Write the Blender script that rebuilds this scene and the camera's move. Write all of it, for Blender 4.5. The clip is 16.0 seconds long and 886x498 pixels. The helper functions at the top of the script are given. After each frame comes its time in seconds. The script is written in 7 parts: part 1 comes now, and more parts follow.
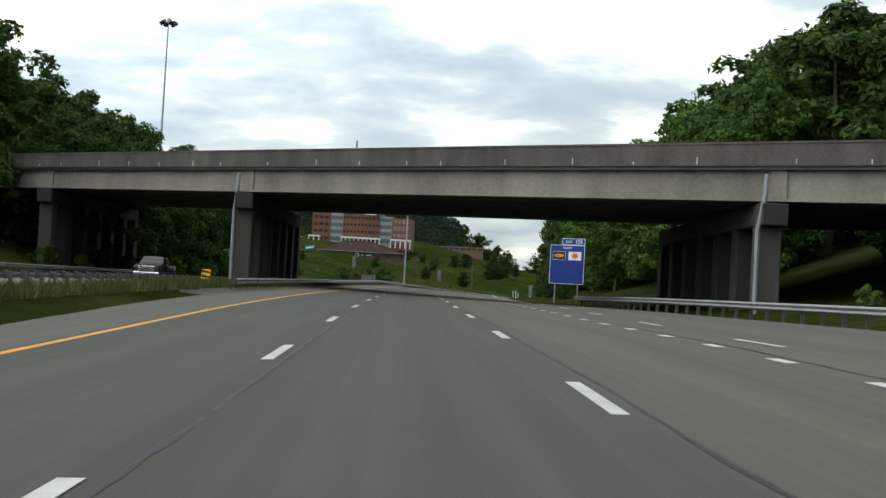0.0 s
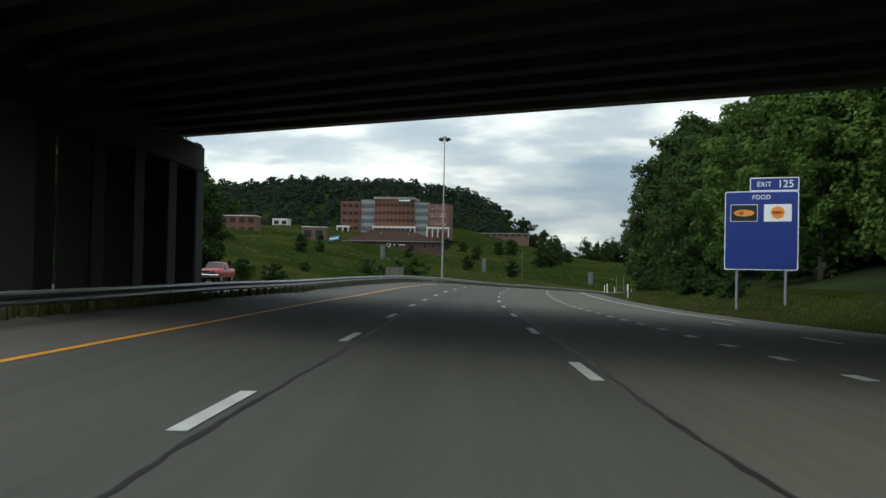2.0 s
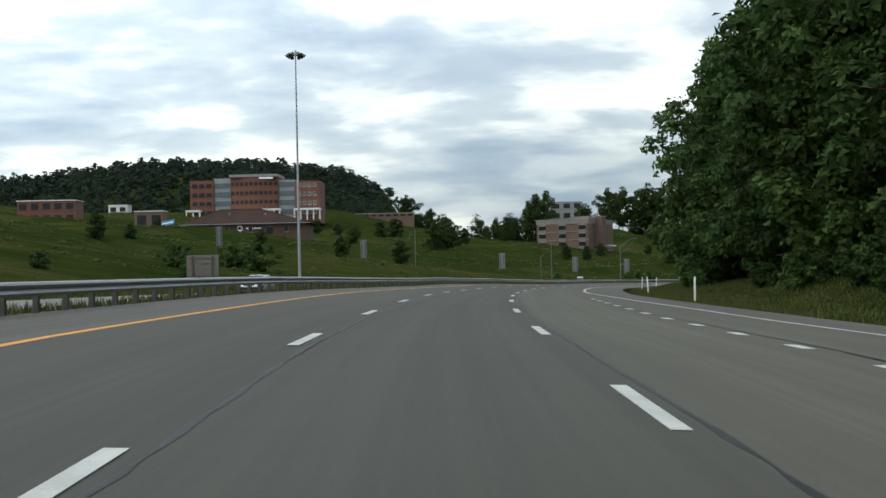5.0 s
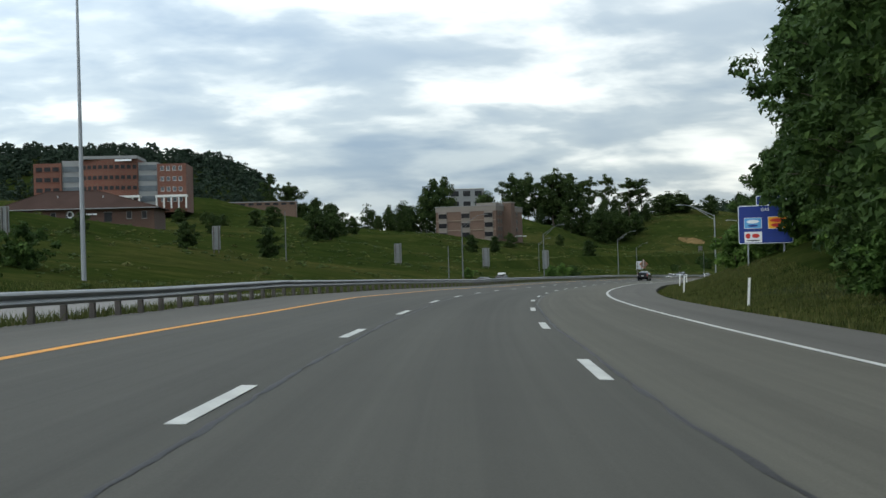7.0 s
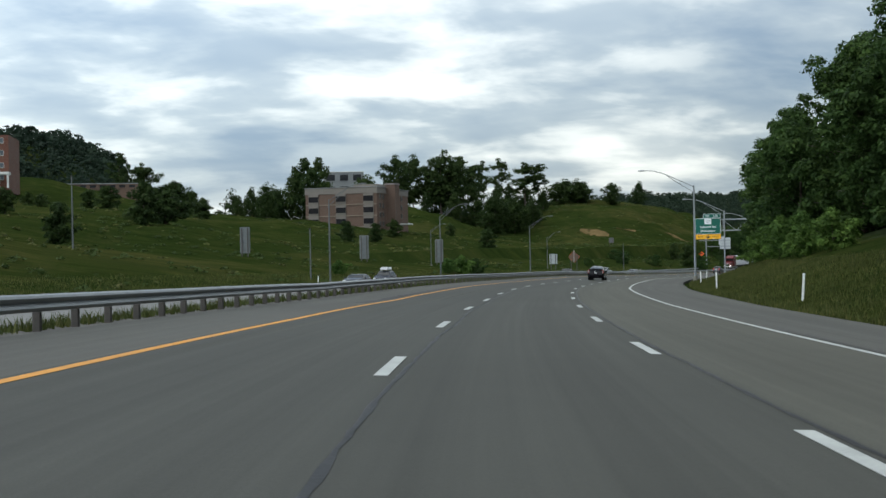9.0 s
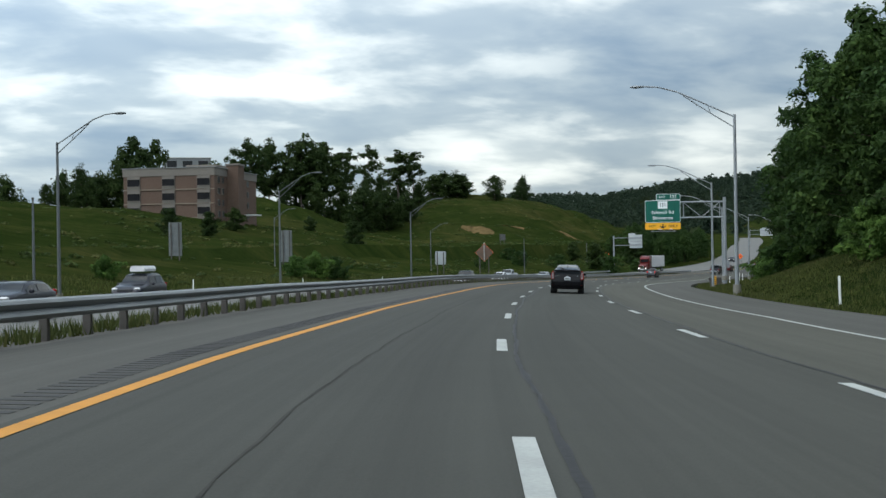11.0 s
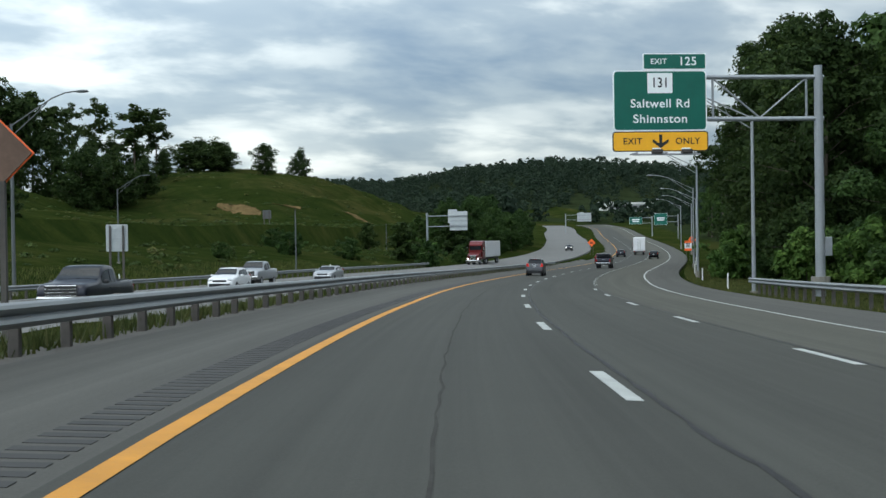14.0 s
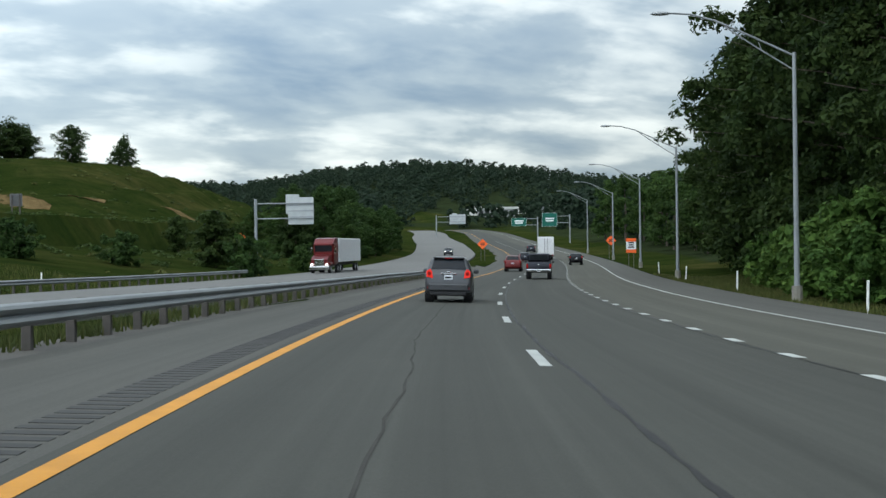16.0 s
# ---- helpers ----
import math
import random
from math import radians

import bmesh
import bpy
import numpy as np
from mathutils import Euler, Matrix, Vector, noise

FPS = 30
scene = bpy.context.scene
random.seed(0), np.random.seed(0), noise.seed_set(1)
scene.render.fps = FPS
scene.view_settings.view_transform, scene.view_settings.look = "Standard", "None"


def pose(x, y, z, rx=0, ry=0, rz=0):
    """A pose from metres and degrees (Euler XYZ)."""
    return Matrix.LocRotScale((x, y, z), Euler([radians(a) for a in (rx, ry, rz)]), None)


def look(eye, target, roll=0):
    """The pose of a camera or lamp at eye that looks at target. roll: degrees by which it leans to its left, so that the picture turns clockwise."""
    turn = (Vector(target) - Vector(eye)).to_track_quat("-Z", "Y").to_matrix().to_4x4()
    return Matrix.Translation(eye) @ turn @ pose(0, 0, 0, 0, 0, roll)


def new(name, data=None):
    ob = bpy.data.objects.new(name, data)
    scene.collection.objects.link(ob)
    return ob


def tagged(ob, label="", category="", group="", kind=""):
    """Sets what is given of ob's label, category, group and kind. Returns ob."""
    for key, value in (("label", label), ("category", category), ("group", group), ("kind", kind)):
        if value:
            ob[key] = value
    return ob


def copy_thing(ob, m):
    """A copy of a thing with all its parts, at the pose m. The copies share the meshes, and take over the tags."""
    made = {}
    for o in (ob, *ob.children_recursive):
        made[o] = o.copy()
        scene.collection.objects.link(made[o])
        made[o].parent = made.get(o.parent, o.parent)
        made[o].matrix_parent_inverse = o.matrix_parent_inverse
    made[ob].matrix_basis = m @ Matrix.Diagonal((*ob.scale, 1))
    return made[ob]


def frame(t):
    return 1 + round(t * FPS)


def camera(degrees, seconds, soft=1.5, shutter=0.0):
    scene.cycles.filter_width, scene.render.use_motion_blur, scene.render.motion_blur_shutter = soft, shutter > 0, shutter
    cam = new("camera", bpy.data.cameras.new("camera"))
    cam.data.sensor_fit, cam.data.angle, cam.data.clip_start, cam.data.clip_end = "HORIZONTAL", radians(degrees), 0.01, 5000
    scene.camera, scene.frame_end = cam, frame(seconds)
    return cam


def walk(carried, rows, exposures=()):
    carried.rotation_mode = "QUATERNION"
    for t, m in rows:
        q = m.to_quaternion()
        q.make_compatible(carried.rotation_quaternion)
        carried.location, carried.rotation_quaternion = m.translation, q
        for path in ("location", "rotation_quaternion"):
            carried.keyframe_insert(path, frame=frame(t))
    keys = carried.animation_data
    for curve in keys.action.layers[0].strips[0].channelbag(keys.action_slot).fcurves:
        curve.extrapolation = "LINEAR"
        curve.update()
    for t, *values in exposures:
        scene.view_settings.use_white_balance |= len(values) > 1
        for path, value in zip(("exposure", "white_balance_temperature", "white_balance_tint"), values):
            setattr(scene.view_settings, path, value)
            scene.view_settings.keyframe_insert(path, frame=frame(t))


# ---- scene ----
cam = camera(39.96, 16.0)
PATH = [
    (0, (0.00, -0.00, 1.20), (0.736, 19.976, 1.850), 3.25),
    (0.5, (0.46, 16.99, 1.42), (0.913, 36.976, 2.070), 2.51),
    (1, (0.81, 34.07, 1.58), (1.031, 54.064, 2.132), 2.02),
    (1.5, (1.00, 51.23, 1.70), (1.125, 71.226, 2.224), 1.52),
    (2, (1.11, 68.45, 1.75), (1.200, 88.446, 2.219), 1.12),
    (2.5, (1.25, 85.72, 1.78), (1.385, 105.715, 2.238), 1.05),
    (3, (1.44, 102.82, 1.77), (1.915, 122.808, 2.192), 0.97),
    (5.5, (6.56, 184.95, 2.05), (9.019, 204.797, 2.265), -1.69),
    (6, (8.59, 201.32, 1.94), (11.467, 221.115, 2.139), -1.80),
    (6.5, (11.04, 217.70, 1.76), (14.388, 237.422, 1.916), -1.59),
    (7, (13.97, 234.06, 1.55), (17.795, 253.692, 1.675), -1.55),
    (7.5, (17.18, 250.40, 1.33), (21.470, 269.933, 1.476), -1.65),
    (8, (20.80, 266.66, 1.14), (25.531, 286.091, 1.236), -1.34),
    (9.25, (31.75, 306.68, 0.46), (37.730, 325.770, 0.435), -1.17),
    (10.5, (45.32, 346.44, -0.38), (52.435, 365.133, -0.362), -1.00),
    (11, (51.55, 362.33, -0.68), (59.297, 380.771, -0.690), -0.93),
    (11.5, (58.41, 378.04, -0.94), (66.688, 396.246, -0.971), -0.78),
    (12, (65.70, 393.59, -1.24), (74.468, 411.569, -1.275), -0.69),
    (12.5, (73.31, 408.97, -1.60), (82.622, 426.677, -1.730), -0.64),
    (13, (81.28, 424.13, -1.92), (91.103, 441.554, -2.024), -0.77),
    (13.5, (89.67, 439.06, -2.21), (100.041, 456.165, -2.357), -0.82),
    (14, (98.62, 453.68, -2.61), (109.523, 470.442, -2.811), -0.90),
    (14.5, (108.07, 468.00, -3.00), (119.488, 484.420, -3.160), -0.85),
    (15, (117.96, 482.06, -3.44), (129.874, 498.125, -3.562), -0.93),
    (15.5, (128.24, 495.88, -3.89), (140.589, 511.611, -4.011), -0.92),
    (16, (138.92, 509.41, -4.27), (151.655, 524.836, -4.360), -0.84),
]
EXPOSURES = [(0, 0.18, 7150, 9), (1, 0.05, 7050, 9), (1.5, -0.05, 6850, 7), (2.0, -0.05, 6850, 7), (2.25, 0.18, 7000, 8), (2.6, 0.42, 7100, 9), (3, 0.6, 7100, 9), (3.8, 0.42, 6950, 8), (5.3, 0.1, 6750, 8), (8, 0.05, 6600, 8), (10.5, 0.02, 6450, 7), (14, 0.05, 6350, 6), (16, 0.15, 6400, 6)]
walk(cam, [(t, look(eye, target, roll)) for t, eye, target, roll in PATH], EXPOSURES)

# ---- sky and light: a bright, broken overcast ----
SUN_EL, SUN_AZ = 58.0, -100.0
world = bpy.data.worlds.new("sky")
scene.world = world
world.use_nodes = True
wn, wl = world.node_tree.nodes, world.node_tree.links
wn.clear()


def wnode(kind, **props):
    n = wn.new(kind)
    for key, value in props.items():
        n.inputs[key].default_value = value
    return n


w_out = wn.new("ShaderNodeOutputWorld")
w_bg = wn.new("ShaderNodeBackground")
w_sky = wn.new("ShaderNodeTexSky")
w_sky.sky_type = 'NISHITA'
w_sky.sun_disc = False
w_sky.sun_elevation, w_sky.sun_rotation = radians(SUN_EL), radians(SUN_AZ)
w_sky.air_density, w_sky.dust_density = 1.0, 2.0
w_co = wn.new("ShaderNodeTexCoord")
w_sep = wn.new("ShaderNodeSeparateXYZ")
wl.new(w_co.outputs["Generated"], w_sep.inputs[0])
# clouds lie on a flat layer: divide by height above the horizon
w_h = wn.new("ShaderNodeMath")
w_h.operation = 'MAXIMUM'
w_h.inputs[1].default_value = 0.0
wl.new(w_sep.outputs["Z"], w_h.inputs[0])
w_ha = wn.new("ShaderNodeMath")
w_ha.operation = 'ADD'
w_ha.inputs[1].default_value = 0.22
wl.new(w_h.outputs[0], w_ha.inputs[0])
w_u, w_v = wn.new("ShaderNodeMath"), wn.new("ShaderNodeMath")
for n, axis in ((w_u, "X"), (w_v, "Y")):
    n.operation = 'DIVIDE'
    wl.new(w_sep.outputs[axis], n.inputs[0])
    wl.new(w_ha.outputs[0], n.inputs[1])
w_uv = wn.new("ShaderNodeCombineXYZ")
wl.new(w_u.outputs[0], w_uv.inputs[0])
wl.new(w_v.outputs[0], w_uv.inputs[1])


def cloud(scale, detail, rough, warp, lo, hi, seed):
    m = wn.new("ShaderNodeMapping")
    m.inputs["Location"].default_value = (seed, seed * 0.7, 0)
    m.inputs["Rotation"].default_value = (0, 0, 0.5)
    m.inputs["Scale"].default_value = (1.0, 1.25, 1)
    wl.new(w_uv.outputs[0], m.inputs[0])
    n = wnode("ShaderNodeTexNoise", Scale=scale, Detail=detail, Roughness=rough, Distortion=warp)
    wl.new(m.outputs[0], n.inputs["Vector"])
    r = wn.new("ShaderNodeMapRange")
    r.interpolation_type = 'SMOOTHSTEP'
    r.inputs["From Min"].default_value, r.inputs["From Max"].default_value = lo, hi
    wl.new(n.outputs["Fac"], r.inputs["Value"])
    return r.outputs[0]


broad = cloud(1.0, 4.0, 0.5, 0.25, 0.34, 0.66, 3.1)
fine = cloud(3.0, 5.0, 0.52, 0.15, 0.34, 0.68, 8.4)
w_ramp = wn.new("ShaderNodeValToRGB")
w_ramp.color_ramp.elements[0].color = (0.27, 0.385, 0.54, 1)
w_ramp.color_ramp.elements[1].color = (1.42, 1.46, 1.42, 1)
mid = w_ramp.color_ramp.elements.new(0.5)
mid.color = (0.60, 0.70, 0.78, 1)
w_mix = wn.new("ShaderNodeMath")
w_mix.operation = 'MULTIPLY_ADD'
w_mix.inputs[1].default_value = 0.60
w_fs = wn.new("ShaderNodeMath")
w_fs.operation = 'MULTIPLY'
w_fs.inputs[1].default_value = 0.50
wl.new(fine, w_fs.inputs[0])
wl.new(broad, w_mix.inputs[0])
wl.new(w_fs.outputs[0], w_mix.inputs[2])
wl.new(w_mix.outputs[0], w_ramp.inputs[0])
# a little of the clear sky's own colour shows through the thin cloud
w_scale = wn.new("ShaderNodeVectorMath")
w_scale.operation = 'SCALE'
w_scale.inputs["Scale"].default_value = 0.05
wl.new(w_sky.outputs[0], w_scale.inputs[0])
w_add = wn.new("ShaderNodeVectorMath")
w_add.operation = 'ADD'
wl.new(w_ramp.outputs[0], w_add.inputs[0])
wl.new(w_scale.outputs[0], w_add.inputs[1])
w_bg.inputs["Strength"].default_value = 0.95
# an overcast sky grows brighter towards the zenith
w_zen = wn.new("ShaderNodeMapRange")
w_zen.interpolation_type = 'SMOOTHSTEP'
for key, value in (("From Min", 0.02), ("From Max", 0.55), ("To Min", 0.86), ("To Max", 1.5)):
    w_zen.inputs[key].default_value = value
wl.new(w_sep.outputs["Z"], w_zen.inputs["Value"])
w_all = wn.new("ShaderNodeVectorMath")
w_all.operation = 'SCALE'
wl.new(w_add.outputs[0], w_all.inputs[0])
wl.new(w_zen.outputs[0], w_all.inputs["Scale"])
# and towards the veiled sun
w_side = wn.new("ShaderNodeVectorMath")
w_side.operation = 'DOT_PRODUCT'
w_side.inputs[1].default_value = (math.sin(radians(SUN_AZ)), math.cos(radians(SUN_AZ)), 0)
wl.new(w_co.outputs["Generated"], w_side.inputs[0])
w_glow = wnode("ShaderNodeMath")
w_glow.operation = 'MULTIPLY_ADD'
w_glow.inputs[1].default_value, w_glow.inputs[2].default_value = 0.52, 1.07
wl.new(w_side.outputs["Value"], w_glow.inputs[0])
w_lit = wn.new("ShaderNodeVectorMath")
w_lit.operation = 'SCALE'
wl.new(w_all.outputs[0], w_lit.inputs[0])
wl.new(w_glow.outputs[0], w_lit.inputs["Scale"])
wl.new(w_lit.outputs[0], w_bg.inputs["Color"])
wl.new(w_bg.outputs[0], w_out.inputs[0])

sun_data = bpy.data.lights.new("sun", 'SUN')
sun_data.energy, sun_data.angle, sun_data.color = 0.55, radians(25), (1.0, 0.96, 0.9)
sun = new("sun", sun_data)
_az, _el = radians(SUN_AZ), radians(SUN_EL)
sun.matrix_world = look((0, 0, 300), (-math.sin(_az) * math.cos(_el) * 100, -math.cos(_az) * math.cos(_el) * 100, 300 - math.sin(_el) * 100))


# ---- materials ----
class Mat:
    """A small builder for one procedural material."""

    def __init__(self, name, rough=0.8, metal=0.0, spec=0.4):
        self.m = bpy.data.materials.new(name)
        self.m.use_nodes = True
        self.n, self.l = self.m.node_tree.nodes, self.m.node_tree.links
        self.b = self.n["Principled BSDF"]
        self.b.inputs["Roughness"].default_value = rough
        self.b.inputs["Metallic"].default_value = metal
        self.b.inputs["Specular IOR Level"].default_value = spec
        self.co = self.n.new("ShaderNodeTexCoord")

    def noise(self, scale, detail=4.0, rough=0.55, stretch=(1, 1, 1), coord="Object", warp=0.0):
        m = self.n.new("ShaderNodeMapping")
        m.inputs["Scale"].default_value = stretch
        self.l.new(self.co.outputs[coord], m.inputs[0])
        t = self.n.new("ShaderNodeTexNoise")
        t.inputs["Scale"].default_value, t.inputs["Detail"].default_value = scale, detail
        t.inputs["Roughness"].default_value, t.inputs["Distortion"].default_value = rough, warp
        self.l.new(m.outputs[0], t.inputs["Vector"])
        return t.outputs["Fac"]

    def ramp(self, fac, *stops):
        r = self.n.new("ShaderNodeValToRGB")
        e = r.color_ramp.elements
        while len(e) < len(stops):
            e.new(0.5)
        for el, (p, c) in zip(e, stops):
            el.position, el.color = p, (*c, 1)
        self.l.new(fac, r.inputs[0])
        return r.outputs[0]

    def mix(self, fac, a, b, mode='MIX'):
        x = self.n.new("ShaderNodeMix")
        x.data_type, x.blend_type = 'RGBA', mode
        for value, slot in ((fac, x.inputs[0]), (a, x.inputs[6]), (b, x.inputs[7])):
            if isinstance(value, (int, float)):
                slot.default_value = value
            elif isinstance(value, tuple):
                slot.default_value = (*value, 1)
            else:
                self.l.new(value, slot)
        return x.outputs[2]

    def random(self):
        return self.n.new("ShaderNodeObjectInfo").outputs["Random"]

    def island(self):
        return self.n.new("ShaderNodeNewGeometry").outputs["Random Per Island"]

    def colour(self, c):
        if isinstance(c, tuple):
            self.b.inputs["Base Color"].default_value = (*c, 1)
        else:
            self.l.new(c, self.b.inputs["Base Color"])
        return self

    def bump(self, fac, strength=0.3, depth=0.02):
        b = self.n.new("ShaderNodeBump")
        b.inputs["Strength"].default_value, b.inputs["Distance"].default_value = strength, depth
        self.l.new(fac, b.inputs["Height"])
        self.l.new(b.outputs[0], self.b.inputs["Normal"])
        return self

    def rough(self, fac, lo, hi):
        r = self.n.new("ShaderNodeMapRange")
        r.inputs["To Min"].default_value, r.inputs["To Max"].default_value = lo, hi
        self.l.new(fac, r.inputs["Value"])
        self.l.new(r.outputs[0], self.b.inputs["Roughness"])
        return self


def shade(c, k):
    return tuple(min(1.0, v * k) for v in c)


def mottled(name, c, rough=0.8, metal=0.0, big=0.4, small=12.0, vary=0.25, bump=0.15, spec=0.4, stretch=(1, 1, 1)):
    """A plain-coloured surface with stains at a large scale and grain at a small one."""
    m = Mat(name, rough, metal, spec)
    a = m.ramp(m.noise(big, 5, stretch=stretch), (0.3, shade(c, 1 - vary)), (0.7, shade(c, 1 + vary)))
    g = m.noise(small, 4)
    m.colour(m.mix(0.35, a, m.ramp(g, (0.3, shade(c, 1 - vary)), (0.7, shade(c, 1 + vary)))))
    if bump:
        m.bump(g, bump, 0.01)
    m.rough(g, max(0.03, rough - 0.1), min(1, rough + 0.1))
    return m.m


def road_material(name, c, dark=0.8, lanes=False):
    m = Mat(name, 0.92, 0, 0.16)
    big = m.ramp(m.noise(0.06, 5, 0.6), (0.3, shade(c, dark)), (0.7, shade(c, 1.12)))
    mid_ = m.ramp(m.noise(0.9, 6, 0.65), (0.3, shade(c, 0.9)), (0.7, shade(c, 1.1)))
    grit = m.noise(45, 3, 0.7)
    col = m.mix(0.45, big, mid_)
    col = m.mix(0.3, col, m.ramp(grit, (0.32, shade(c, 0.62)), (0.68, shade(c, 1.35))))
    spots = m.ramp(m.noise(0.5, 8, 0.75, warp=1.0), (0.66, (0, 0, 0)), (0.78, (1, 1, 1)))
    col = m.mix(m.mix(1.0, spots, (0.35, 0.35, 0.35), 'MULTIPLY'), col, shade(c, 0.55))
    # streaks along the lanes
    streak = m.noise(1.0, 4, 0.6, (1.1, 0.012, 1), "UV")
    fine = m.noise(1.0, 3, 0.6, (7.0, 0.03, 1), "UV")
    col = m.mix(1.0, col, m.ramp(streak, (0.32, (0.86, 0.86, 0.86)), (0.68, (1.11, 1.11, 1.11))), 'MULTIPLY')
    col = m.mix(1.0, col, m.ramp(fine, (0.3, (0.91, 0.91, 0.91)), (0.7, (1.08, 1.08, 1.08))), 'MULTIPLY')
    if lanes:
        # each lane was paved at its own time: the outer ones are paler and browner
        sep = m.n.new("ShaderNodeSeparateXYZ")
        m.l.new(m.co.outputs["UV"], sep.inputs[0])
        place = m.n.new("ShaderNodeMapRange")
        place.inputs["From Min"].default_value, place.inputs["From Max"].default_value = -4.0, 12.0
        m.l.new(sep.outputs["X"], place.inputs["Value"])
        tone = m.ramp(place.outputs[0], (0.0, (0.90, 0.90, 0.90)), (0.255, (0.86, 0.86, 0.86)), (0.27, (0.88, 0.88, 0.875)), (0.488, (0.90, 0.895, 0.88)), (0.498, (1.18, 1.15, 1.08)), (0.72, (1.22, 1.18, 1.10)), (1.0, (1.3, 1.26, 1.18)))
        col = m.mix(1.0, col, tone, 'MULTIPLY')
    m.colour(col)
    m.bump(grit, 0.25, 0.006)
    return m.m


M_ROAD = road_material("worn_pavement", (0.057, 0.0575, 0.0495), lanes=True)
M_SHOULDER = road_material("pale_shoulder_pavement", (0.070, 0.0685, 0.060))
M_OPP = road_material("far_carriageway_pavement", (0.130, 0.128, 0.12))
M_WHITE = mottled("worn_white_paint", (0.31, 0.318, 0.297), 0.7, big=1.2, small=25, vary=0.3)
M_YELLOW = mottled("yellow_road_paint", (0.44, 0.19, 0.012), 0.7, big=2, small=40, vary=0.2)
M_TAR = mottled("tar_seal", (0.015, 0.0145, 0.014), 0.56, spec=0.13, big=1.5, small=20, vary=0.35, bump=0.05)
M_CRACK = mottled("faint_crack_filler", (0.044, 0.043, 0.039), 0.95, spec=0.05, big=1.5, small=20, vary=0.35)
M_GROOVE = mottled("rumble_groove", (0.030, 0.029, 0.027), 0.9, big=2, small=20)
M_STEEL = mottled("galvanised_steel", (0.195, 0.205, 0.205), 0.5, 0.3, big=0.8, small=9, vary=0.2)
M_POLE = mottled("grey_pole_steel", (0.25, 0.265, 0.275), 0.5, 0.3, big=0.5, small=8, vary=0.15)
M_POLED = mottled("weathered_dark_pole_steel", (0.10, 0.108, 0.108), 0.65, 0.2, big=0.5, small=8, vary=0.2)
M_POST = mottled("weathered_rail_post", (0.075, 0.068, 0.06), 0.8, 0.1, big=1.5, small=10, vary=0.35)
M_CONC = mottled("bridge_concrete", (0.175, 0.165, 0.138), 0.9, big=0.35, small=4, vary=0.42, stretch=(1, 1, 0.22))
# end columns of the piers: shade by the deck is darkened into the concrete
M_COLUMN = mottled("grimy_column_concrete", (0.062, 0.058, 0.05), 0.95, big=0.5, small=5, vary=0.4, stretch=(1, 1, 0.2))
M_PARAPET = mottled("stained_parapet_concrete", (0.066, 0.060, 0.054), 0.9, big=0.6, small=5, vary=0.6, stretch=(1, 1, 0.25))
# deck underside and inner girders: shade is put into this darker concrete
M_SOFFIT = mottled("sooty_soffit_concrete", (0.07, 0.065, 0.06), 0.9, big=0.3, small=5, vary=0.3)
M_STEELDK = mottled("dark_bearing_steel", (0.05, 0.045, 0.04), 0.7, 0.2)


def grass_material():
    """Meadow grass: broad swathes of green and straw, ragged patches and fine tufts."""
    m = Mat("meadow_grass", 1.0, 0, 0.0)
    big = m.ramp(m.noise(0.018, 8, 0.66, warp=0.9), (0.36, (0.010, 0.024, 0.0065)), (0.50, (0.022, 0.037, 0.010)), (0.62, (0.078, 0.072, 0.028)))
    mid_ = m.ramp(m.noise(0.09, 9, 0.76, warp=0.8), (0.36, (0.008, 0.019, 0.0055)), (0.5, (0.021, 0.036, 0.010)), (0.63, (0.064, 0.066, 0.024)))
    tuft = m.noise(2.2, 7, 0.78)
    col = m.mix(0.5, big, mid_)
    col = m.mix(0.4, col, m.ramp(tuft, (0.3, (0.007, 0.013, 0.003)), (0.72, (0.040, 0.046, 0.012))))
    # slanting swathes left by the mower and the wind
    swathe = m.noise(0.05, 6, 0.7, (1.0, 5.0, 1.0), warp=1.2)
    m.colour(m.mix(1.0, col, m.ramp(swathe, (0.34, (0.53, 0.61, 0.56)), (0.66, (1.04, 0.95, 0.86))), 'MULTIPLY'))
    m.bump(tuft, 0.9, 0.18)
    return m.m


M_GRASS = grass_material()
M_EARTH = mottled("bare_clay_bank", (0.105, 0.074, 0.034), 1.0, big=0.5, small=3, vary=0.5, bump=0.4, spec=0.0)
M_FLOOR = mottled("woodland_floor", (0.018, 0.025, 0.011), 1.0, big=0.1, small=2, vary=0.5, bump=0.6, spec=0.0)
# for the added end-span banks: deep shade is put into the earth colour
M_SOIL = mottled("dark_dry_soil", (0.020, 0.017, 0.013), 1.0, big=0.4, small=3, vary=0.5, bump=0.6, spec=0.0)


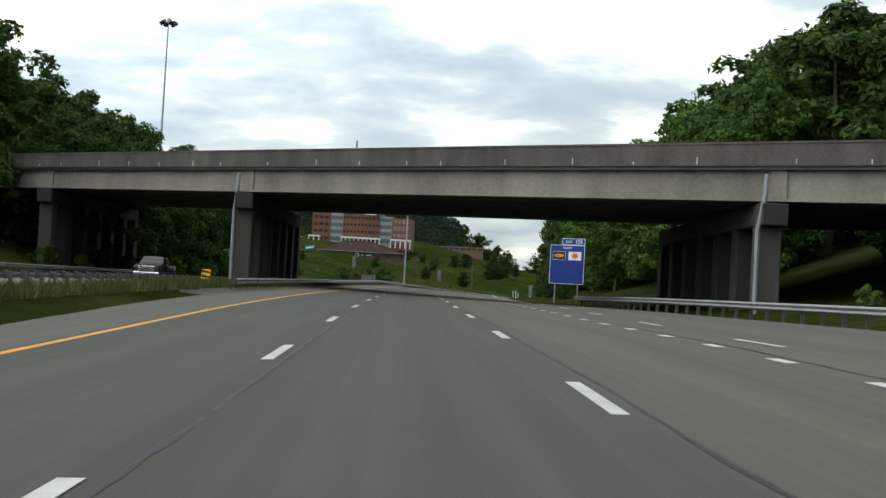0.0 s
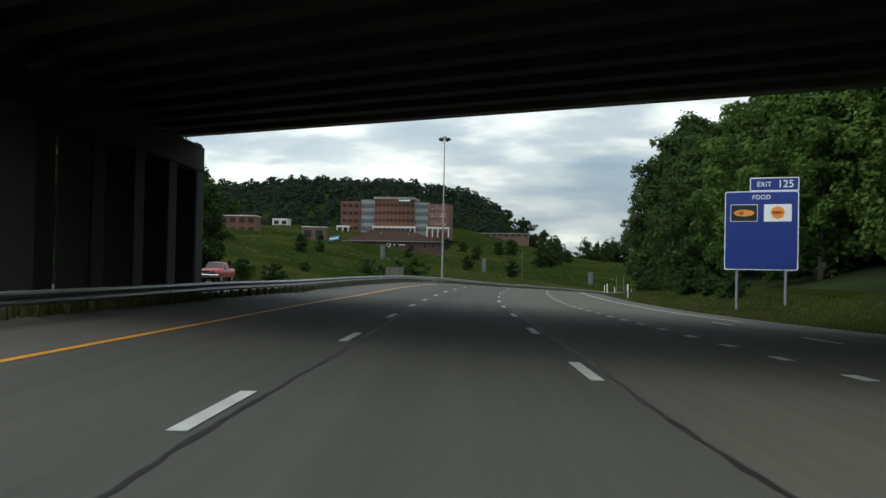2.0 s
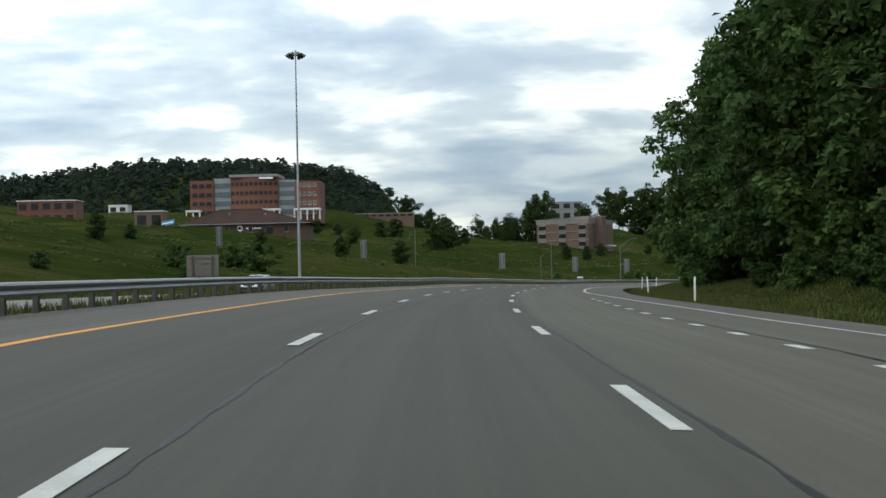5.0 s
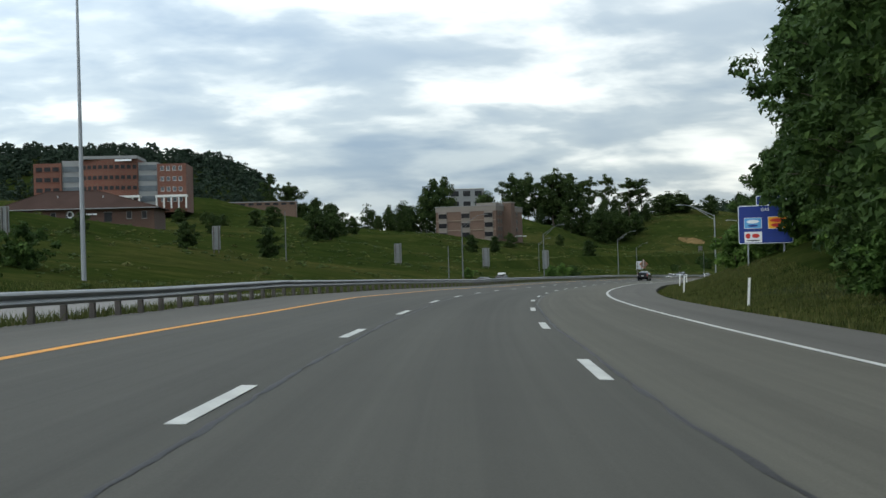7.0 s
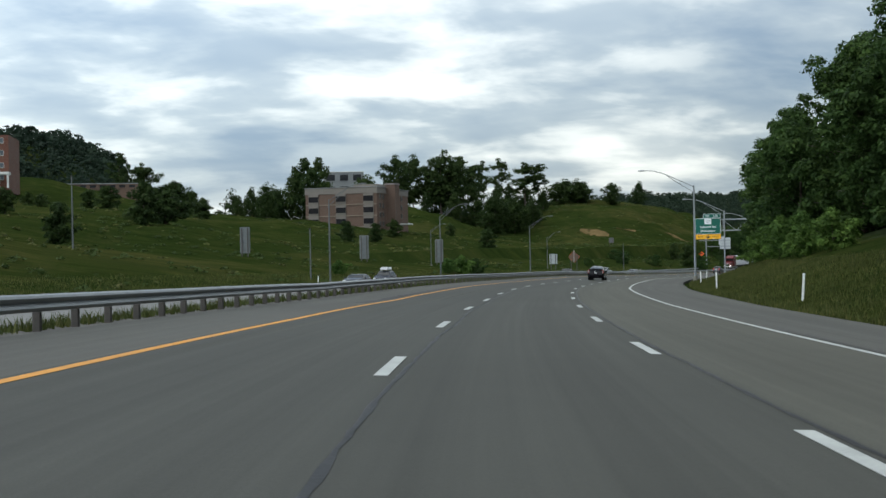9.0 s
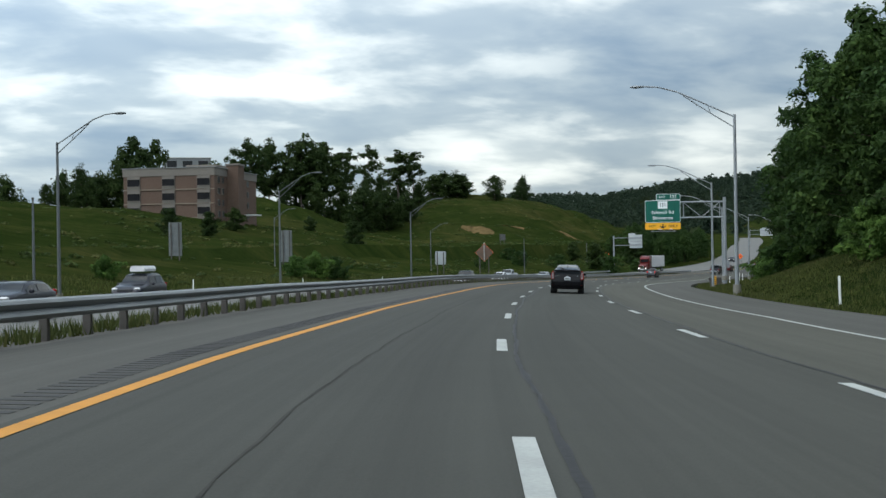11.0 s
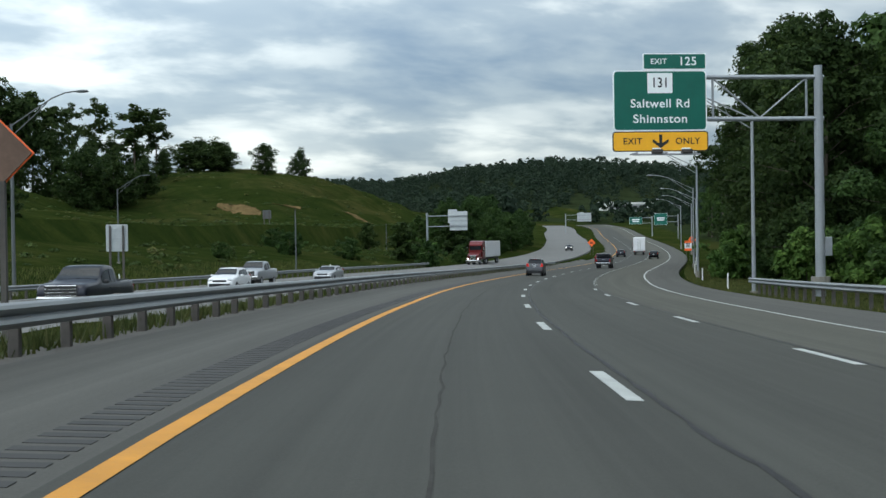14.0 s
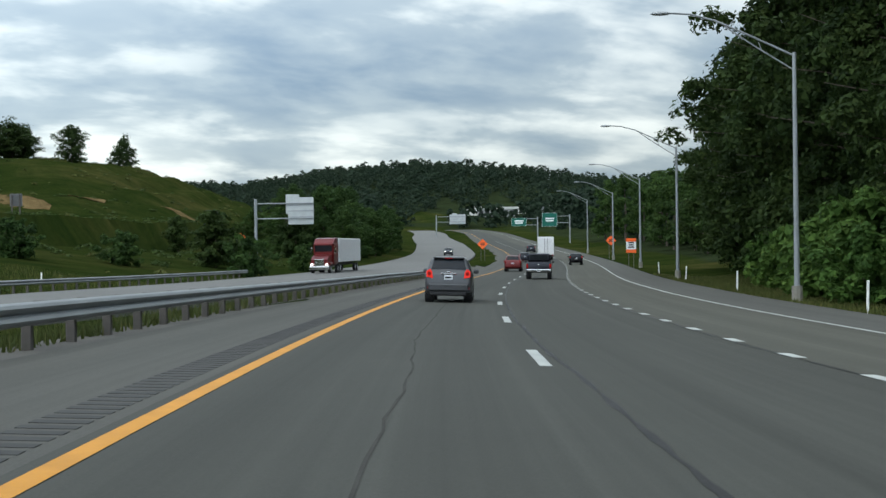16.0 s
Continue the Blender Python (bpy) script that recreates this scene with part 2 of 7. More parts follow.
def leaf_material(name, dark, light, yellow, patch=0.5, even=0.0):
    m = Mat(name, 0.75, 0, 0.12)
    per_leaf = m.ramp(m.island(), (0.0, tuple(0.6 * a + 0.4 * b for a, b in zip(dark, light))), (0.75, light), (1.0, tuple(0.5 * a + 0.5 * b for a, b in zip(yellow, light))))
    per_tree = m.ramp(m.random(), (0.0, (0.75, 0.8, 0.75)), (1.0, (1.2, 1.12, 1.0)))
    # patches of leaf colour that also paint in sunlit and shaded clumps
    clump = m.ramp(m.noise(patch, 3, 0.6), (0.32, (0.62 + 0.2 * even, 0.66 + 0.2 * even, 0.66 + 0.2 * even)), (0.68, (1.34 - 0.2 * even, 1.3 - 0.2 * even, 1.2 - 0.2 * even)))
    m.colour(m.mix(1.0, m.mix(1.0, per_leaf, clump, 'MULTIPLY'), per_tree, 'MULTIPLY'))
    m.b.inputs["Subsurface Weight"].default_value = 0.0
    tr = m.n.new("ShaderNodeBsdfTranslucent")
    m.l.new(per_leaf, tr.inputs["Color"])
    mixs = m.n.new("ShaderNodeMixShader")
    mixs.inputs[0].default_value = 0.3
    m.l.new(m.b.outputs[0], mixs.inputs[1])
    m.l.new(tr.outputs[0], mixs.inputs[2])
    m.l.new(mixs.outputs[0], m.n["Material Output"].inputs[0])
    return m.m


M_LEAF = leaf_material("oak_leaves", (0.014, 0.032, 0.009), (0.036, 0.070, 0.018), (0.066, 0.106, 0.028))
M_LEAF2 = leaf_material("bright_leaves", (0.026, 0.060, 0.012), (0.068, 0.127, 0.028), (0.120, 0.178, 0.046))
# far woods: aerial haze is tinted into the leaves as a bluer green
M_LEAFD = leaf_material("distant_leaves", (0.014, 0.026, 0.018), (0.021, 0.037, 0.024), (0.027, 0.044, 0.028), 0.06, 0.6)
M_LEAFS = leaf_material("deep_green_leaves", (0.012, 0.025, 0.007), (0.030, 0.052, 0.014), (0.058, 0.082, 0.024))
M_BARK = mottled("grey_brown_bark", (0.075, 0.06, 0.045), 0.95, big=1.2, small=14, vary=0.4, bump=0.6, stretch=(1, 1, 0.2))


# ---- mesh helpers ----
class MB:
    """Collects vertices and faces for one mesh."""

    def __init__(self):
        self.v, self.f, self.smooth = [], [], False

    def add(self, verts, faces):
        k = len(self.v)
        self.v += [tuple(p) for p in verts]
        self.f += [tuple(i + k for i in f) for f in faces]
        return self

    def box(self, cx, cy, cz, sx, sy, sz, bevel=0.0, m=None):
        """A box by centre and size, with its edges chamfered."""
        hx, hy, hz = sx / 2, sy / 2, sz / 2
        if bevel <= 0:
            v = [(a * hx, b * hy, c * hz) for a in (-1, 1) for b in (-1, 1) for c in (-1, 1)]
            f = [(0, 1, 3, 2), (4, 6, 7, 5), (0, 4, 5, 1), (2, 3, 7, 6), (0, 2, 6, 4), (1, 5, 7, 3)]
        else:
            bm = bmesh.new()
            bmesh.ops.create_cube(bm, size=1)
            bmesh.ops.scale(bm, vec=(sx, sy, sz), verts=bm.verts)
            bmesh.ops.bevel(bm, geom=bm.edges, offset=min(bevel, hx * 0.9, hy * 0.9, hz * 0.9), segments=1, affect='EDGES')
            bm.verts.index_update()
            v = [p.co.copy() for p in bm.verts]
            f = [[p.index for p in q.verts] for q in bm.faces]
            bm.free()
        v = [Vector(p) + Vector((cx, cy, cz)) for p in v]
        if m is not None:
            v = [m @ p for p in v]
        return self.add(v, f)

    def tube(self, pts, radii, n=8, caps=True):
        """A round tube along points, with a radius at each."""
        pts = [Vector(p) for p in pts]
        rings = []
        for i, p in enumerate(pts):
            d = (pts[min(i + 1, len(pts) - 1)] - pts[max(i - 1, 0)]).normalized()
            a = d.orthogonal().normalized() if abs(d.z) < 0.95 else Vector((1, 0, 0))
            a = (a - a.dot(d) * d).normalized()
            b = d.cross(a)
            r = radii[i] if isinstance(radii, (list, tuple)) else radii
            rings.append([p + r * (math.cos(2 * math.pi * k / n) * a + math.sin(2 * math.pi * k / n) * b) for k in range(n)])
        v = [q for ring in rings for q in ring]
        f = [(i * n + k, i * n + (k + 1) % n, (i + 1) * n + (k + 1) % n, (i + 1) * n + k) for i in range(len(pts) - 1) for k in range(n)]
        if caps:
            f += [tuple(range(n))[::-1], tuple((len(pts) - 1) * n + k for k in range(n))]
        return self.add(v, f)

    def prism(self, outline, y0, y1, m=None):
        """An outline in x, z drawn out along y."""
        n = len(outline)
        v = [Vector((x, y0, z)) for x, z in outline] + [Vector((x, y1, z)) for x, z in outline]
        if m is not None:
            v = [m @ p for p in v]
        f = [tuple(range(n)), tuple(range(2 * n - 1, n - 1, -1))] + [(i, i + n, (i + 1) % n + n, (i + 1) % n) for i in range(n)]
        return self.add(v, f)

    def grid(self, rows):
        """A sheet from rows of points."""
        n = len(rows[0])
        return self.add([p for r in rows for p in r], [(i * n + k, i * n + k + 1, (i + 1) * n + k + 1, (i + 1) * n + k) for i in range(len(rows) - 1) for k in range(n - 1)])

    def mesh(self, name, material):
        me = bpy.data.meshes.new(name)
        me.from_pydata(self.v, [], self.f)
        me.materials.append(material)
        if self.smooth:
            me.shade_smooth()
        me.update()
        return me


def part(name, mb, material, parent=None, label="", m=None):
    """Links a mesh as one object, under a thing or a part."""
    me = mb.mesh(name, material) if isinstance(mb, MB) else mb
    ob = new(name, me)
    if parent is not None:
        ob.parent = parent
    if m is not None:
        ob.matrix_basis = m
    if label:
        tagged(ob, label)
    return ob


def thing(name, label, category, group="", kind="", m=None):
    ob = new(name)
    ob.empty_display_size = 0.3
    if m is not None:
        ob.matrix_basis = m
    return tagged(ob, label, category, group, kind)


# ---- the plan: the line between the first and second lane ----
# along, x, y, z, cross fall
LINE = np.array([
    (-180, -1.95, -180.00, -0.10, -0.040),
    (0, -1.71, -0.00, 0.10, -0.035),
    (50, -1.22, 50.00, 0.49, -0.013),
    (100, -0.29, 99.99, 0.60, 0.004),
    (150, 1.65, 149.95, 0.72, 0.030),
    (200, 6.24, 199.73, 0.82, 0.045),
    (250, 14.92, 248.95, 0.40, 0.043),
    (300, 27.77, 297.26, -0.47, 0.038),
    (350, 44.52, 344.35, -1.31, 0.036),
    (400, 64.90, 390.00, -2.54, 0.036),
    (450, 88.66, 433.98, -3.39, 0.036),
    (500, 115.66, 476.05, -4.54, 0.036),
    (560, 152.25, 523.57, -5.99, 0.032),
    (620, 192.75, 567.82, -7.04, 0.015),
    (700, 249.37, 624.34, -7.40, 0.000),
    (800, 316.74, 698.20, -6.42, 0.000),
    (920, 392.26, 791.45, -3.66, 0.000),
    (1060, 480.87, 899.84, -0.21, 0.000),
    (1230, 582.73, 1035.88, 3.46, 0.000),
])


def spline(xs, ys):
    n, h = len(xs), np.diff(xs)
    a, b = np.zeros((n, n)), np.zeros(n)
    a[0, 0] = a[-1, -1] = 1
    for i in range(1, n - 1):
        a[i, i - 1], a[i, i], a[i, i + 1] = h[i - 1], 2 * (h[i - 1] + h[i]), h[i]
        b[i] = 6 * ((ys[i + 1] - ys[i]) / h[i] - (ys[i] - ys[i - 1]) / h[i - 1])
    c = np.linalg.solve(a, b)

    def f(x):
        x = np.asarray(x, float)
        i = np.clip(np.searchsorted(xs, x) - 1, 0, n - 2)
        d, hh = x - xs[i], h[i]
        return ys[i] + d * ((ys[i + 1] - ys[i]) / hh - hh * (2 * c[i] + c[i + 1]) / 6) + d * d * c[i] / 2 + d ** 3 * (c[i + 1] - c[i]) / (6 * hh)
    return f


# unevenness of the built road against that line: along, height, cross fall, sideways
SETTLED = np.array([
    (0, -0.100, -0.0071, -0.034),
    (10, -0.123, -0.0102, -0.064),
    (20, -0.071, -0.0111, -0.041),
    (35, -0.030, 0.0020, -0.038),
    (70, 0.015, 0.0046, 0.008),
    (112, 0.031, 0.0130, 0.060),
    (130, -0.002, 0.0082, -0.033),
    (160, 0.091, 0.0026, 0.010),
    (185, 0.161, -0.0016, 0.064),
    (200, 0.056, -0.0017, 0.115),
    (220, -0.020, 0.0015, 0.157),
    (245, -0.111, 0.0000, 0.060),
    (268, -0.067, -0.0034, -0.025),
    (285, 0.022, 0.0050, -0.066),
    (310, -0.046, 0.0050, -0.020),
    (330, -0.159, 0.0000, 0.107),
    (350, -0.224, -0.0040, 0.132),
    (365, -0.118, -0.0060, 0.008),
    (385, 0.057, -0.0036, -0.144),
    (404, 0.130, -0.0011, 0.041),
    (430, 0.038, -0.0014, 0.050),
    (480, -0.004, 0.0024, -0.085),
    (510, 0.016, 0.0006, 0.095),
    (560, 0.065, 0.0055, 0.054),
    (610, 0.180, 0.0040, 0.000),
    (700, 0.000, 0.0000, 0.000),
])
FX, FY, FZ_ = (spline(LINE[:, 0], LINE[:, k]) for k in (1, 2, 3))
FZ = lambda s: FZ_(s) + np.interp(s, SETTLED[:, 0], SETTLED[:, 1])
S_ALL = np.arange(-180, 1230, 2.0)


def fall(s):
    return np.interp(s, LINE[:, 0], LINE[:, 4]) + np.interp(s, SETTLED[:, 0], SETTLED[:, 2])


def heading(s):
    dx, dy = FX(s + 0.5) - FX(s - 0.5), FY(s + 0.5) - FY(s - 0.5)
    n = np.hypot(dx, dy)
    return dx / n, dy / n


def at(s, o, dz=0.0):
    """The place s metres along and o metres to the right of the line, on the road's plane."""
    hx, hy = heading(s)
    p = o + np.interp(s, SETTLED[:, 0], SETTLED[:, 3])
    return Vector((float(FX(s) + hy * p), float(FY(s) - hx * p), float(FZ(s) - fall(s) * o + dz)))


def along(s, o, dz=0.0, turn=0.0):
    """A pose on the road, y along it."""
    hx, hy = heading(s)
    p = at(s, o, dz)
    return pose(p.x, p.y, p.z, 0, 0, math.degrees(math.atan2(-hx, hy)) + turn)


X_ALL, Y_ALL, (HX_ALL, HY_ALL) = FX(S_ALL), FY(S_ALL), heading(S_ALL)
# stretches of the opposing carriageway's own line, seen as an offset
OPP = lambda s: np.interp(s, [-180, 60, 200, 620, 700, 800, 900, 1000, 1230], [-20.5, -20.5, -20.5, -20.5, -19, -16.5, -16.5, -20, -20])
OPP_Z = lambda s: np.interp(s, [350, 400, 520, 600], [-0.15, -0.42, -0.42, -0.15])
RIGHT = lambda s: np.interp(s, [-180, 0, 40, 70, 130, 200, 240, 300, 400, 520, 620, 700, 1230], [20, 18.5, 16.5, 14.5, 13.2, 11.8, 10.4, 10.4, 11.4, 11.0, 11.6, 11.6, 11.6])
WHITE_R = lambda s: np.interp(s, [100, 130, 170, 207, 250, 285, 375, 500, 567, 600, 680, 1230], [12.2, 11.45, 10.6, 9.6, 7.6, 7.35, 7.2, 7.05, 8.05, 8.0, 8.3, 8.4])


def plan(x, y):
    """Along and across for arrays of places."""
    s, o = np.empty(x.shape), np.empty(x.shape)
    for i in range(0, len(x), 4000):
        j = slice(i, i + 4000)
        d = (x[j, None] - X_ALL) ** 2 + (y[j, None] - Y_ALL) ** 2
        k = d.argmin(1)
        s[j] = S_ALL[k]
        o[j] = np.sqrt(d[np.arange(len(k)), k]) * np.sign((x[j] - X_ALL[k]) * HY_ALL[k] - (y[j] - Y_ALL[k]) * HX_ALL[k])
    return s, o


def bump_(x, y, cx, cy, rx, ry, turn=0.0):
    c, s = math.cos(radians(turn)), math.sin(radians(turn))
    u, v = (x - cx) * c + (y - cy) * s, -(x - cx) * s + (y - cy) * c
    return np.exp(-(u / rx) ** 2 - (v / ry) ** 2)


def smooth(a, b, x):
    t = np.clip((x - a) / (b - a), 0, 1)
    return t * t * (3 - 2 * t)


def ground(x, y):
    """The height of the land."""
    x, y = np.atleast_1d(np.asarray(x, float)), np.atleast_1d(np.asarray(y, float))
    s, o = plan(x, y)
    zl, f = FZ(s), fall(s)
    edge_l, edge_r = -6.6, RIGHT(s) + 0.6
    opp = OPP(s)
    # left of the road
    left = zl + 0.3 - np.interp(-o, [6.0, 7.6, 11, 13.4, 14.2], [0.06, 0.12, 0.75, 0.5, 0.5])
    q = opp + 20.5 - o  # distance left of the far carriageway's middle, as if it lay at -20.5
    hill = np.interp(q, [27, 31, 36, 50, 82, 125, 160, 185, 230, 258, 290, 330, 600, 1500], [-0.5, -0.2, 0.3, 2.6, 7.6, 15, 17.5, 19, 23.5, 26.5, 32, 35, 42, 50])
    hill_w = np.interp(q, [27, 31, 36, 45, 80, 160, 400], [-0.5, 0.0, 1.5, 4.5, 11, 20, 30])
    w = 1 - smooth(205, 250, s)
    late = smooth(640, 760, s)
    hill = hill * (1 - w) + hill_w * w
    hill = hill * (1 - late) + np.interp(q, [27, 45, 90, 200, 600], [-0.4, 1.5, 4, 9, 25]) * late
    left = np.where(q > 27, zl + hill + OPP_Z(s) + 0.15, np.where(q > 13.2, zl - 0.55 + 0.5 * (OPP_Z(s) + 0.15), left))
    # right of the road
    r = o - edge_r
    bank = np.interp(r, [0, 1.5, 4, 9, 14, 40, 120, 400], [-0.1, -0.15, 0.0, 1.0, 2.2, 12, 38, 60])
    bank_g = np.interp(r, [0, 1.2, 3, 9, 14, 40, 120, 400], [-0.1, 0.0, 0.45, 2.5, 4.0, 12, 34, 60])
    bank_f = np.interp(r, [0, 2, 6, 12, 30, 120, 400], [-0.1, -0.4, -0.5, -0.2, 1.5, 9, 20])
    wg = smooth(290, 330, s) * (1 - smooth(455, 490, s))
    wf = smooth(470, 510, s)
    bank = (bank * (1 - wg) + bank_g * wg) * (1 - wf) + bank_f * wf
    right = zl - f * edge_r + bank
    z = np.where(o < edge_l, left, np.where(o > edge_r, right, zl - f * o - 0.45))
    # hills in the distance
    away = smooth(60, 220, np.abs(o))
    far = 0
    far = np.maximum(far, 70 * bump_(x, y, -80, 1080, 300, 170, 0) * (1 - 0.8 * smooth(20, 120, x)))
    far = np.maximum(far, 22 * bump_(x, y, 70, 1420, 300, 260, 0))
    far = np.maximum(far, 62 * bump_(x, y, 880, 1430, 300, 220, -42))
    far = np.maximum(far, 48 * bump_(x, y, 690, 1620, 420, 260, -20))
    far = np.maximum(far, 46 * bump_(x, y, 1050, 1230, 420, 160, -55))
    rise = smooth(25, 110, -o)
    hill2 = 18 * np.exp(-np.abs(((x - 284.5) * 0.565 + (y - 870.7) * 0.825) / 117) ** 4 - ((-(x - 284.5) * 0.825 + (y - 870.7) * 0.565) / 73.6) ** 2) * rise
    hill2 = hill2 + 14 * bump_(x, y, 155, 773, 33, 33) * rise
    hill2 = hill2 * 1.11
    # old terraces run round the hill
    hill2 = hill2 + 0.75 * np.sin(hill2 * 2 * math.pi / 3.6 + 0.03 * x) * smooth(3, 7, hill2) * (1 - smooth(17, 20, hill2))
    z = z + hill2 + 7 * bump_(x, y, 38, 806, 70, 50)
    z = np.where(np.abs(o) > 60, np.maximum(z, far + 4 * away), z)
    # swells and hummocks away from the road
    swell = 0.6 * np.sin(0.061 * x + 0.032 * y) + 0.5 * np.sin(0.087 * y - 0.049 * x + 1.3) + 0.3 * np.sin(0.19 * x + 0.13 * y + 2.0) * np.sin(0.17 * y - 0.08 * x) + 0.14 * np.sin(0.43 * x - 0.37 * y) * np.sin(0.39 * y + 0.21 * x)
    bank_w = smooth(3, 18, o - edge_r)
    field_w = smooth(8, 70, opp - 8 - o)
    return z + swell * (0.45 * bank_w + 1.15 * field_w)


def ground_z(x, y):
    return float(ground(x, y)[0])


# ---- the land: one sheet out to the horizon ----
def axis(lo, hi, step, end_lo, end_hi):
    mid_ = list(np.arange(lo, hi + 0.01, step))
    out, d, p = [], step, hi
    while p < end_hi:
        d = min(d * 1.22, 400)
        p += d
        out.append(p)
    pre, d, p = [], step, lo
    while p > end_lo:
        d = min(d * 1.22, 400)
        p -= d
        pre.append(p)
    return np.array(pre[::-1] + mid_ + out)


gx, gy = axis(-90, 525, 2.8, -4200, 4600), axis(-60, 950, 2.8, -3500, 4600)
GX, GY = np.meshgrid(gx, gy)
GZ = ground(GX.ravel(), GY.ravel())
nx, ny = len(gx), len(gy)
land = bpy.data.meshes.new("ground")
idx = np.arange(nx * ny).reshape(ny, nx)
quads = np.stack([idx[:-1, :-1], idx[:-1, 1:], idx[1:, 1:], idx[1:, :-1]], -1).reshape(-1, 4)
land.from_pydata(np.stack([GX.ravel(), GY.ravel(), GZ], 1).tolist(), [], quads.tolist())
land.materials.append(M_GRASS)
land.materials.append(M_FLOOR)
_cx, _cy = (GX[:-1, :-1] + 1.4).ravel(), (GY[:-1, :-1] + 1.4).ravel()
_s, _o = plan(_cx, _cy)
_r = _o - RIGHT(_s)
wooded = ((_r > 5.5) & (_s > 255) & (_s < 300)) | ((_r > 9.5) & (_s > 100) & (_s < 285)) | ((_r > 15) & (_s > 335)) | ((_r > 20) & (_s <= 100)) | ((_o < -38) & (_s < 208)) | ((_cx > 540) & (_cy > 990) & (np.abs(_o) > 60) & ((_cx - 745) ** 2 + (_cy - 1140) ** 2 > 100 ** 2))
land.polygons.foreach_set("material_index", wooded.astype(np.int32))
land.shade_smooth()
tagged(new("ground", land), "uneven green and straw-coloured meadow grass on rolling land", "ground", kind="structure")


# ---- the carriageways ----
def ribbon(name, s0, s1, cuts, material, step=3.0, dz=0.0, skirt=0.0):
    """A strip along the road between offsets that may change along it."""
    mb, uv = MB(), []
    rows = []
    for s in np.arange(s0, s1 + 0.01, step):
        offs = [float(c(s)) if callable(c) else c for c in cuts]
        row = [at(s, o, dz) for o in offs]
        if skirt:
            row = [row[0] - Vector((0, 0, skirt))] + row + [row[-1] - Vector((0, 0, skirt))]
            offs = [offs[0]] + offs + [offs[-1]]
        rows.append(row)
        uv += [(float(o), float(s)) for o in offs]
    mb.grid(rows)
    me = mb.mesh(name, material)
    layer = me.uv_layers.new(name="lanes")
    for k, loop in enumerate(me.loops):
        layer.data[k].uv = uv[loop.vertex_index]
    return me


road = tagged(new("road", ribbon("road", -150, 1220, [-3.75, -1.8, 0, 1.8, 3.66, 5.5, lambda s: WHITE_R(s) + 0.15], M_ROAD, skirt=0.5)), "worn grey motorway pavement with dark tar-sealed joints", "road", kind="structure")
tagged(new("road_shoulder", ribbon("road_shoulder", -150, 1220, [-6.5, -5, -3.75], M_SHOULDER, skirt=0.5)), "pale grey paved inner shoulder beside the motorway lanes", "road shoulder", kind="structure")
tagged(new("road_shoulder", ribbon("road_shoulder", -150, 1220, [lambda s: WHITE_R(s) + 0.15, lambda s: (WHITE_R(s) + RIGHT(s)) / 2, RIGHT], M_SHOULDER, skirt=0.5)), "pale grey paved outer shoulder with a ragged grass edge", "road shoulder", kind="structure")


def flat_ribbon(name, s0, s1, left_o, right_o, material, dz, step=4.0):
    """The far carriageway keeps no cross fall."""
    mb, rows = MB(), []
    for s in np.arange(s0, s1 + 0.01, step):
        row = []
        for o in (left_o, (left_o + right_o) / 2, right_o):
            oo = OPP(s) + o
            p = at(s, oo)
            p.z = float(FZ(s) + OPP_Z(s)) + dz - 0.012 * o
            row.append(p)
        rows.append([row[0] - Vector((0, 0, 0.5))] + row + [row[-1] - Vector((0, 0, 0.5))])
    return mb.grid(rows).mesh(name, material)


def gravel_strip():
    """Dirt and gravel between the inner shoulder and the grass."""
    mb, rows = MB(), []
    for s in np.arange(40, 700, 2.0):
        w = 0.25 * noise.noise(Vector((s * 0.2, 3, 0)))
        a, b, c = at(s, -6.48 + w * 0.3, -0.012), at(s, -7.0, -0.06), at(s, -7.7 + w)
        c.z = ground_z(c.x, c.y) + 0.03
        b.z = max(b.z - 0.05, (a.z + c.z) / 2)
        rows.append([c, b, a, at(s, -6.40, -0.02)])
    mb.grid(rows)
    tagged(new("gravel_strip", mb.mesh("gravel_strip", mottled("dark_roadside_gravel", (0.055, 0.050, 0.042), 0.95, big=0.6, small=18, vary=0.5, bump=0.6))), "dark gravel and dirt strip under the guard rail", "gravel", kind="structure")


gravel_strip()


def opp_at(s, o, dz=0.0):
    p = at(s, float(OPP(s)) + o)
    p.z = float(FZ(s) + OPP_Z(s)) - 0.012 * o + dz
    return p


tagged(new("road", flat_ribbon("road", -150, 1220, -7.2, 6.4, M_OPP, 0.0)), "pale concrete carriageway for the oncoming traffic across the median", "road", kind="structure")


def line_ribbon(name, s0, s1, off, width, material, dz=0.006, step=3.0, wob=0.0, seed=0, edge=0.0):
    mb, rows = MB(), []
    for s in np.arange(s0, s1 + 0.01, step):
        o = off(s) if callable(off) else off
        o += wob * noise.noise(Vector((s * 0.12, seed, 0))) + wob * 0.4 * noise.noise(Vector((s * 0.7, seed, 5))) + wob * 0.3 * noise.noise(Vector((s * 2.3, seed, 2)))
        w = width * (1 + (edge * noise.noise(Vector((s * 0.9, seed, 9))) if edge else 0))
        rows.append([at(s, o - w / 2, dz), at(s, o + w / 2, dz)])
    return mb.grid(rows).mesh(name, material)


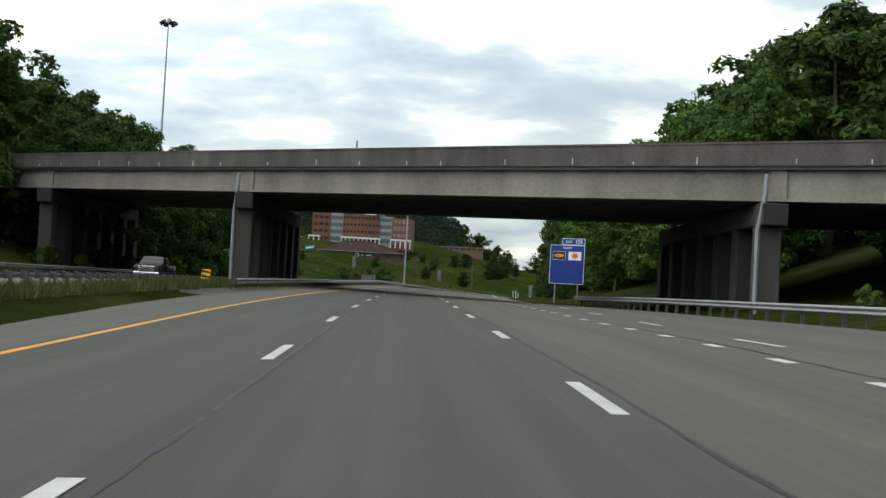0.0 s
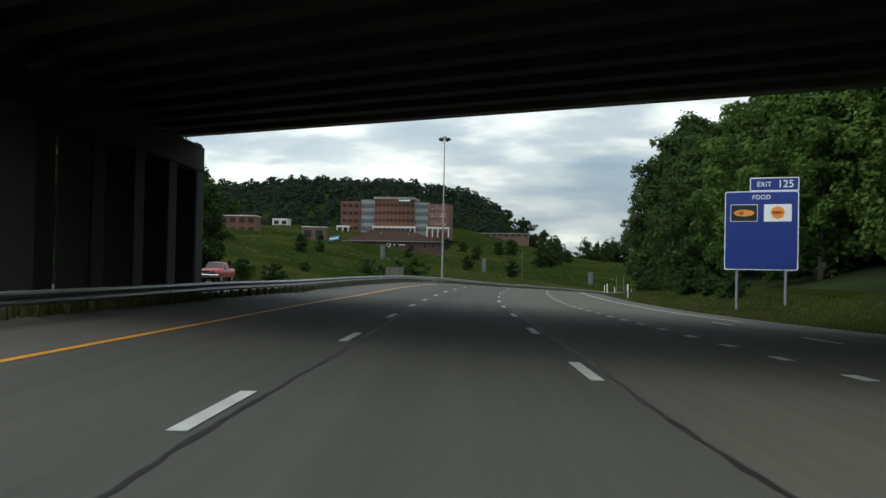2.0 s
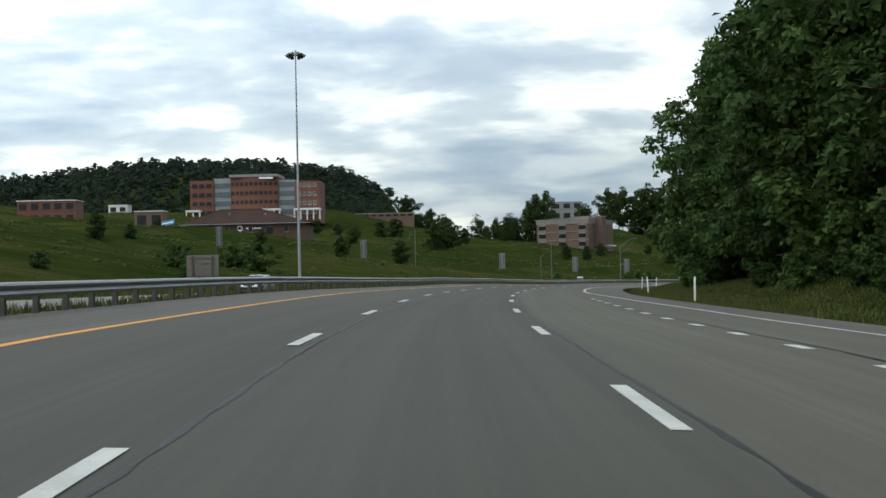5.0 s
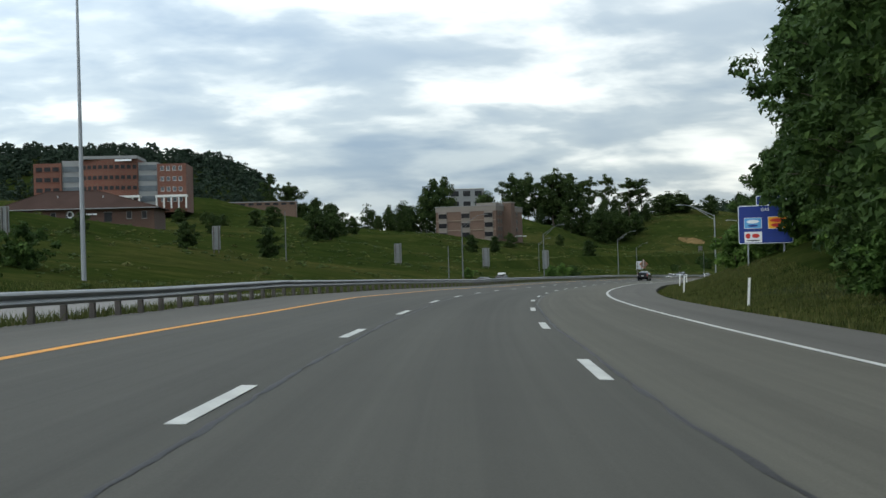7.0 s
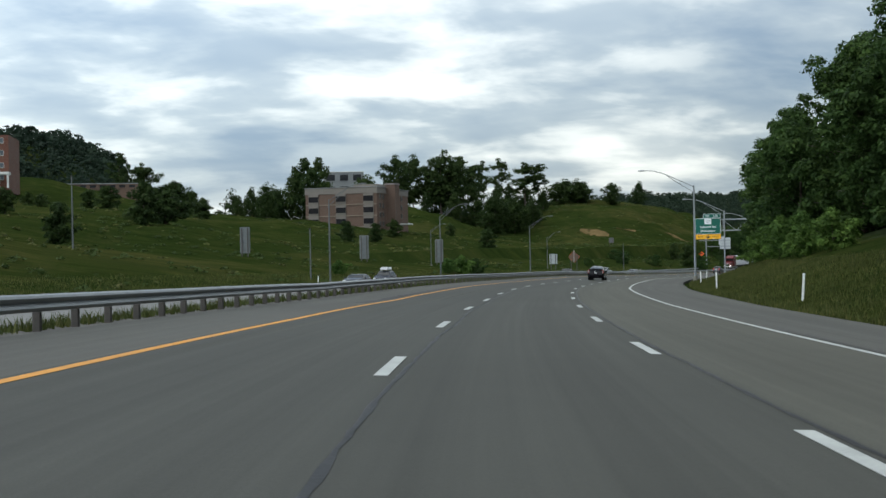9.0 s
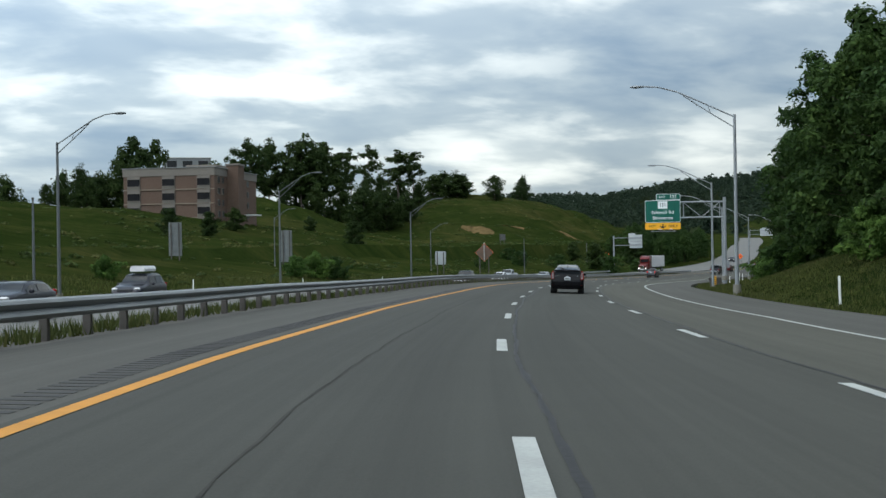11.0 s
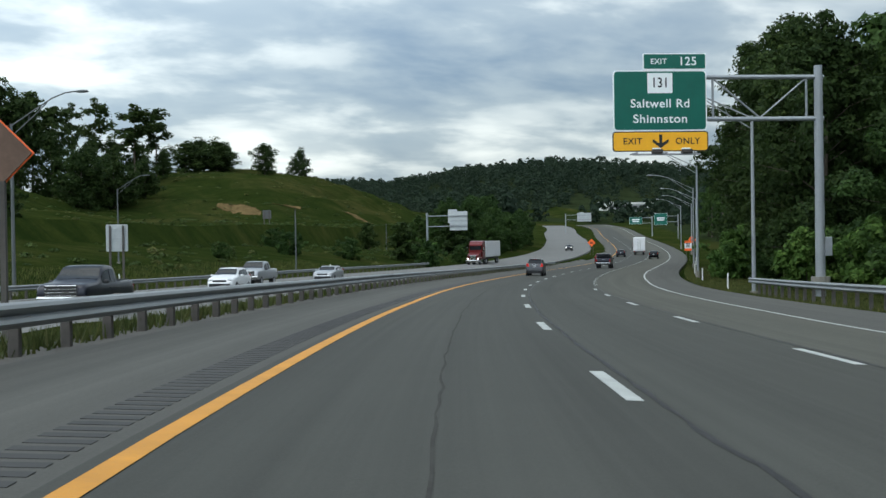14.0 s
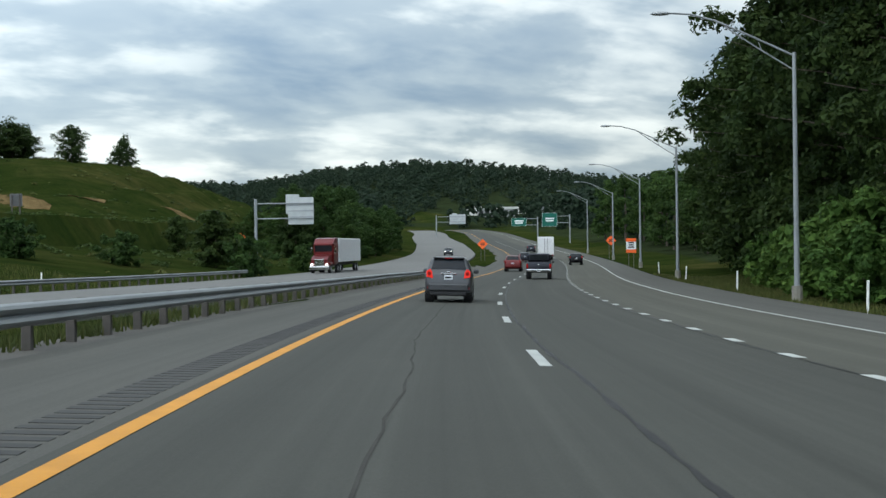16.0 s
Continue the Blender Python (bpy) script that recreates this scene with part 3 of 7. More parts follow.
tagged(new("edge_line", line_ribbon("edge_line", -150, 1220, -3.55, 0.17, M_YELLOW)), "solid yellow edge line painted along the inner shoulder", "road marking", kind="structure")
tagged(new("edge_line", line_ribbon("edge_line", 112, 1220, WHITE_R, 0.15, M_WHITE)), "solid white edge line painted along the outer shoulder", "road marking", kind="structure")
for o, k in ((0.23, 1), (3.88, 2)):
    tagged(new("tar_seam", line_ribbon("tar_seam", -150, 900, o, 0.058, M_TAR, 0.004, 0.3, 0.09, k * 7, 1.1)), "dark wavering tar seam sealing a joint in the pavement", "tar seam", kind="structure")
tagged(new("tar_seam", line_ribbon("tar_seam", -150, 330, 7.5, 0.06, M_TAR, 0.004, 0.7, 0.09, 31, 0.7)), "dark wavering tar seam sealing a joint in the pavement", "tar seam", kind="structure")
tagged(new("tar_seam", line_ribbon("tar_seam", 350, 640, -1.75, 0.028, M_CRACK, 0.004, 0.7, 0.12, 47, 0.9)), "thin cracked tar seam in the middle of a lane", "tar seam", kind="structure")


def dash_mesh(length, width):
    mb = MB()
    mb.box(0, -length / 2, 0.004, width, length, 0.006)
    return mb.mesh("lane_dash", M_WHITE)


DASH, DOT = dash_mesh(3.05, 0.16), dash_mesh(0.95, 0.2)


def dash_at(mesh, s, o):
    """A painted dash that ends at s."""
    a, b = at(s, o, 0.003), at(s - 3, o, 0.003)
    slope = math.degrees(math.atan2(a.z - b.z, 3))
    m = along(s, o, 0.003) @ pose(0, 0, 0, slope, math.degrees(math.atan(float(fall(s)))), 0)
    part("lane_dash", mesh, None, road, m=m)


# the ends of the dashes: their count along each line against metres
for k in range(-7, 75):
    dash_at(DASH, float(np.interp(k, [-7, -1, 8, 9, 15, 22, 23, 29, 33, 39, 45, 75], [-66.4, 6.8, 117.2, 129, 200, 282.5, 294, 365.7, 413.9, 485.9, 559, 924])), 0.0)
for k in range(-5, 45):
    dash_at(DASH, float(np.interp(k, [-5, 0, 9, 16, 23, 30, 34, 40, 45], [-47.5, 13.4, 122, 204, 287.2, 370.2, 419.5, 491, 551.5])), 3.66)
for k in range(-18, 54):
    dash_at(DOT, float(np.interp(k, [-18, 0, 27, 48, 54], [-57, 13.9, 120.2, 203.2, 227])), 7.2)
for s in np.arange(24.4 - 61, 110, 12.2):
    dash_at(DASH, s, float(np.interp(s, [0, 22, 38, 110], [8.0, 8.37, 8.85, 10.4])))
for s in np.arange(551.8, 770, 3.93):
    dash_at(DOT, s, 3.97)

mb = MB()
for s in np.arange(345, 640, 0.3):
    m = along(s, -4.12, 0.004) @ pose(0, 0, 0, 0, math.degrees(math.atan(float(fall(s)))), 0)
    mb.box(0, 0, 0, 0.44, 0.15, 0.004, m=m)
tagged(new("rumble_strip", mb.mesh("rumble_strip", M_GROOVE)), "dark ground-in rumble strip grooves beside the yellow line", "rumble strip", kind="stuff")


# caps and inner columns: the deck's shade is painted in as near-black concrete
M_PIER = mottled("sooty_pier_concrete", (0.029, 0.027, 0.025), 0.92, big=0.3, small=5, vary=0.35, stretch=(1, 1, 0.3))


# ---- the road bridge over both carriageways ----
BRIDGE = Matrix(((0.728, 0.686, 0, 3.31), (-0.686, 0.728, 0, 80.41), (0, 0, 1, 0), (0, 0, 0, 1)))
bridge = thing("bridge", "long grey concrete road bridge on skewed piers over the motorway", "bridge", m=BRIDGE)
GRADE = -0.022


def span(name, v0, v1, z0, z1, material, label="", u0=-85.0, u1=78.0, parent=None):
    mb = MB()
    n = 8
    rows = []
    for i in range(n + 1):
        u = u0 + (u1 - u0) * i / n
        d = GRADE * u
        rows.append([(u, v0, z0 + d), (u, v1, z0 + d), (u, v1, z1 + d), (u, v0, z1 + d), (u, v0, z0 + d)])
    mb.grid(rows)
    mb.f += [(0, 1, 2, 3), tuple(n * 5 + k for k in (3, 2, 1, 0))]
    return part(name, mb, material, parent or bridge, label)


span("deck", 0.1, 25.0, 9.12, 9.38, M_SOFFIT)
for v0, v1 in ((-0.02, 0.30), (24.8, 25.12)):
    rail_ = span("parapet", v0, v1, 9.32, 10.52, M_PARAPET, "dark weather-stained concrete parapet")
    span("coping", v0 - 0.04, v1 + 0.04, 10.522, 10.64, M_PARAPET, parent=rail_)
# only the edge beams keep the lit concrete; inner girders use the shaded colour
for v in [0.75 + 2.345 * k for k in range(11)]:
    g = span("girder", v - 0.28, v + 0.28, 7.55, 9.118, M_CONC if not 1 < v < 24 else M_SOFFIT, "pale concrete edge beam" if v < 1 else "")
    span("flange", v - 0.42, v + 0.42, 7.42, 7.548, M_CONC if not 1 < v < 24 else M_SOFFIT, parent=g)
# pale drip marks under the parapet
streak = mottled("lime_streak", (0.42, 0.40, 0.37), 0.9)
for u in list(np.arange(-80, 76, 4.7)):
    h = 0.2 + 0.25 * random.random()
    part("lime_streak", MB().box(u + random.uniform(-1, 1), -0.028, 9.40 + GRADE * u + h / 2, 0.07, 0.01, h), streak, bridge)


def pier(u, pipe):
    """A bent that runs along the road under the skewed deck."""
    base = MB()
    du = -0.866  # how far the pier line slips along the deck for each metre across it
    m = lambda v: Vector((u + du * v, v, 0))
    d = (m(1) - m(0)).normalized()
    turn = math.degrees(math.atan2(d.y, d.x))
    top = 7.42 + GRADE * u
    length = 31.5
    f = Matrix.Translation(m(0.4)) @ pose(0, 0, 0, 0, 0, turn)
    root = new("pier")
    root.parent, root.matrix_basis = bridge, f
    tagged(root, "concrete pier with a cap beam and square columns")
    cap = MB().box(length / 2 - 0.6, 0, top - 0.75, length + 0.5, 1.4, 1.2, 0.06)
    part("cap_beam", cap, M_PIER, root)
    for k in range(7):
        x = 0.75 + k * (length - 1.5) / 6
        # columns deep under the deck get the darker, shaded copy
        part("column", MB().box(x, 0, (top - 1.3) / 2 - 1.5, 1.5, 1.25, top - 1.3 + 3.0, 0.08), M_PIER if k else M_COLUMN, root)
        part("bearing_block", MB().box(x, 0, top - 0.08, 1.1, 1.1, 0.14, 0.02), M_STEELDK, root)
    if pipe:
        part("drain_pipe", MB().tube([(-0.62, 0.5, top + 1.4), (-0.62, 0.55, top + 0.2), (-0.30, 0.8, top - 1.6), (-0.2, 0.75, -0.5)], 0.13, 8), M_POLE, root, "pale grey drain pipe")


for u, pipe in ((-50.0, False), (-21.2, True), (23.0, True), (44.0, False)):
    pier(u, pipe)
    part("diaphragm", MB().box(u, 0.42, 8.32 + GRADE * u, 1.0, 0.18, 1.6, 0.04), M_CONC, bridge)
# earth banks added under the end spans to shut out light
for u0, u1, u2 in ((29.0, 52.0, 78.0), (-56.0, -72.0, -85.0)):
    rows = []
    for i in range(13):
        t = i / 12
        u = u0 + (u1 - u0) * t * 1.0 if t < 0.75 else u1 + (u2 - u1) * (t - 0.75) * 4
        h = 0.4 + 7.4 * min(1.0, t / 0.75) ** 1.1 + GRADE * u
        rows.append([(u - 0.866 * v, v, h + 0.35 * noise.noise(Vector((u * 0.4, v * 0.4, 3.0)))) for v in np.linspace(1.4, 24.0, 12)])
    bank_ = MB().grid(rows)
    bank_.smooth = True
    part("embankment", bank_, M_SOIL, bridge, "earth bank added to block light under the end span, coloured as if in shade")
part("sign_post", MB().tube([(-9.3, 0.15, 10.7), (-9.3, 0.15, 11.4)], 0.05, 6), M_STEELDK, bridge)
for u0, u1 in ((-100, -84), (77, 94)):
    part("abutment", MB().box((u0 + u1) / 2, 12.5, 6.5 + GRADE * u0, abs(u1 - u0), 25.4, 9.0, 0.1), M_CONC, bridge)


# ---- guard rails ----
W_BEAM = [(0.0, 0.43), (0.055, 0.455), (0.085, 0.50), (0.055, 0.545), (0.005, 0.585), (0.055, 0.625), (0.085, 0.67), (0.055, 0.715), (0.0, 0.74)]


def guard_rail(label, s0, s1, place, face, post_down=1.2, marker=None, step=1.905):
    """A steel beam on posts; face +1 where the traffic runs to its right."""
    root = thing("guard_rail", label, "guard rail")
    outline = W_BEAM + [(x - 0.02, z) for x, z in W_BEAM[::-1]]
    mb, rows = MB(), []
    ss = np.arange(s0, s1 + 0.01, step)
    for s in ss:
        p, q = place(s), place(s + 0.5)
        side = Vector((q.y - p.y, -(q.x - p.x), 0)).normalized() * face
        rows.append([p + side * x + Vector((0, 0, z)) for x, z in outline + outline[:1]])
    mb.grid(rows)
    mb.smooth = False
    part("beam", mb, M_STEEL, root, "galvanised corrugated steel beam")
    post = MB().box(0, 0, (0.70 - post_down) / 2, 0.15, 0.10, 0.70 + post_down, 0.015).mesh("post", M_POST)
    block = MB().box(0, 0, 0.585, 0.16, 0.11, 0.32, 0.02).mesh("block", M_POST)
    for s in ss[:-1]:
        p, q = place(s), place(s + 0.5)
        yaw = math.degrees(math.atan2(-(q.x - p.x), q.y - p.y))
        f = pose(p.x, p.y, p.z, 0, 0, yaw)
        part("post", post, None, root, m=f @ pose(-0.27 * face, 0.02, 0))
        part("block", block, None, root, m=f @ pose(-0.105 * face, 0.02, 0))
    return root


guard_rail("galvanised steel guard rail on posts along the grassy median", 60, 652, lambda s: at(s, float(np.interp(s, [60, 120, 300, 652], [-6.75, -6.7, -6.7, -6.75])), -0.10), 1)
guard_rail("steel guard rail shielding the bridge pier by the shoulder", -70, 96, lambda s: at(s, float(RIGHT(s)) + 0.5, 0.0), -1)
guard_rail("short steel guard rail shielding the sign gantry post", 505, 545, lambda s: at(s, float(RIGHT(s)) + 1.7, 0.05), -1)
guard_rail("steel guard rail along the far edge of the oncoming carriageway", 501, 660, lambda s: opp_at(s, -7.9, 0.0), 1)
guard_rail("steel guard rail beside the oncoming lanes near the bridge", -20, 112, lambda s: opp_at(s, 6.9, 0.0), -1)
guard_rail("steel guard rail behind the oncoming lanes near the bridge", 60, 130, lambda s: opp_at(s, -7.9, 0.0), 1)

M_BLACK = mottled("black_paint", (0.012, 0.012, 0.013), 0.6, big=3)
M_SIGNY = mottled("sign_yellow", (0.80, 0.39, 0.012), 0.5, big=2, vary=0.08, bump=0)


def chevron_marker(m):
    root = thing("object_marker", "small black and yellow striped marker at a guard rail end", "road marker", m=m)
    part("post", MB().box(0, 0.04, 0.2, 0.06, 0.05, 1.3), M_POST, root)
    panel = part("panel", MB().box(0, 0, 0.55, 0.42, 0.02, 0.9, 0.008), M_SIGNY, root, "yellow panel with black slanted stripes")
    for k in range(4):
        z = 0.2 + k * 0.22
        part("stripe", MB().prism([(-0.2, z), (0.2, z - 0.16 + 0.12), (0.2, z + 0.04), (-0.2, z + 0.12)], -0.016, -0.011), M_BLACK, panel)


chevron_marker(along(58.6, -8.0, 0.0))
chevron_marker(along(503.8, 13.4, 0.0))

# ---- signs ----
M_BLUE = mottled("sign_blue", (0.008, 0.032, 0.20), 0.45, big=1, vary=0.12, bump=0)
M_GREEN = mottled("sign_green", (0.0, 0.095, 0.065), 0.45, big=1, vary=0.12, bump=0)
M_SIGNW = mottled("sign_white", (0.75, 0.77, 0.76), 0.45, big=2, vary=0.06, bump=0)
M_ALU = mottled("bare_aluminium_back", (0.42, 0.44, 0.44), 0.45, 0.4, big=1.2, small=7, vary=0.15)
M_ORANGE = mottled("sign_orange", (0.85, 0.13, 0.02), 0.5, big=2, vary=0.08, bump=0)
M_BROWNB = mottled("weathered_plywood_back", (0.115, 0.072, 0.05), 0.8, big=2, small=9, vary=0.35)


def rounded(w, h, r, n=4):
    """The outline of a panel with round corners, in x, z."""
    pts = []
    for cx, cz, a0 in ((w / 2 - r, h / 2 - r, 0), (-w / 2 + r, h / 2 - r, 90), (-w / 2 + r, -h / 2 + r, 180), (w / 2 - r, -h / 2 + r, 270)):
        pts += [(cx + r * math.cos(radians(a0 + 90 * k / n)), cz + r * math.sin(radians(a0 + 90 * k / n))) for k in range(n + 1)]
    return pts


def sign_panel(root, w, h, x, z, material, y=0.0, r=0.15, rim=0.05, name="panel", label="", border=M_SIGNW):
    """A panel with its white border, facing -y."""
    m = pose(x, y, z)
    p = part(name, MB().prism(rounded(w, h, r), 0.0, 0.05, m), border, root, label)
    part("face", MB().prism(rounded(w - 2 * rim, h - 2 * rim, r * 0.8), -0.006, 0.02, m), material, p)
    return p


def words(root, text, size, x, y, z, material, align='CENTER', squeeze=1.0):
    cu = bpy.data.curves.new("lettering", 'FONT')
    cu.body, cu.size, cu.align_x, cu.align_y, cu.extrude = text, size, align, 'CENTER', 0.003
    cu.space_character = 1.08
    cu.offset = 0.012 * size
    cu.materials.append(material)
    ob = new("lettering", cu)
    ob.parent = root
    ob.matrix_basis = pose(x, y, z, 90, 0, 0) @ Matrix.Diagonal((squeeze, 1, 1, 1))
    return ob


def bars(root, x, z, w, h, n, material, y=-0.014):
    """Writing too small to read, as plain bars."""
    for k in range(n):
        part("text_bar", MB().box(x, y, z + (n - 1) / 2 * h * 1.7 - k * h * 1.7, w * (1 - 0.15 * (k % 2)), 0.006, h), material, root)


def logo_sign(m, label, head, w, h, z0, boards):
    root = thing("service_sign", label, "road sign", m=m)
    sign_panel(root, w, h, 0, z0 + h / 2, M_BLUE, label="blue panel with a white border")
    tab = sign_panel(root, w * 0.66, 0.74, w * 0.17, z0 + h + 0.38, M_BLUE, r=0.06, name="exit_tab", label="small blue exit tab")
    words(tab, "EXIT", 0.36, w * 0.17 - 0.55, -0.012, z0 + h + 0.37, M_SIGNW)
    words(tab, "125", 0.56, w * 0.17 + 0.62, -0.012, z0 + h + 0.37, M_SIGNW)
    words(root, head, 0.34, 0.0, -0.012, z0 + h - 0.34, M_SIGNW)
    for x, z, bw, bh, c, marks in boards:
        b = sign_panel(root, bw, bh, x, z, c, y=-0.02, r=0.05, rim=0.03, name="logo_board")
        for mx, mz, mw, mh, mc in marks:
            part("logo_mark", MB().prism([(p * mw / 2 + x + mx, q * mh / 2 + z + mz) for p, q in ((1, 0), (0.7, 0.7), (0, 1), (-0.7, 0.7), (-1, 0), (-0.7, -0.7), (0, -1), (0.7, -0.7))], -0.034, -0.024), mc, b)
    for x in (-w * 0.33, w * 0.33):
        part("post", MB().box(x, 0.12, z0 / 2 + h / 2 - 0.8, 0.13, 0.16, z0 + h + 1.4, 0.01), M_POLE, root)
    return root


M_RED = mottled("logo_red", (0.55, 0.03, 0.02), 0.5, vary=0.1, bump=0)
M_TAN = mottled("logo_orange", (0.75, 0.28, 0.05), 0.5, vary=0.1, bump=0)
M_LBLUE = mottled("logo_light_blue", (0.10, 0.35, 0.62), 0.5, vary=0.1, bump=0)
logo_sign(look((18.9, 135.4, 0.0), (18.9 + 2.0, 135.4 + 3.75, 0.0)) @ pose(0, 0, 0, -90, 0, 0) @ pose(0, 0, 0.9), "blue food services sign on two posts beside the woods", "FOOD", 4.05, 4.35, 1.6,
          [(-0.95, 4.75, 1.5, 0.95, M_BLACK, [(0, 0, 1.2, 0.4, M_TAN), (-0.2, 0, 0.5, 0.2, M_BLACK)]), (0.9, 4.75, 1.5, 0.95, M_SIGNW, [(0, 0.02, 0.78, 0.72, M_TAN), (0, 0.02, 0.6, 0.2, M_RED)])])
logo_sign(look((57.1, 323.0, 0.0), (57.1 + 2.2, 323.0 + 3.75, 0.0)) @ pose(0, 0, 0, -90, 0, 0) @ pose(0, 0, -1.2), "blue fuel services sign half hidden by foliage", "GAS", 4.15, 3.0, 3.1,
          [(-0.95, 4.72, 1.35, 0.85, M_LBLUE, [(0, 0.12, 1.0, 0.3, M_SIGNW), (0, -0.2, 0.8, 0.2, M_BLUE)]), (0.95, 4.72, 1.5, 0.95, M_SIGNY, [(0, 0.18, 1.3, 0.32, M_RED), (0, -0.2, 1.1, 0.32, M_RED)]),
           (-0.95, 3.62, 1.35, 0.85, M_SIGNW, [(-0.4, 0.1, 0.4, 0.42, M_RED), (0.2, 0.1, 0.62, 0.36, M_RED), (0, -0.27, 1.1, 0.1, M_BLACK)])])


# the overhead exit sign on its single-post gantry
def exit_gantry(m):
    root = thing("sign_gantry", "green overhead exit sign on a grey single-post steel gantry", "road sign", m=m)
    part("post", MB().tube([(7.9, 0.5, -0.8), (7.9, 0.5, 10.3)], [0.24, 0.2], 12), M_POLE, root)
    part("base_plate", MB().tube([(7.9, 0.5, -0.4), (7.9, 0.5, 0.15)], 0.45, 12), M_CONC, root)
    for z in (7.75, 9.75):
        part("chord", MB().tube([(-1.9, 0.5, z), (8.15, 0.5, z)], 0.11, 8), M_POLE, root)
    for x in (-1.6, 2.7, 7.3):
        part("upright", MB().tube([(x, 0.5, 7.75), (x, 0.5, 9.75)], 0.06, 6), M_POLE, root)
    for x0, x1 in ((2.7, 5.0), (7.3, 5.0)):
        part("brace", MB().tube([(x0, 0.5, 9.7), (x1, 0.5, 7.8)], 0.045, 6), M_POLE, root)
    part("control_box", MB().box(8.25, 0.5, 1.6, 0.35, 0.4, 0.9, 0.02), M_POLE, root)
    p = sign_panel(root, 4.5, 2.85, 0, 8.6, M_GREEN, r=0.2, rim=0.055, label="green panel with a white border")
    tab = sign_panel(root, 3.05, 0.78, 0.72, 10.44, M_GREEN, r=0.06, name="exit_tab")
    words(tab, "EXIT", 0.36, -0.05, -0.012, 10.43, M_SIGNW)
    words(tab, "125", 0.56, 1.35, -0.012, 10.43, M_SIGNW)
    shield = sign_panel(root, 1.2, 0.95, 0, 9.42, M_SIGNW, y=-0.02, r=0.04, rim=0.02, name="route_shield")
    words(shield, "131", 0.66, 0, -0.034, 9.42, M_BLACK, squeeze=0.8)
    words(p, "Saltwell Rd", 0.56, 0, -0.012, 8.45, M_SIGNW, squeeze=1.05)
    words(p, "Shinnston", 0.56, 0, -0.012, 7.73, M_SIGNW, squeeze=1.1)
    band = sign_panel(root, 4.6, 0.95, 0, 6.68, M_SIGNY, y=-0.01, r=0.15, rim=0.05, name="exit_only_band", label="yellow exit only band", border=M_BLACK)
    words(band, "EXIT", 0.42, -1.35, -0.022, 6.68, M_BLACK)
    words(band, "ONLY", 0.42, 1.3, -0.022, 6.68, M_BLACK)
    part("arrow", MB().prism([(0.0, 6.36), (0.40, 6.66), (0.36, 6.78), (0.075, 6.60), (0.075, 7.0), (-0.075, 7.0), (-0.075, 6.60), (-0.36, 6.78), (-0.40, 6.66)], -0.026, -0.016), M_BLACK, band)
    for x in (-1.4, 0, 1.4):
        part("lamp_arm", MB().box(x, -0.45, 6.08, 0.06, 1.3, 0.06), M_POLE, root)
    part("lamp_rail", MB().box(0, -1.05, 6.0, 3.2, 0.08, 0.08), M_POLE, root)
    for x in (-0.45, 0.95):
        lamp = part("sign_lamp", MB().box(x, -1.05, 6.14, 0.5, 0.34, 0.2, 0.04), M_STEELDK, root)
        part("lens", MB().box(x, -0.9, 6.26, 0.4, 0.06, 0.1, 0.02), M_SIGNW, lamp)
    return root


exit_gantry(pose(138.6, 496.2, -4.96, 0, 0, -28.0))


M_DULL = mottled("dull_grey_sign_back", (0.15, 0.16, 0.155), 0.65, 0.2, big=1.2, small=7, vary=0.25)


def sign_back(name, label, m, w, h, z0, posts, material=M_ALU, ribs=3):
    root = thing(name, label, "road sign", m=m)
    p = part("panel", MB().prism(rounded(w, h, 0.08), 0, 0.04, pose(0, 0, z0 + h / 2)), material, root)
    for k in range(ribs):
        part("stiffener", MB().box(0, -0.04, z0 + h * (k + 0.5) / ribs, w * 0.96, 0.07, 0.07), material, p)
    for x in posts:
        part("post", MB().box(x, -0.12, (z0 + h) / 2 - 0.6, 0.16, 0.14, z0 + h + 1.0, 0.01), M_POST, root)
    return root


def on_land(x, y, turn=0.0, dz=0.0):
    return pose(x, y, ground_z(x, y) + dz, 0, 0, turn)


BACK_SIGN = "grey back of a narrow road sign in the grass"
for x, y, w, h, foot, tw in ((-14.9, 422.3, 1.4, 3.9, 4.0, -20), (15.9, 454.2, 1.5, 4.2, 1.6, -20), (54.8, 494.7, 1.6, 4.2, -0.8, -20), (81.8, 527.1, 1.75, 4.5, -2.5, -20), (102.2, 545.3, 1.7, 4.9, -3.0, -26), (130.5, 551.4, 1.75, 2.2, None, -30)):
    gz = ground_z(x, y)
    z0 = 2.6 if foot is None else max(0.6, foot - gz)
    root = sign_back("road_sign", BACK_SIGN, on_land(x, y, tw), w, h, z0, (-w * 0.3, w * 0.3), M_ALU if foot is None else M_DULL)
sign_back("road_sign", "large brown-grey back of a guide sign on two posts", on_land(-6.8, 296.2, -6), 3.3, 2.2, 1.6, (-1.0, 1.0), mottled("dull_sign_back", (0.16, 0.14, 0.12), 0.7, 0.2), 4)
sign_back("road_sign", "small grey back of a road sign by the woods", on_land(-27.5, 196, -5), 1.5, 1.8, 2.2, (-0.4, 0.4))
sign_back("road_sign", "small dark back of a road sign in the meadow", on_land(196, 664, -40), 1.6, 1.6, 1.2, (-0.5, 0.5), mottled("dark_sign_back", (0.1, 0.1, 0.1), 0.7))


M_CLEARW = mottled("pale_plastic", (0.45, 0.42, 0.36), 0.4, big=6, vary=0.1, bump=0)


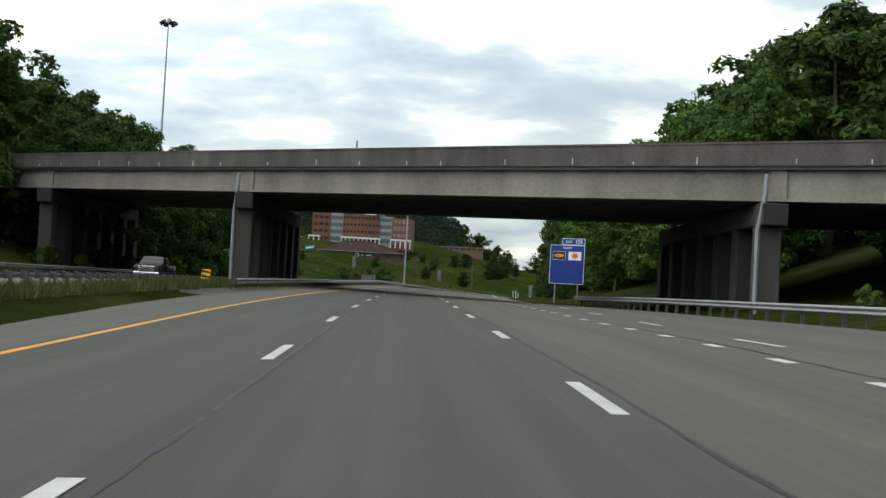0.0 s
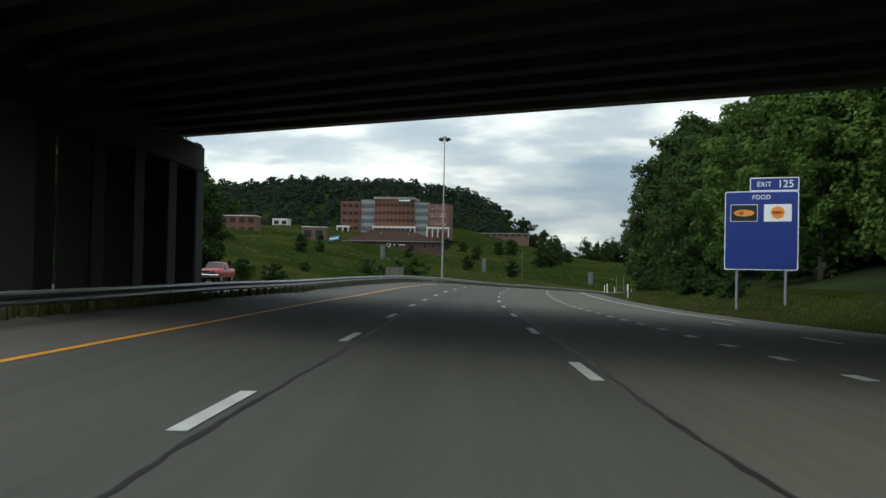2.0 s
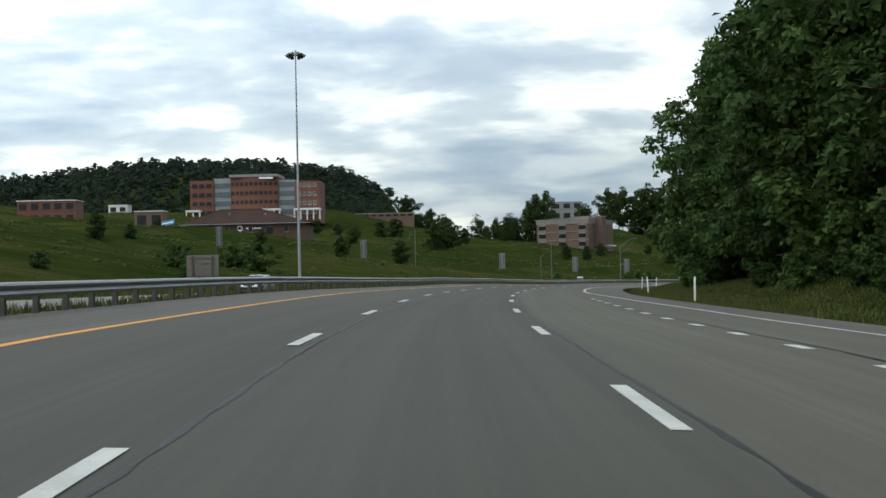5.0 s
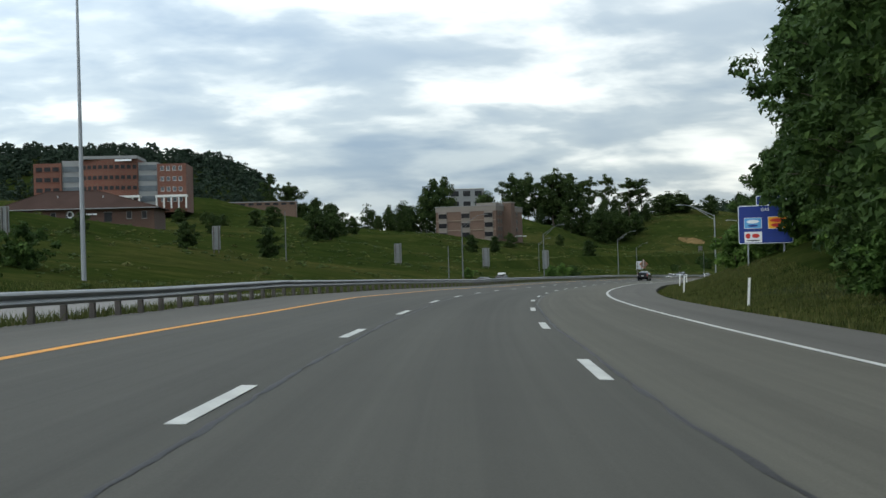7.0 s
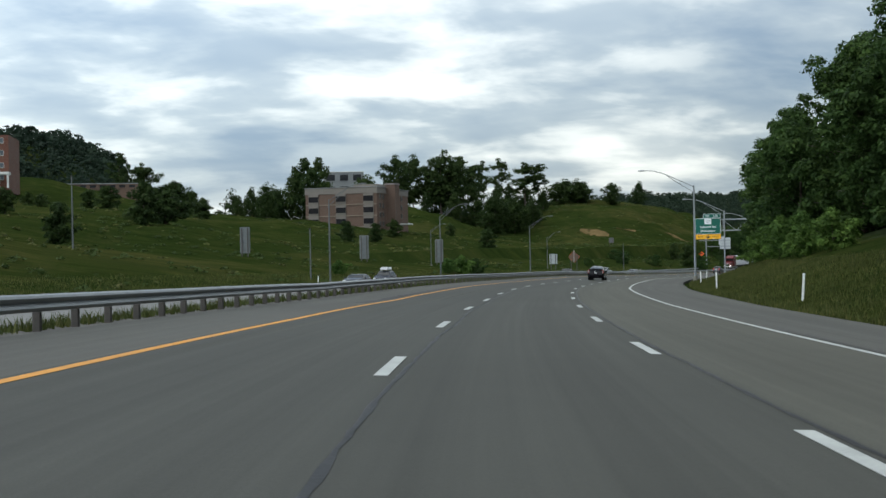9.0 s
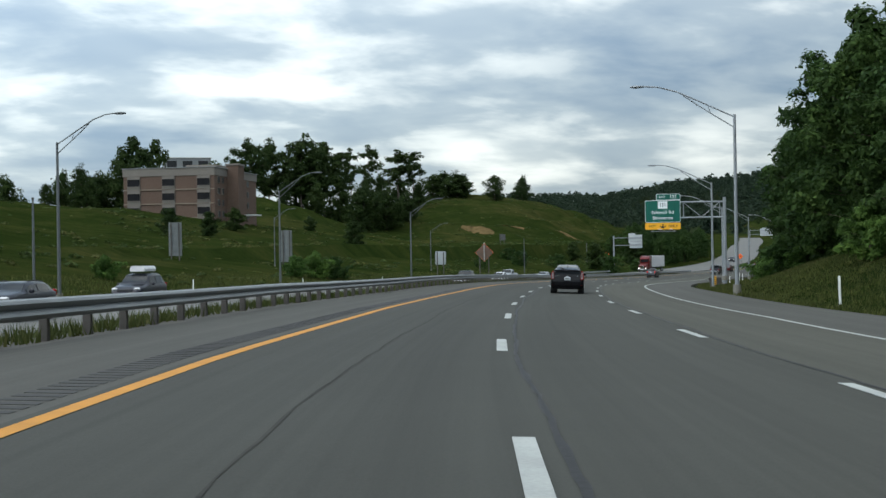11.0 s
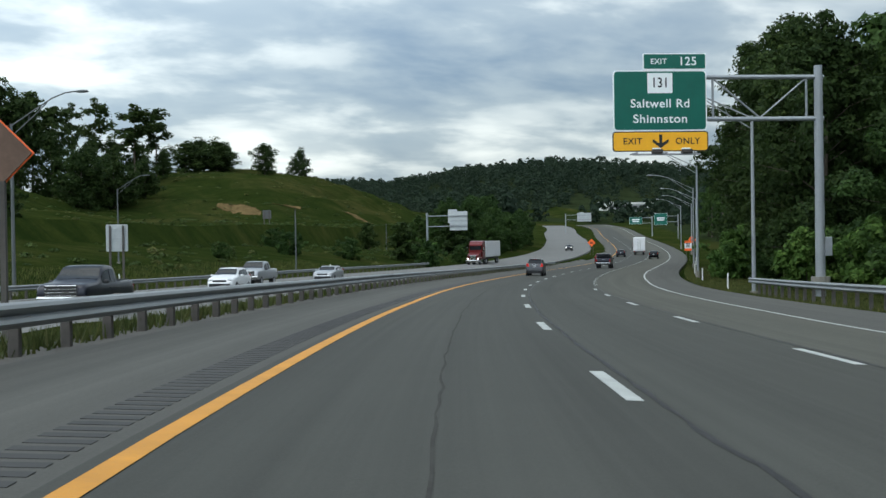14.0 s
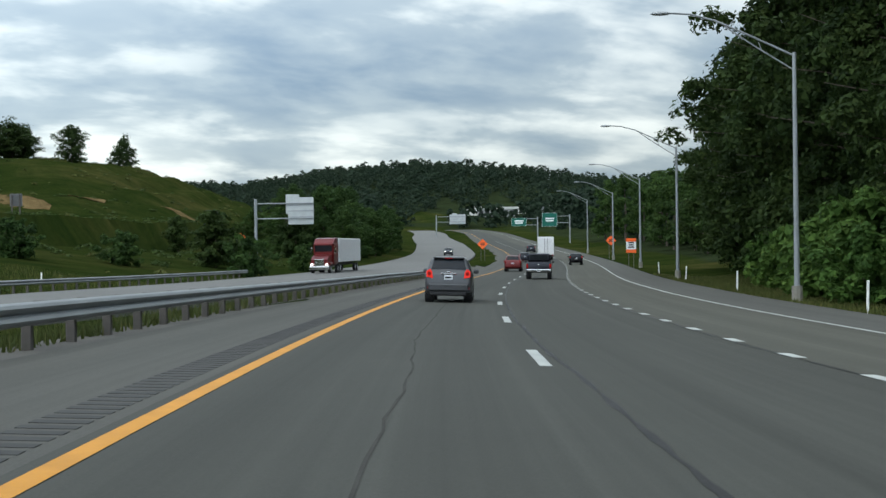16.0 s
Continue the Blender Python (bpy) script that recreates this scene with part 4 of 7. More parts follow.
def work_sign_back(m):
    root = thing("work_sign", "plywood-brown back of an orange diamond work sign in the median", "road sign", m=m)
    d = 0.9
    p = part("panel", MB().prism([(0, d), (-d, 0), (0, -d), (d, 0)], 0, 0.03, pose(0, 0, 3.55)), M_BROWNB, root)
    part("rim", MB().prism([(0, d + 0.03), (-d - 0.03, 0), (0, -d - 0.03), (d + 0.03, 0)], 0.032, 0.05, pose(0, 0, 3.55)), M_ORANGE, p, "orange front edge")
    part("spine", MB().box(0, -0.03, 3.55, 0.05, 0.05, 1.7), M_ALU, p)
    part("warning_light", MB().tube([(0, 0, 4.45), (0, 0, 4.58)], [0.07, 0.05], 10), M_CLEARW, root, "small pale warning light")
    for x in (-0.45, 0.45):
        part("post", MB().box(x, -0.08, 1.0, 0.09, 0.09, 4.2), M_POST, root)


work_sign_back(along(491.3, -9.3, -0.75, 0))


def work_sign(m, kind):
    root = thing("work_sign", "orange diamond road work sign on a post by the shoulder" if kind == 0 else "white and orange speed sign on posts by the shoulder", "road sign", m=m)
    if kind == 0:
        d = 0.86
        part("panel", MB().prism([(0, d), (-d, 0), (0, -d), (d, 0)], 0, 0.03, pose(0, 0, 2.7)), M_ORANGE, root)
        bars(root, 0, 2.7, 0.7, 0.1, 3, M_BLACK)
    else:
        part("panel", MB().box(0, 0, 2.5, 1.2, 0.03, 1.7, 0.01), M_SIGNW, root)
        part("head", MB().box(0, -0.02, 3.2, 1.2, 0.03, 0.4), M_ORANGE, root)
        part("foot", MB().box(0, -0.02, 1.85, 1.2, 0.03, 0.4), M_ORANGE, root)
        bars(root, 0, 2.6, 0.7, 0.16, 3, M_BLACK)
    for x in (-0.3, 0.3):
        part("post", MB().box(x, 0.06, 1.0, 0.08, 0.08, 3.6), M_POST, root)


for x, y, k in ((251.0, 609.2, 1), (296.0, 653.9, 0), (271.9, 660.2, 0), (231.0, 668.0, 0)):
    work_sign(pose(x, y, ground_z(x, y) + (0.5 if x in (251.0, 296.0) else 0.0), 0, 0, -42), k)


def far_gantry(m, w, h, x, label, material, front):
    root = thing("sign_gantry", label, "road sign", m=m)
    part("post", MB().tube([(0, 0, -0.8), (0, 0, 8.6)], 0.2, 8), M_POLE, root)
    for z in (6.0, 8.0):
        part("chord", MB().tube([(-0.2, 0, z), (x + w / 2, 0, z)], 0.09, 6), M_POLE, root)
    p = sign_panel(root, w, h, x, 7.0, material, y=-0.15 if front else 0.15, r=0.1, border=M_SIGNW if front else M_ALU)
    if front:
        bars(p, x, 7.0, w * 0.6, 0.4, 2, M_SIGNW, -0.17)
    else:
        part("panel", MB().box(x - 1.1, 0.2, 7.9, 1.8, 0.05, 2.6, 0.02), M_ALU, root)
        for k in range(3):
            part("stiffener", MB().box(x, 0.1, 6.2 + 0.8 * k, w, 0.06, 0.08), M_POLE, p)


p = at(700, -37.0)
far_gantry(pose(p.x, p.y, ground_z(p.x, p.y), 0, 0, -40), 3.4, 3.6, 6.0, "grey gantry with the bare backs of road signs", M_ALU, False)
p = at(905, 22)
far_gantry(pose(p.x, p.y, ground_z(p.x, p.y), 0, 0, -40) @ Matrix.Diagonal((-1, 1, 1, 1)), 4.5, 4.0, 6.0, "distant green overhead sign on a gantry", M_GREEN, True)
p = at(935, 15)
far_gantry(pose(p.x, p.y, ground_z(p.x, p.y) - 1.0, 0, 0, -40) @ Matrix.Diagonal((-1, 1, 1, 1)), 4.8, 2.6, 6.0, "small distant green overhead sign on a gantry", M_GREEN, True)
p = at(1000, -18)
far_gantry(pose(p.x, p.y, ground_z(p.x, p.y), 0, 0, -40), 6, 3.6, 8.0, "distant grey backs of overhead signs", M_ALU, False)


# ---- lamps and masts ----
def street_lamp(m, reach=5.4, label="tall grey steel street lamp with a trussed arm", steel=M_POLE):
    root = thing("street_lamp", label, "street lamp", "street lamps along the motorway", m=m)
    part("base", MB().tube([(0, 0, -0.5), (0, 0, 0.25)], 0.24, 10), M_CONC, root)
    part("pole", MB().tube([(0, 0, 0.0), (0, 0, 10.7)], [0.13, 0.085], 10), steel, root)
    up = [(0, 0, 10.55), (-reach * 0.35, 0, 11.5), (-reach * 0.62, 0, 12.2), (-reach * 0.82, 0, 12.52), (-reach, 0, 12.6)]
    low = [(0, 0, 9.9), (-reach * 0.3, 0, 10.98), (-reach * 0.55, 0, 11.95)]
    arm = part("arm", MB().tube(up, 0.045, 6), steel, root)
    part("lower_arm", MB().tube(low, 0.035, 6), steel, root)
    for k in (0.28, 0.45):
        part("strut", MB().tube([(-reach * k, 0, 10.55 + 2.35 * k), (-reach * k * 0.9, 0, 9.9 + 3.3 * k * 0.95)], 0.02, 5), steel, arm)
    head = MB()
    head.smooth = True
    head.add([(-reach - 0.75, 0, 12.55)] + [(-reach - 0.75 + 0.9 * a, 0.17 * w_ * math.cos(q), 12.58 + 0.1 * w_ * math.sin(q)) for a, w_ in ((0.1, 0.7), (0.45, 1.0), (0.8, 0.8), (1.0, 0.35)) for q in [k * math.pi / 4 for k in range(8)]],
             [(0, 1 + (k + 1) % 8, 1 + k) for k in range(8)] + [(1 + r * 8 + k, 1 + r * 8 + (k + 1) % 8, 9 + r * 8 + (k + 1) % 8, 9 + r * 8 + k) for r in range(3) for k in range(8)])
    part("lamp_head", head, steel, root)
    return root


lamp0 = None
for s in (446, 496, 546, 596, 645, 695, 745, 795):
    p = at(s, 12.2 if s < 490 else 13.25)
    m = along(s, 12.2 if s < 490 else 13.25)
    m.translation.z = ground_z(p.x, p.y) + (0.35 if s < 460 else 0.0 if s < 590 else 0.5)
    lamp0 = copy_thing(lamp0, m) if lamp0 else street_lamp(m, 5.6)
lamp0 = None
for s, o in ((449.5, -33.3), (498, -33.4), (544.5, -32.0)):
    p = at(s, o)
    m = along(s, o, 0, 180)
    m.translation.z = ground_z(p.x, p.y)
    lamp0 = copy_thing(lamp0, m) if lamp0 else street_lamp(m, 4.3, "tall dull grey street lamp on the grass verge across the road", M_POLED)
for s, o, k in ((588, -44.2, 0.7), (540, -51.9, 0.68)):
    p = at(s, o)
    m = along(s, o, 0, 180)
    m.translation.z = ground_z(p.x, p.y)
    copy_thing(lamp0, m @ Matrix.Diagonal((k, k, k, 1)))
for x, y, h in ((28.5, 460.0, 9.3), (58.6, 458.0, 6.6), (166.6, 592.1, 7.6), (232.8, 682.5, 5.6)):
    root = thing("utility_pole", "plain grey steel pole standing in the grass", "pole", m=on_land(x, y))
    part("shaft", MB().tube([(0, 0, -0.5), (0, 0, h)], [0.11, 0.07], 8), M_POLED, root)
    part("cap", MB().tube([(0, 0, h - 0.05), (0, 0, h + 0.12)], 0.09, 8), M_STEELDK, root)


def high_mast(x, y, h):
    root = thing("high_mast", "very tall tapered steel mast with a ring of floodlights", "light mast", m=on_land(x, y))
    part("mast", MB().tube([(0, 0, -1), (0, 0, h * 0.4), (0, 0, h)], [0.25, 0.19, 0.09], 12), M_POLE, root)
    part("ring", MB().tube([(0.9 * math.cos(a * math.pi / 6), 0.9 * math.sin(a * math.pi / 6), h - 0.4) for a in range(13)], 0.05, 5), M_POLE, root)
    for k in range(6):
        a = k * math.pi / 3
        part("floodlight", MB().tube([(0.8 * math.cos(a), 0.8 * math.sin(a), h - 0.2), (1.3 * math.cos(a), 1.3 * math.sin(a), h - 0.75)], [0.2, 0.42], 8), M_STEELDK, root)
    part("cap", MB().tube([(0, 0, h - 0.5), (0, 0, h + 0.3)], [0.4, 0.15], 8), M_POLE, root)


high_mast(2.3, 357.0, 35.1 - ground_z(2.3, 357.0))
high_mast(-38.8, 195.6, 41.7 - ground_z(-38.8, 195.6))


# ---- white marker posts ----
M_MARK = mottled("white_plastic", (0.72, 0.72, 0.68), 0.5, big=3, vary=0.1)
mark0 = None


def marker_post(m):
    root = thing("marker_post", "slim white plastic marker post in the grass verge", "marker post", "marker posts", m=m)
    part("post", MB().box(0, 0, 0.5, 0.1, 0.03, 1.4, 0.012), M_MARK, root)
    part("reflector", MB().box(0, -0.018, 1.05, 0.075, 0.006, 0.12), M_SIGNW, root)
    return root


for s, o in ((167, 13.6), (197, 13.0), (227.5, 12.2), (256, 12.0), (283.5, 12.0), (318, 12.3), (352, 12.8), (386, 13.0), (420, 13.0), (455, 13.2), (560, 13.3), (585, 13.2), (612, 13.3), (640, 13.4), (668, 13.4), (700, 13.5),
             (440, -31.5), (470, -31.5), (500, -31.5), (530, -31.5), (560, -31.5), (590, -31.5), (620, -31.5), (190, -30), (230, -31)):
    p = at(s, o)
    m = along(s, o, 0, 0) @ pose(0, 0, 0, random.uniform(-3, 3), random.uniform(-4, 4), 0)
    m.translation.z = ground_z(p.x, p.y)
    mark0 = copy_thing(mark0, m) if mark0 else marker_post(m)


# ---- trees ----
rng = np.random.default_rng(7)


def leaf_cloud(lobes, count, size, seed, flat=0.5):
    """Leaves as small folded quads over a set of lobes (x, y, z, radius, squash), with a thin inner mass of leaves."""
    r = np.random.default_rng(seed)
    lob = np.array(lobes)
    weight = lob[:, 3] ** 2
    pick = r.choice(len(lob), count, p=weight / weight.sum())
    d = r.normal(size=(count, 3))
    d /= np.linalg.norm(d, axis=1)[:, None]
    low = d[:, 2] < -0.35
    d[low, 2] *= -0.6
    rad = lob[pick, 3] * (0.62 + 0.45 * r.random(count) ** 0.6)
    p = lob[pick, :3] + d * rad[:, None] * np.stack([np.ones(count), np.ones(count), lob[pick, 4]], 1)
    nrm = d + r.normal(size=(count, 3)) * 0.55 + (0, 0, flat)
    nrm /= np.linalg.norm(nrm, axis=1)[:, None]
    a = np.cross(nrm, r.normal(size=(count, 3)))
    a /= np.linalg.norm(a, axis=1)[:, None]
    b = np.cross(nrm, a)
    s = (size * (0.55 + 0.9 * r.random(count)))[:, None]
    tip, tail = p + a * s * 0.75, p - a * s * 0.6
    l, q = p + b * s * 0.42 - nrm * s * 0.12, p - b * s * 0.42 - nrm * s * 0.12
    v = np.stack([tail, q, tip, l], 1).reshape(-1, 3)
    f = np.arange(count * 4).reshape(-1, 4)
    return v, f


def crown_lobes(h, spread, n, seed, bare=0.3, top=1.0):
    r = np.random.default_rng(seed)
    lobes = [(0, 0, h * 0.86 * top, spread * 0.42, 0.9)]
    for k in range(n):
        t = (k + 0.5) / n
        z = h * (bare + (0.92 - bare) * t)
        w = spread * (0.35 + 0.65 * math.sin(math.pi * min(1, 0.25 + 0.75 * t) ** 0.9)) * (0.75 + 0.4 * r.random())
        a = k * 2.4 + r.random()
        lobes.append((w * 0.62 * math.cos(a), w * 0.62 * math.sin(a), z, spread * (0.32 + 0.2 * r.random()), 0.75 + 0.25 * r.random()))
    return lobes


def sprays(clumps, count, size, seed):
    """Three-cornered leaves over flattened clumps (x, y, z, radius): most lie on the upper skin of a clump and face outwards and up."""
    r = np.random.default_rng(seed)
    c = np.array(clumps)
    weight = c[:, 3] ** 2
    pick = r.choice(len(c), count, p=weight / weight.sum())
    d = r.normal(size=(count, 3))
    d /= np.linalg.norm(d, axis=1)[:, None]
    d[:, 2] = np.where(d[:, 2] < -0.45, -0.6 * d[:, 2], d[:, 2])
    reach = c[pick, 3] * (0.45 + 0.6 * r.random(count) ** 0.5) * (1 + 0.25 * (r.random(count) < 0.08))
    p = c[pick, :3] + d * reach[:, None] * (1.0, 1.0, 0.82)
    # the outer leaves of a clump droop
    p[:, 2] -= 0.14 * c[pick, 3] * (1 - d[:, 2]) ** 2 * r.random(count)
    nrm = 0.9 * d + r.normal(size=(count, 3)) * 0.45 + (0, 0, 0.35)
    nrm /= np.linalg.norm(nrm, axis=1)[:, None]
    a = np.cross(nrm, r.normal(size=(count, 3)))
    a /= np.linalg.norm(a, axis=1)[:, None]
    b = np.cross(nrm, a)
    s = (size * (0.55 + 0.9 * r.random(count)))[:, None]
    v = np.stack([p + a * s * 0.9, p - a * s * 0.5 + b * s * 0.52, p - a * s * 0.5 - b * s * 0.52], 1).reshape(-1, 3)
    return v, np.arange(count * 3).reshape(-1, 3)


def tree_meshes(kind, h, spread, limbs, leaves, size, leaf, seed, bare=0.3, r0=None, fine=1.0, peak=0.42):
    """A tapered trunk, limbs that reach out and up, and clumps of leaves along each limb."""
    r = np.random.default_rng(seed)
    r0 = r0 or h * 0.016
    wood = MB()
    wood.smooth = True
    top = h * 0.9
    line = lambda t: Vector((0.25 * math.sin(3 * t + seed) * t * h * 0.05, 0.25 * math.cos(2.3 * t + seed) * t * h * 0.05, -0.4 + (top + 0.4) * t))
    ts = (0, 0.06, 0.2, 0.4, 0.6, 0.8, 1.0)
    wood.tube([line(t) for t in ts], [r0 * 1.4, r0, r0 * 0.85, r0 * 0.65, r0 * 0.45, r0 * 0.28, r0 * 0.08], 8)
    clumps, inner = [], []
    for k in range(limbs):
        t = (k + 0.3 + 0.5 * r.random()) / limbs
        # the crown is widest at its peak and draws in above and below it
        w = (1 - ((t - peak) / (1 - peak)) ** 2) ** 0.62 if t > peak else 1 - 0.35 * ((peak - t) / peak) ** 1.6
        w = spread * w * (0.72 + 0.45 * r.random())
        a = k * 2.39996 + r.uniform(-0.5, 0.5)
        z = h * (bare + (0.97 - bare) * t)
        rise = (0.25 + 0.5 * t) * w
        foot = line(max(0.05, min(0.97, (z - rise * 0.8) / top)))
        tip = Vector((foot.x + w * math.cos(a), foot.y + w * math.sin(a), z + r.normal() * 0.03 * h))
        bend = foot.lerp(tip, 0.5) + Vector((0, 0, 0.12 * w))
        wood.tube([foot, bend, tip], [r0 * 0.34 * (1.15 - t), r0 * 0.22 * (1.15 - t), r0 * 0.05], 5)
        for q in (0.42, 0.62, 0.80, 0.94, 1.04):
            if w * q < 0.12 * spread and q < 0.9:
                continue
            base = foot.lerp(bend, q * 2) if q < 0.5 else bend.lerp(tip, q * 2 - 1)
            cr = spread * (0.17 + 0.12 * r.random()) * (1.1 - 0.35 * q) * fine
            side = r.normal(size=3) * spread * 0.085
            clumps.append((base.x + side[0], base.y + side[1], base.z + side[2] * 1.5 + cr * 0.2, cr))
        inner.append((foot.x + 0.3 * w * math.cos(a), foot.y + 0.3 * w * math.sin(a), z - 0.1 * w, spread * 0.2))
    for k in range(5):
        clumps.append((r.normal() * spread * 0.11, r.normal() * spread * 0.11, h * (0.93 + 0.09 * r.random()), spread * (0.10 + 0.07 * r.random()) * fine))
    v, f = sprays(clumps, leaves, size, seed + 5)
    v2, f2 = sprays(inner, max(60, leaves // 9), size * 1.5, seed + 9)
    crown = bpy.data.meshes.new("crown")
    crown.from_pydata(np.concatenate([v, v2]).tolist(), [], np.concatenate([f, f2 + len(v)]).tolist())
    crown.materials.append(leaf)
    return wood.mesh("trunk", M_BARK), crown


def tree_proto(label, group, meshes, name="tree", category="tree"):
    root = thing(name, label, category, group)
    part("trunk", meshes[0], None, root)
    part("crown", meshes[1], None, root, "ragged crown of many small leaves")
    return root


def plant(proto, used, x, y, scale=1.0, wide=1.0, dz=0.0, turn=None):
    m = pose(x, y, ground_z(x, y) + dz, random.uniform(-2, 2), random.uniform(-2, 2), random.uniform(0, 360) if turn is None else turn) @ Matrix.Diagonal((scale * wide, scale * wide, scale, 1))
    if proto.name in used:
        return copy_thing(proto, m @ Matrix.Diagonal((*(1 / v for v in proto.scale), 1)))
    used.add(proto.name)
    proto.matrix_basis = m
    return proto


NEAR = [tree_proto("tall leafy broadleaf tree at the edge of roadside woods", "roadside woods", tree_meshes("near", 15, 4.9, 24, 16500, 0.235, M_LEAF, 11 + k, 0.03, peak=0.34 + 0.06 * k)) for k in range(3)]
FRESH = [tree_proto("tall bright green tree at the sunlit edge of the woods", "roadside woods", tree_meshes("fresh", 15, 4.7, 24, 16500, 0.235, M_LEAF2, 15 + k, 0.03, peak=0.30 + 0.08 * k)) for k in range(2)]
HIGH = [tree_proto("very tall leafy broadleaf tree on the bank above the road", "roadside woods", tree_meshes("high", 25, 6.6, 34, 24000, 0.28, M_LEAFS, 21 + k, 0.03, peak=0.36 + 0.06 * k)) for k in range(3)]
MID = "back rows"
BACK = []
BUSH = [tree_proto("low leafy bush on the grassy bank", "bushes", tree_meshes("bush", 3.2, 2.3, 12, 3600, 0.19, M_LEAF2 if k else M_LEAF, 51 + k, 0.02, 0.06, peak=0.4), "bush", "bush") for k in range(2)]
ROUND = [tree_proto("small round dark tree standing alone on the meadow", "meadow trees", tree_meshes("round", 5.0, 2.1, 14, 2600, 0.26, M_LEAFS, 71 + k, 0.06, 0.09, 1.45)) for k in range(2)]
TALL = [tree_proto("thin tall tree with sparse high foliage on the hill", "hill trees", tree_meshes("tall", 19, 3.4, 9, 1500, 0.46, M_LEAFS, 91 + k, 0.45, 0.2, 1.45, 0.6)) for k in range(2)]
GROVE = [tree_proto("tall dark tree with a bare trunk and spreading crown", "hill trees", tree_meshes("grove", 18, 5.2, 13, 4200, 0.50, M_LEAFS, 101 + k, 0.34, 0.24, 1.55, 0.58)) for k in range(3)]
OAK = [tree_proto("broad dark tree with an open crown on the hill", "hill trees", tree_meshes("oak", 15, 5.6, 20, 5200, 0.46, M_LEAFS, 111 + k, 0.04, 0.3, 1.6)) for k in range(3)]
used = set()


def woods(s0, s1, step, rows, protos, size=(0.85, 1.2), side=1):
    """Rows of trees along the road: offsets from the pavement's edge (right) or from the line (left)."""
    n = 0
    for off, jitter in rows:
        s = s0 + random.uniform(0, step)
        while s < s1:
            o = (float(RIGHT(s)) + off if side > 0 else off) + random.uniform(-jitter, jitter)
            p = at(s, o)
            if protos is MID:
                BACK.append((side, p.x, p.y, random.uniform(*size), random.uniform(0.9, 1.15), random.uniform(0, 6.28)))
            else:
                plant(protos[n % len(protos)], used, p.x, p.y, random.uniform(*size), random.uniform(0.9, 1.15))
            n += 1
            s += step * random.uniform(0.75, 1.3)


# the right-hand woods, beyond the bridge, along the bank and down to the valley
woods(150, 190, 5.0, [(12.6, 0.9)], FRESH, (0.75, 1.15))
woods(190, 232, 5.0, [(12.1, 0.9)], NEAR, (0.75, 1.15))
woods(232, 266, 5.0, [(8.8, 0.9)], NEAR, (0.8, 1.1))
woods(104, 170, 6.5, [(17.6, 1.5)], FRESH, (0.95, 1.35))
woods(170, 232, 6.5, [(16.5, 1.5)], NEAR, (0.9, 1.25))
woods(232, 258, 6.5, [(14.0, 1.5)], NEAR, (1.2, 1.5))
woods(259, 282, 6.5, [(15.5, 1.2)], NEAR, (0.9, 1.15))
woods(104, 150, 8.0, [(24, 2), (31, 3)], MID, (1.05, 1.25))
woods(150, 300, 9.0, [(24, 2), (32, 3)], MID, (0.85, 1.05))
drawn = random.getstate()
woods(284, 332, 5.5, [(14.8, 0.7)], NEAR, (1.2, 1.4))
woods(300, 345, 9.0, [(24, 2), (32, 3)], MID, (0.95, 1.15))
random.setstate(drawn)
woods(346, 376, 6.5, [(21, 1.5)], NEAR, (1.1, 1.35))
woods(376, 408, 6.5, [(22, 1.5)], NEAR, (1.15, 1.4))
woods(408, 434, 6.5, [(17.2, 1.5)], NEAR, (1.05, 1.3))
woods(434, 488, 6.5, [(11.5, 1.2)], NEAR, (0.85, 1.1))
woods(345, 480, 9.5, [(25, 3), (33, 3)], MID, (0.9, 1.15))
woods(500, 560, 8.0, [(16.5, 2.0)], NEAR, (0.7, 0.95))
woods(574, 610, 7.0, [(12.0, 1.2)], HIGH, (0.74, 0.9))
woods(610, 655, 7.5, [(12.6, 1.2)], HIGH, (1.02, 1.2))
woods(655, 690, 7.5, [(12.8, 1.2)], HIGH, (0.85, 1.0))
woods(495, 570, 10.0, [(25, 3)], MID, (0.8, 1.05))
woods(575, 700, 10.0, [(22, 3), (31, 3)], MID, (1.2, 1.45))
woods(700, 900, 13.0, [(20, 3), (30, 3)], MID, (0.8, 1.0))
woods(10, 88, 11.0, [(24, 4), (36, 5)], MID, (0.9, 1.2))
# the left-hand woods past the bridge
woods(124, 200, 6.0, [(-36, 1.2)], NEAR, (0.85, 1.12), -1)
woods(200, 220, 6.0, [(-36.5, 1.2)], NEAR, (0.6, 0.85), -1)
woods(112, 176, 9.5, [(-43, 2), (-54, 2)], MID, (0.95, 1.2), -1)
woods(180, 206, 9.0, [(-43, 2), (-54, 2)], MID, (0.8, 1.05), -1)
woods(20, 110, 12.0, [(-40, 3), (-52, 3)], MID, (0.7, 1.0), -1)


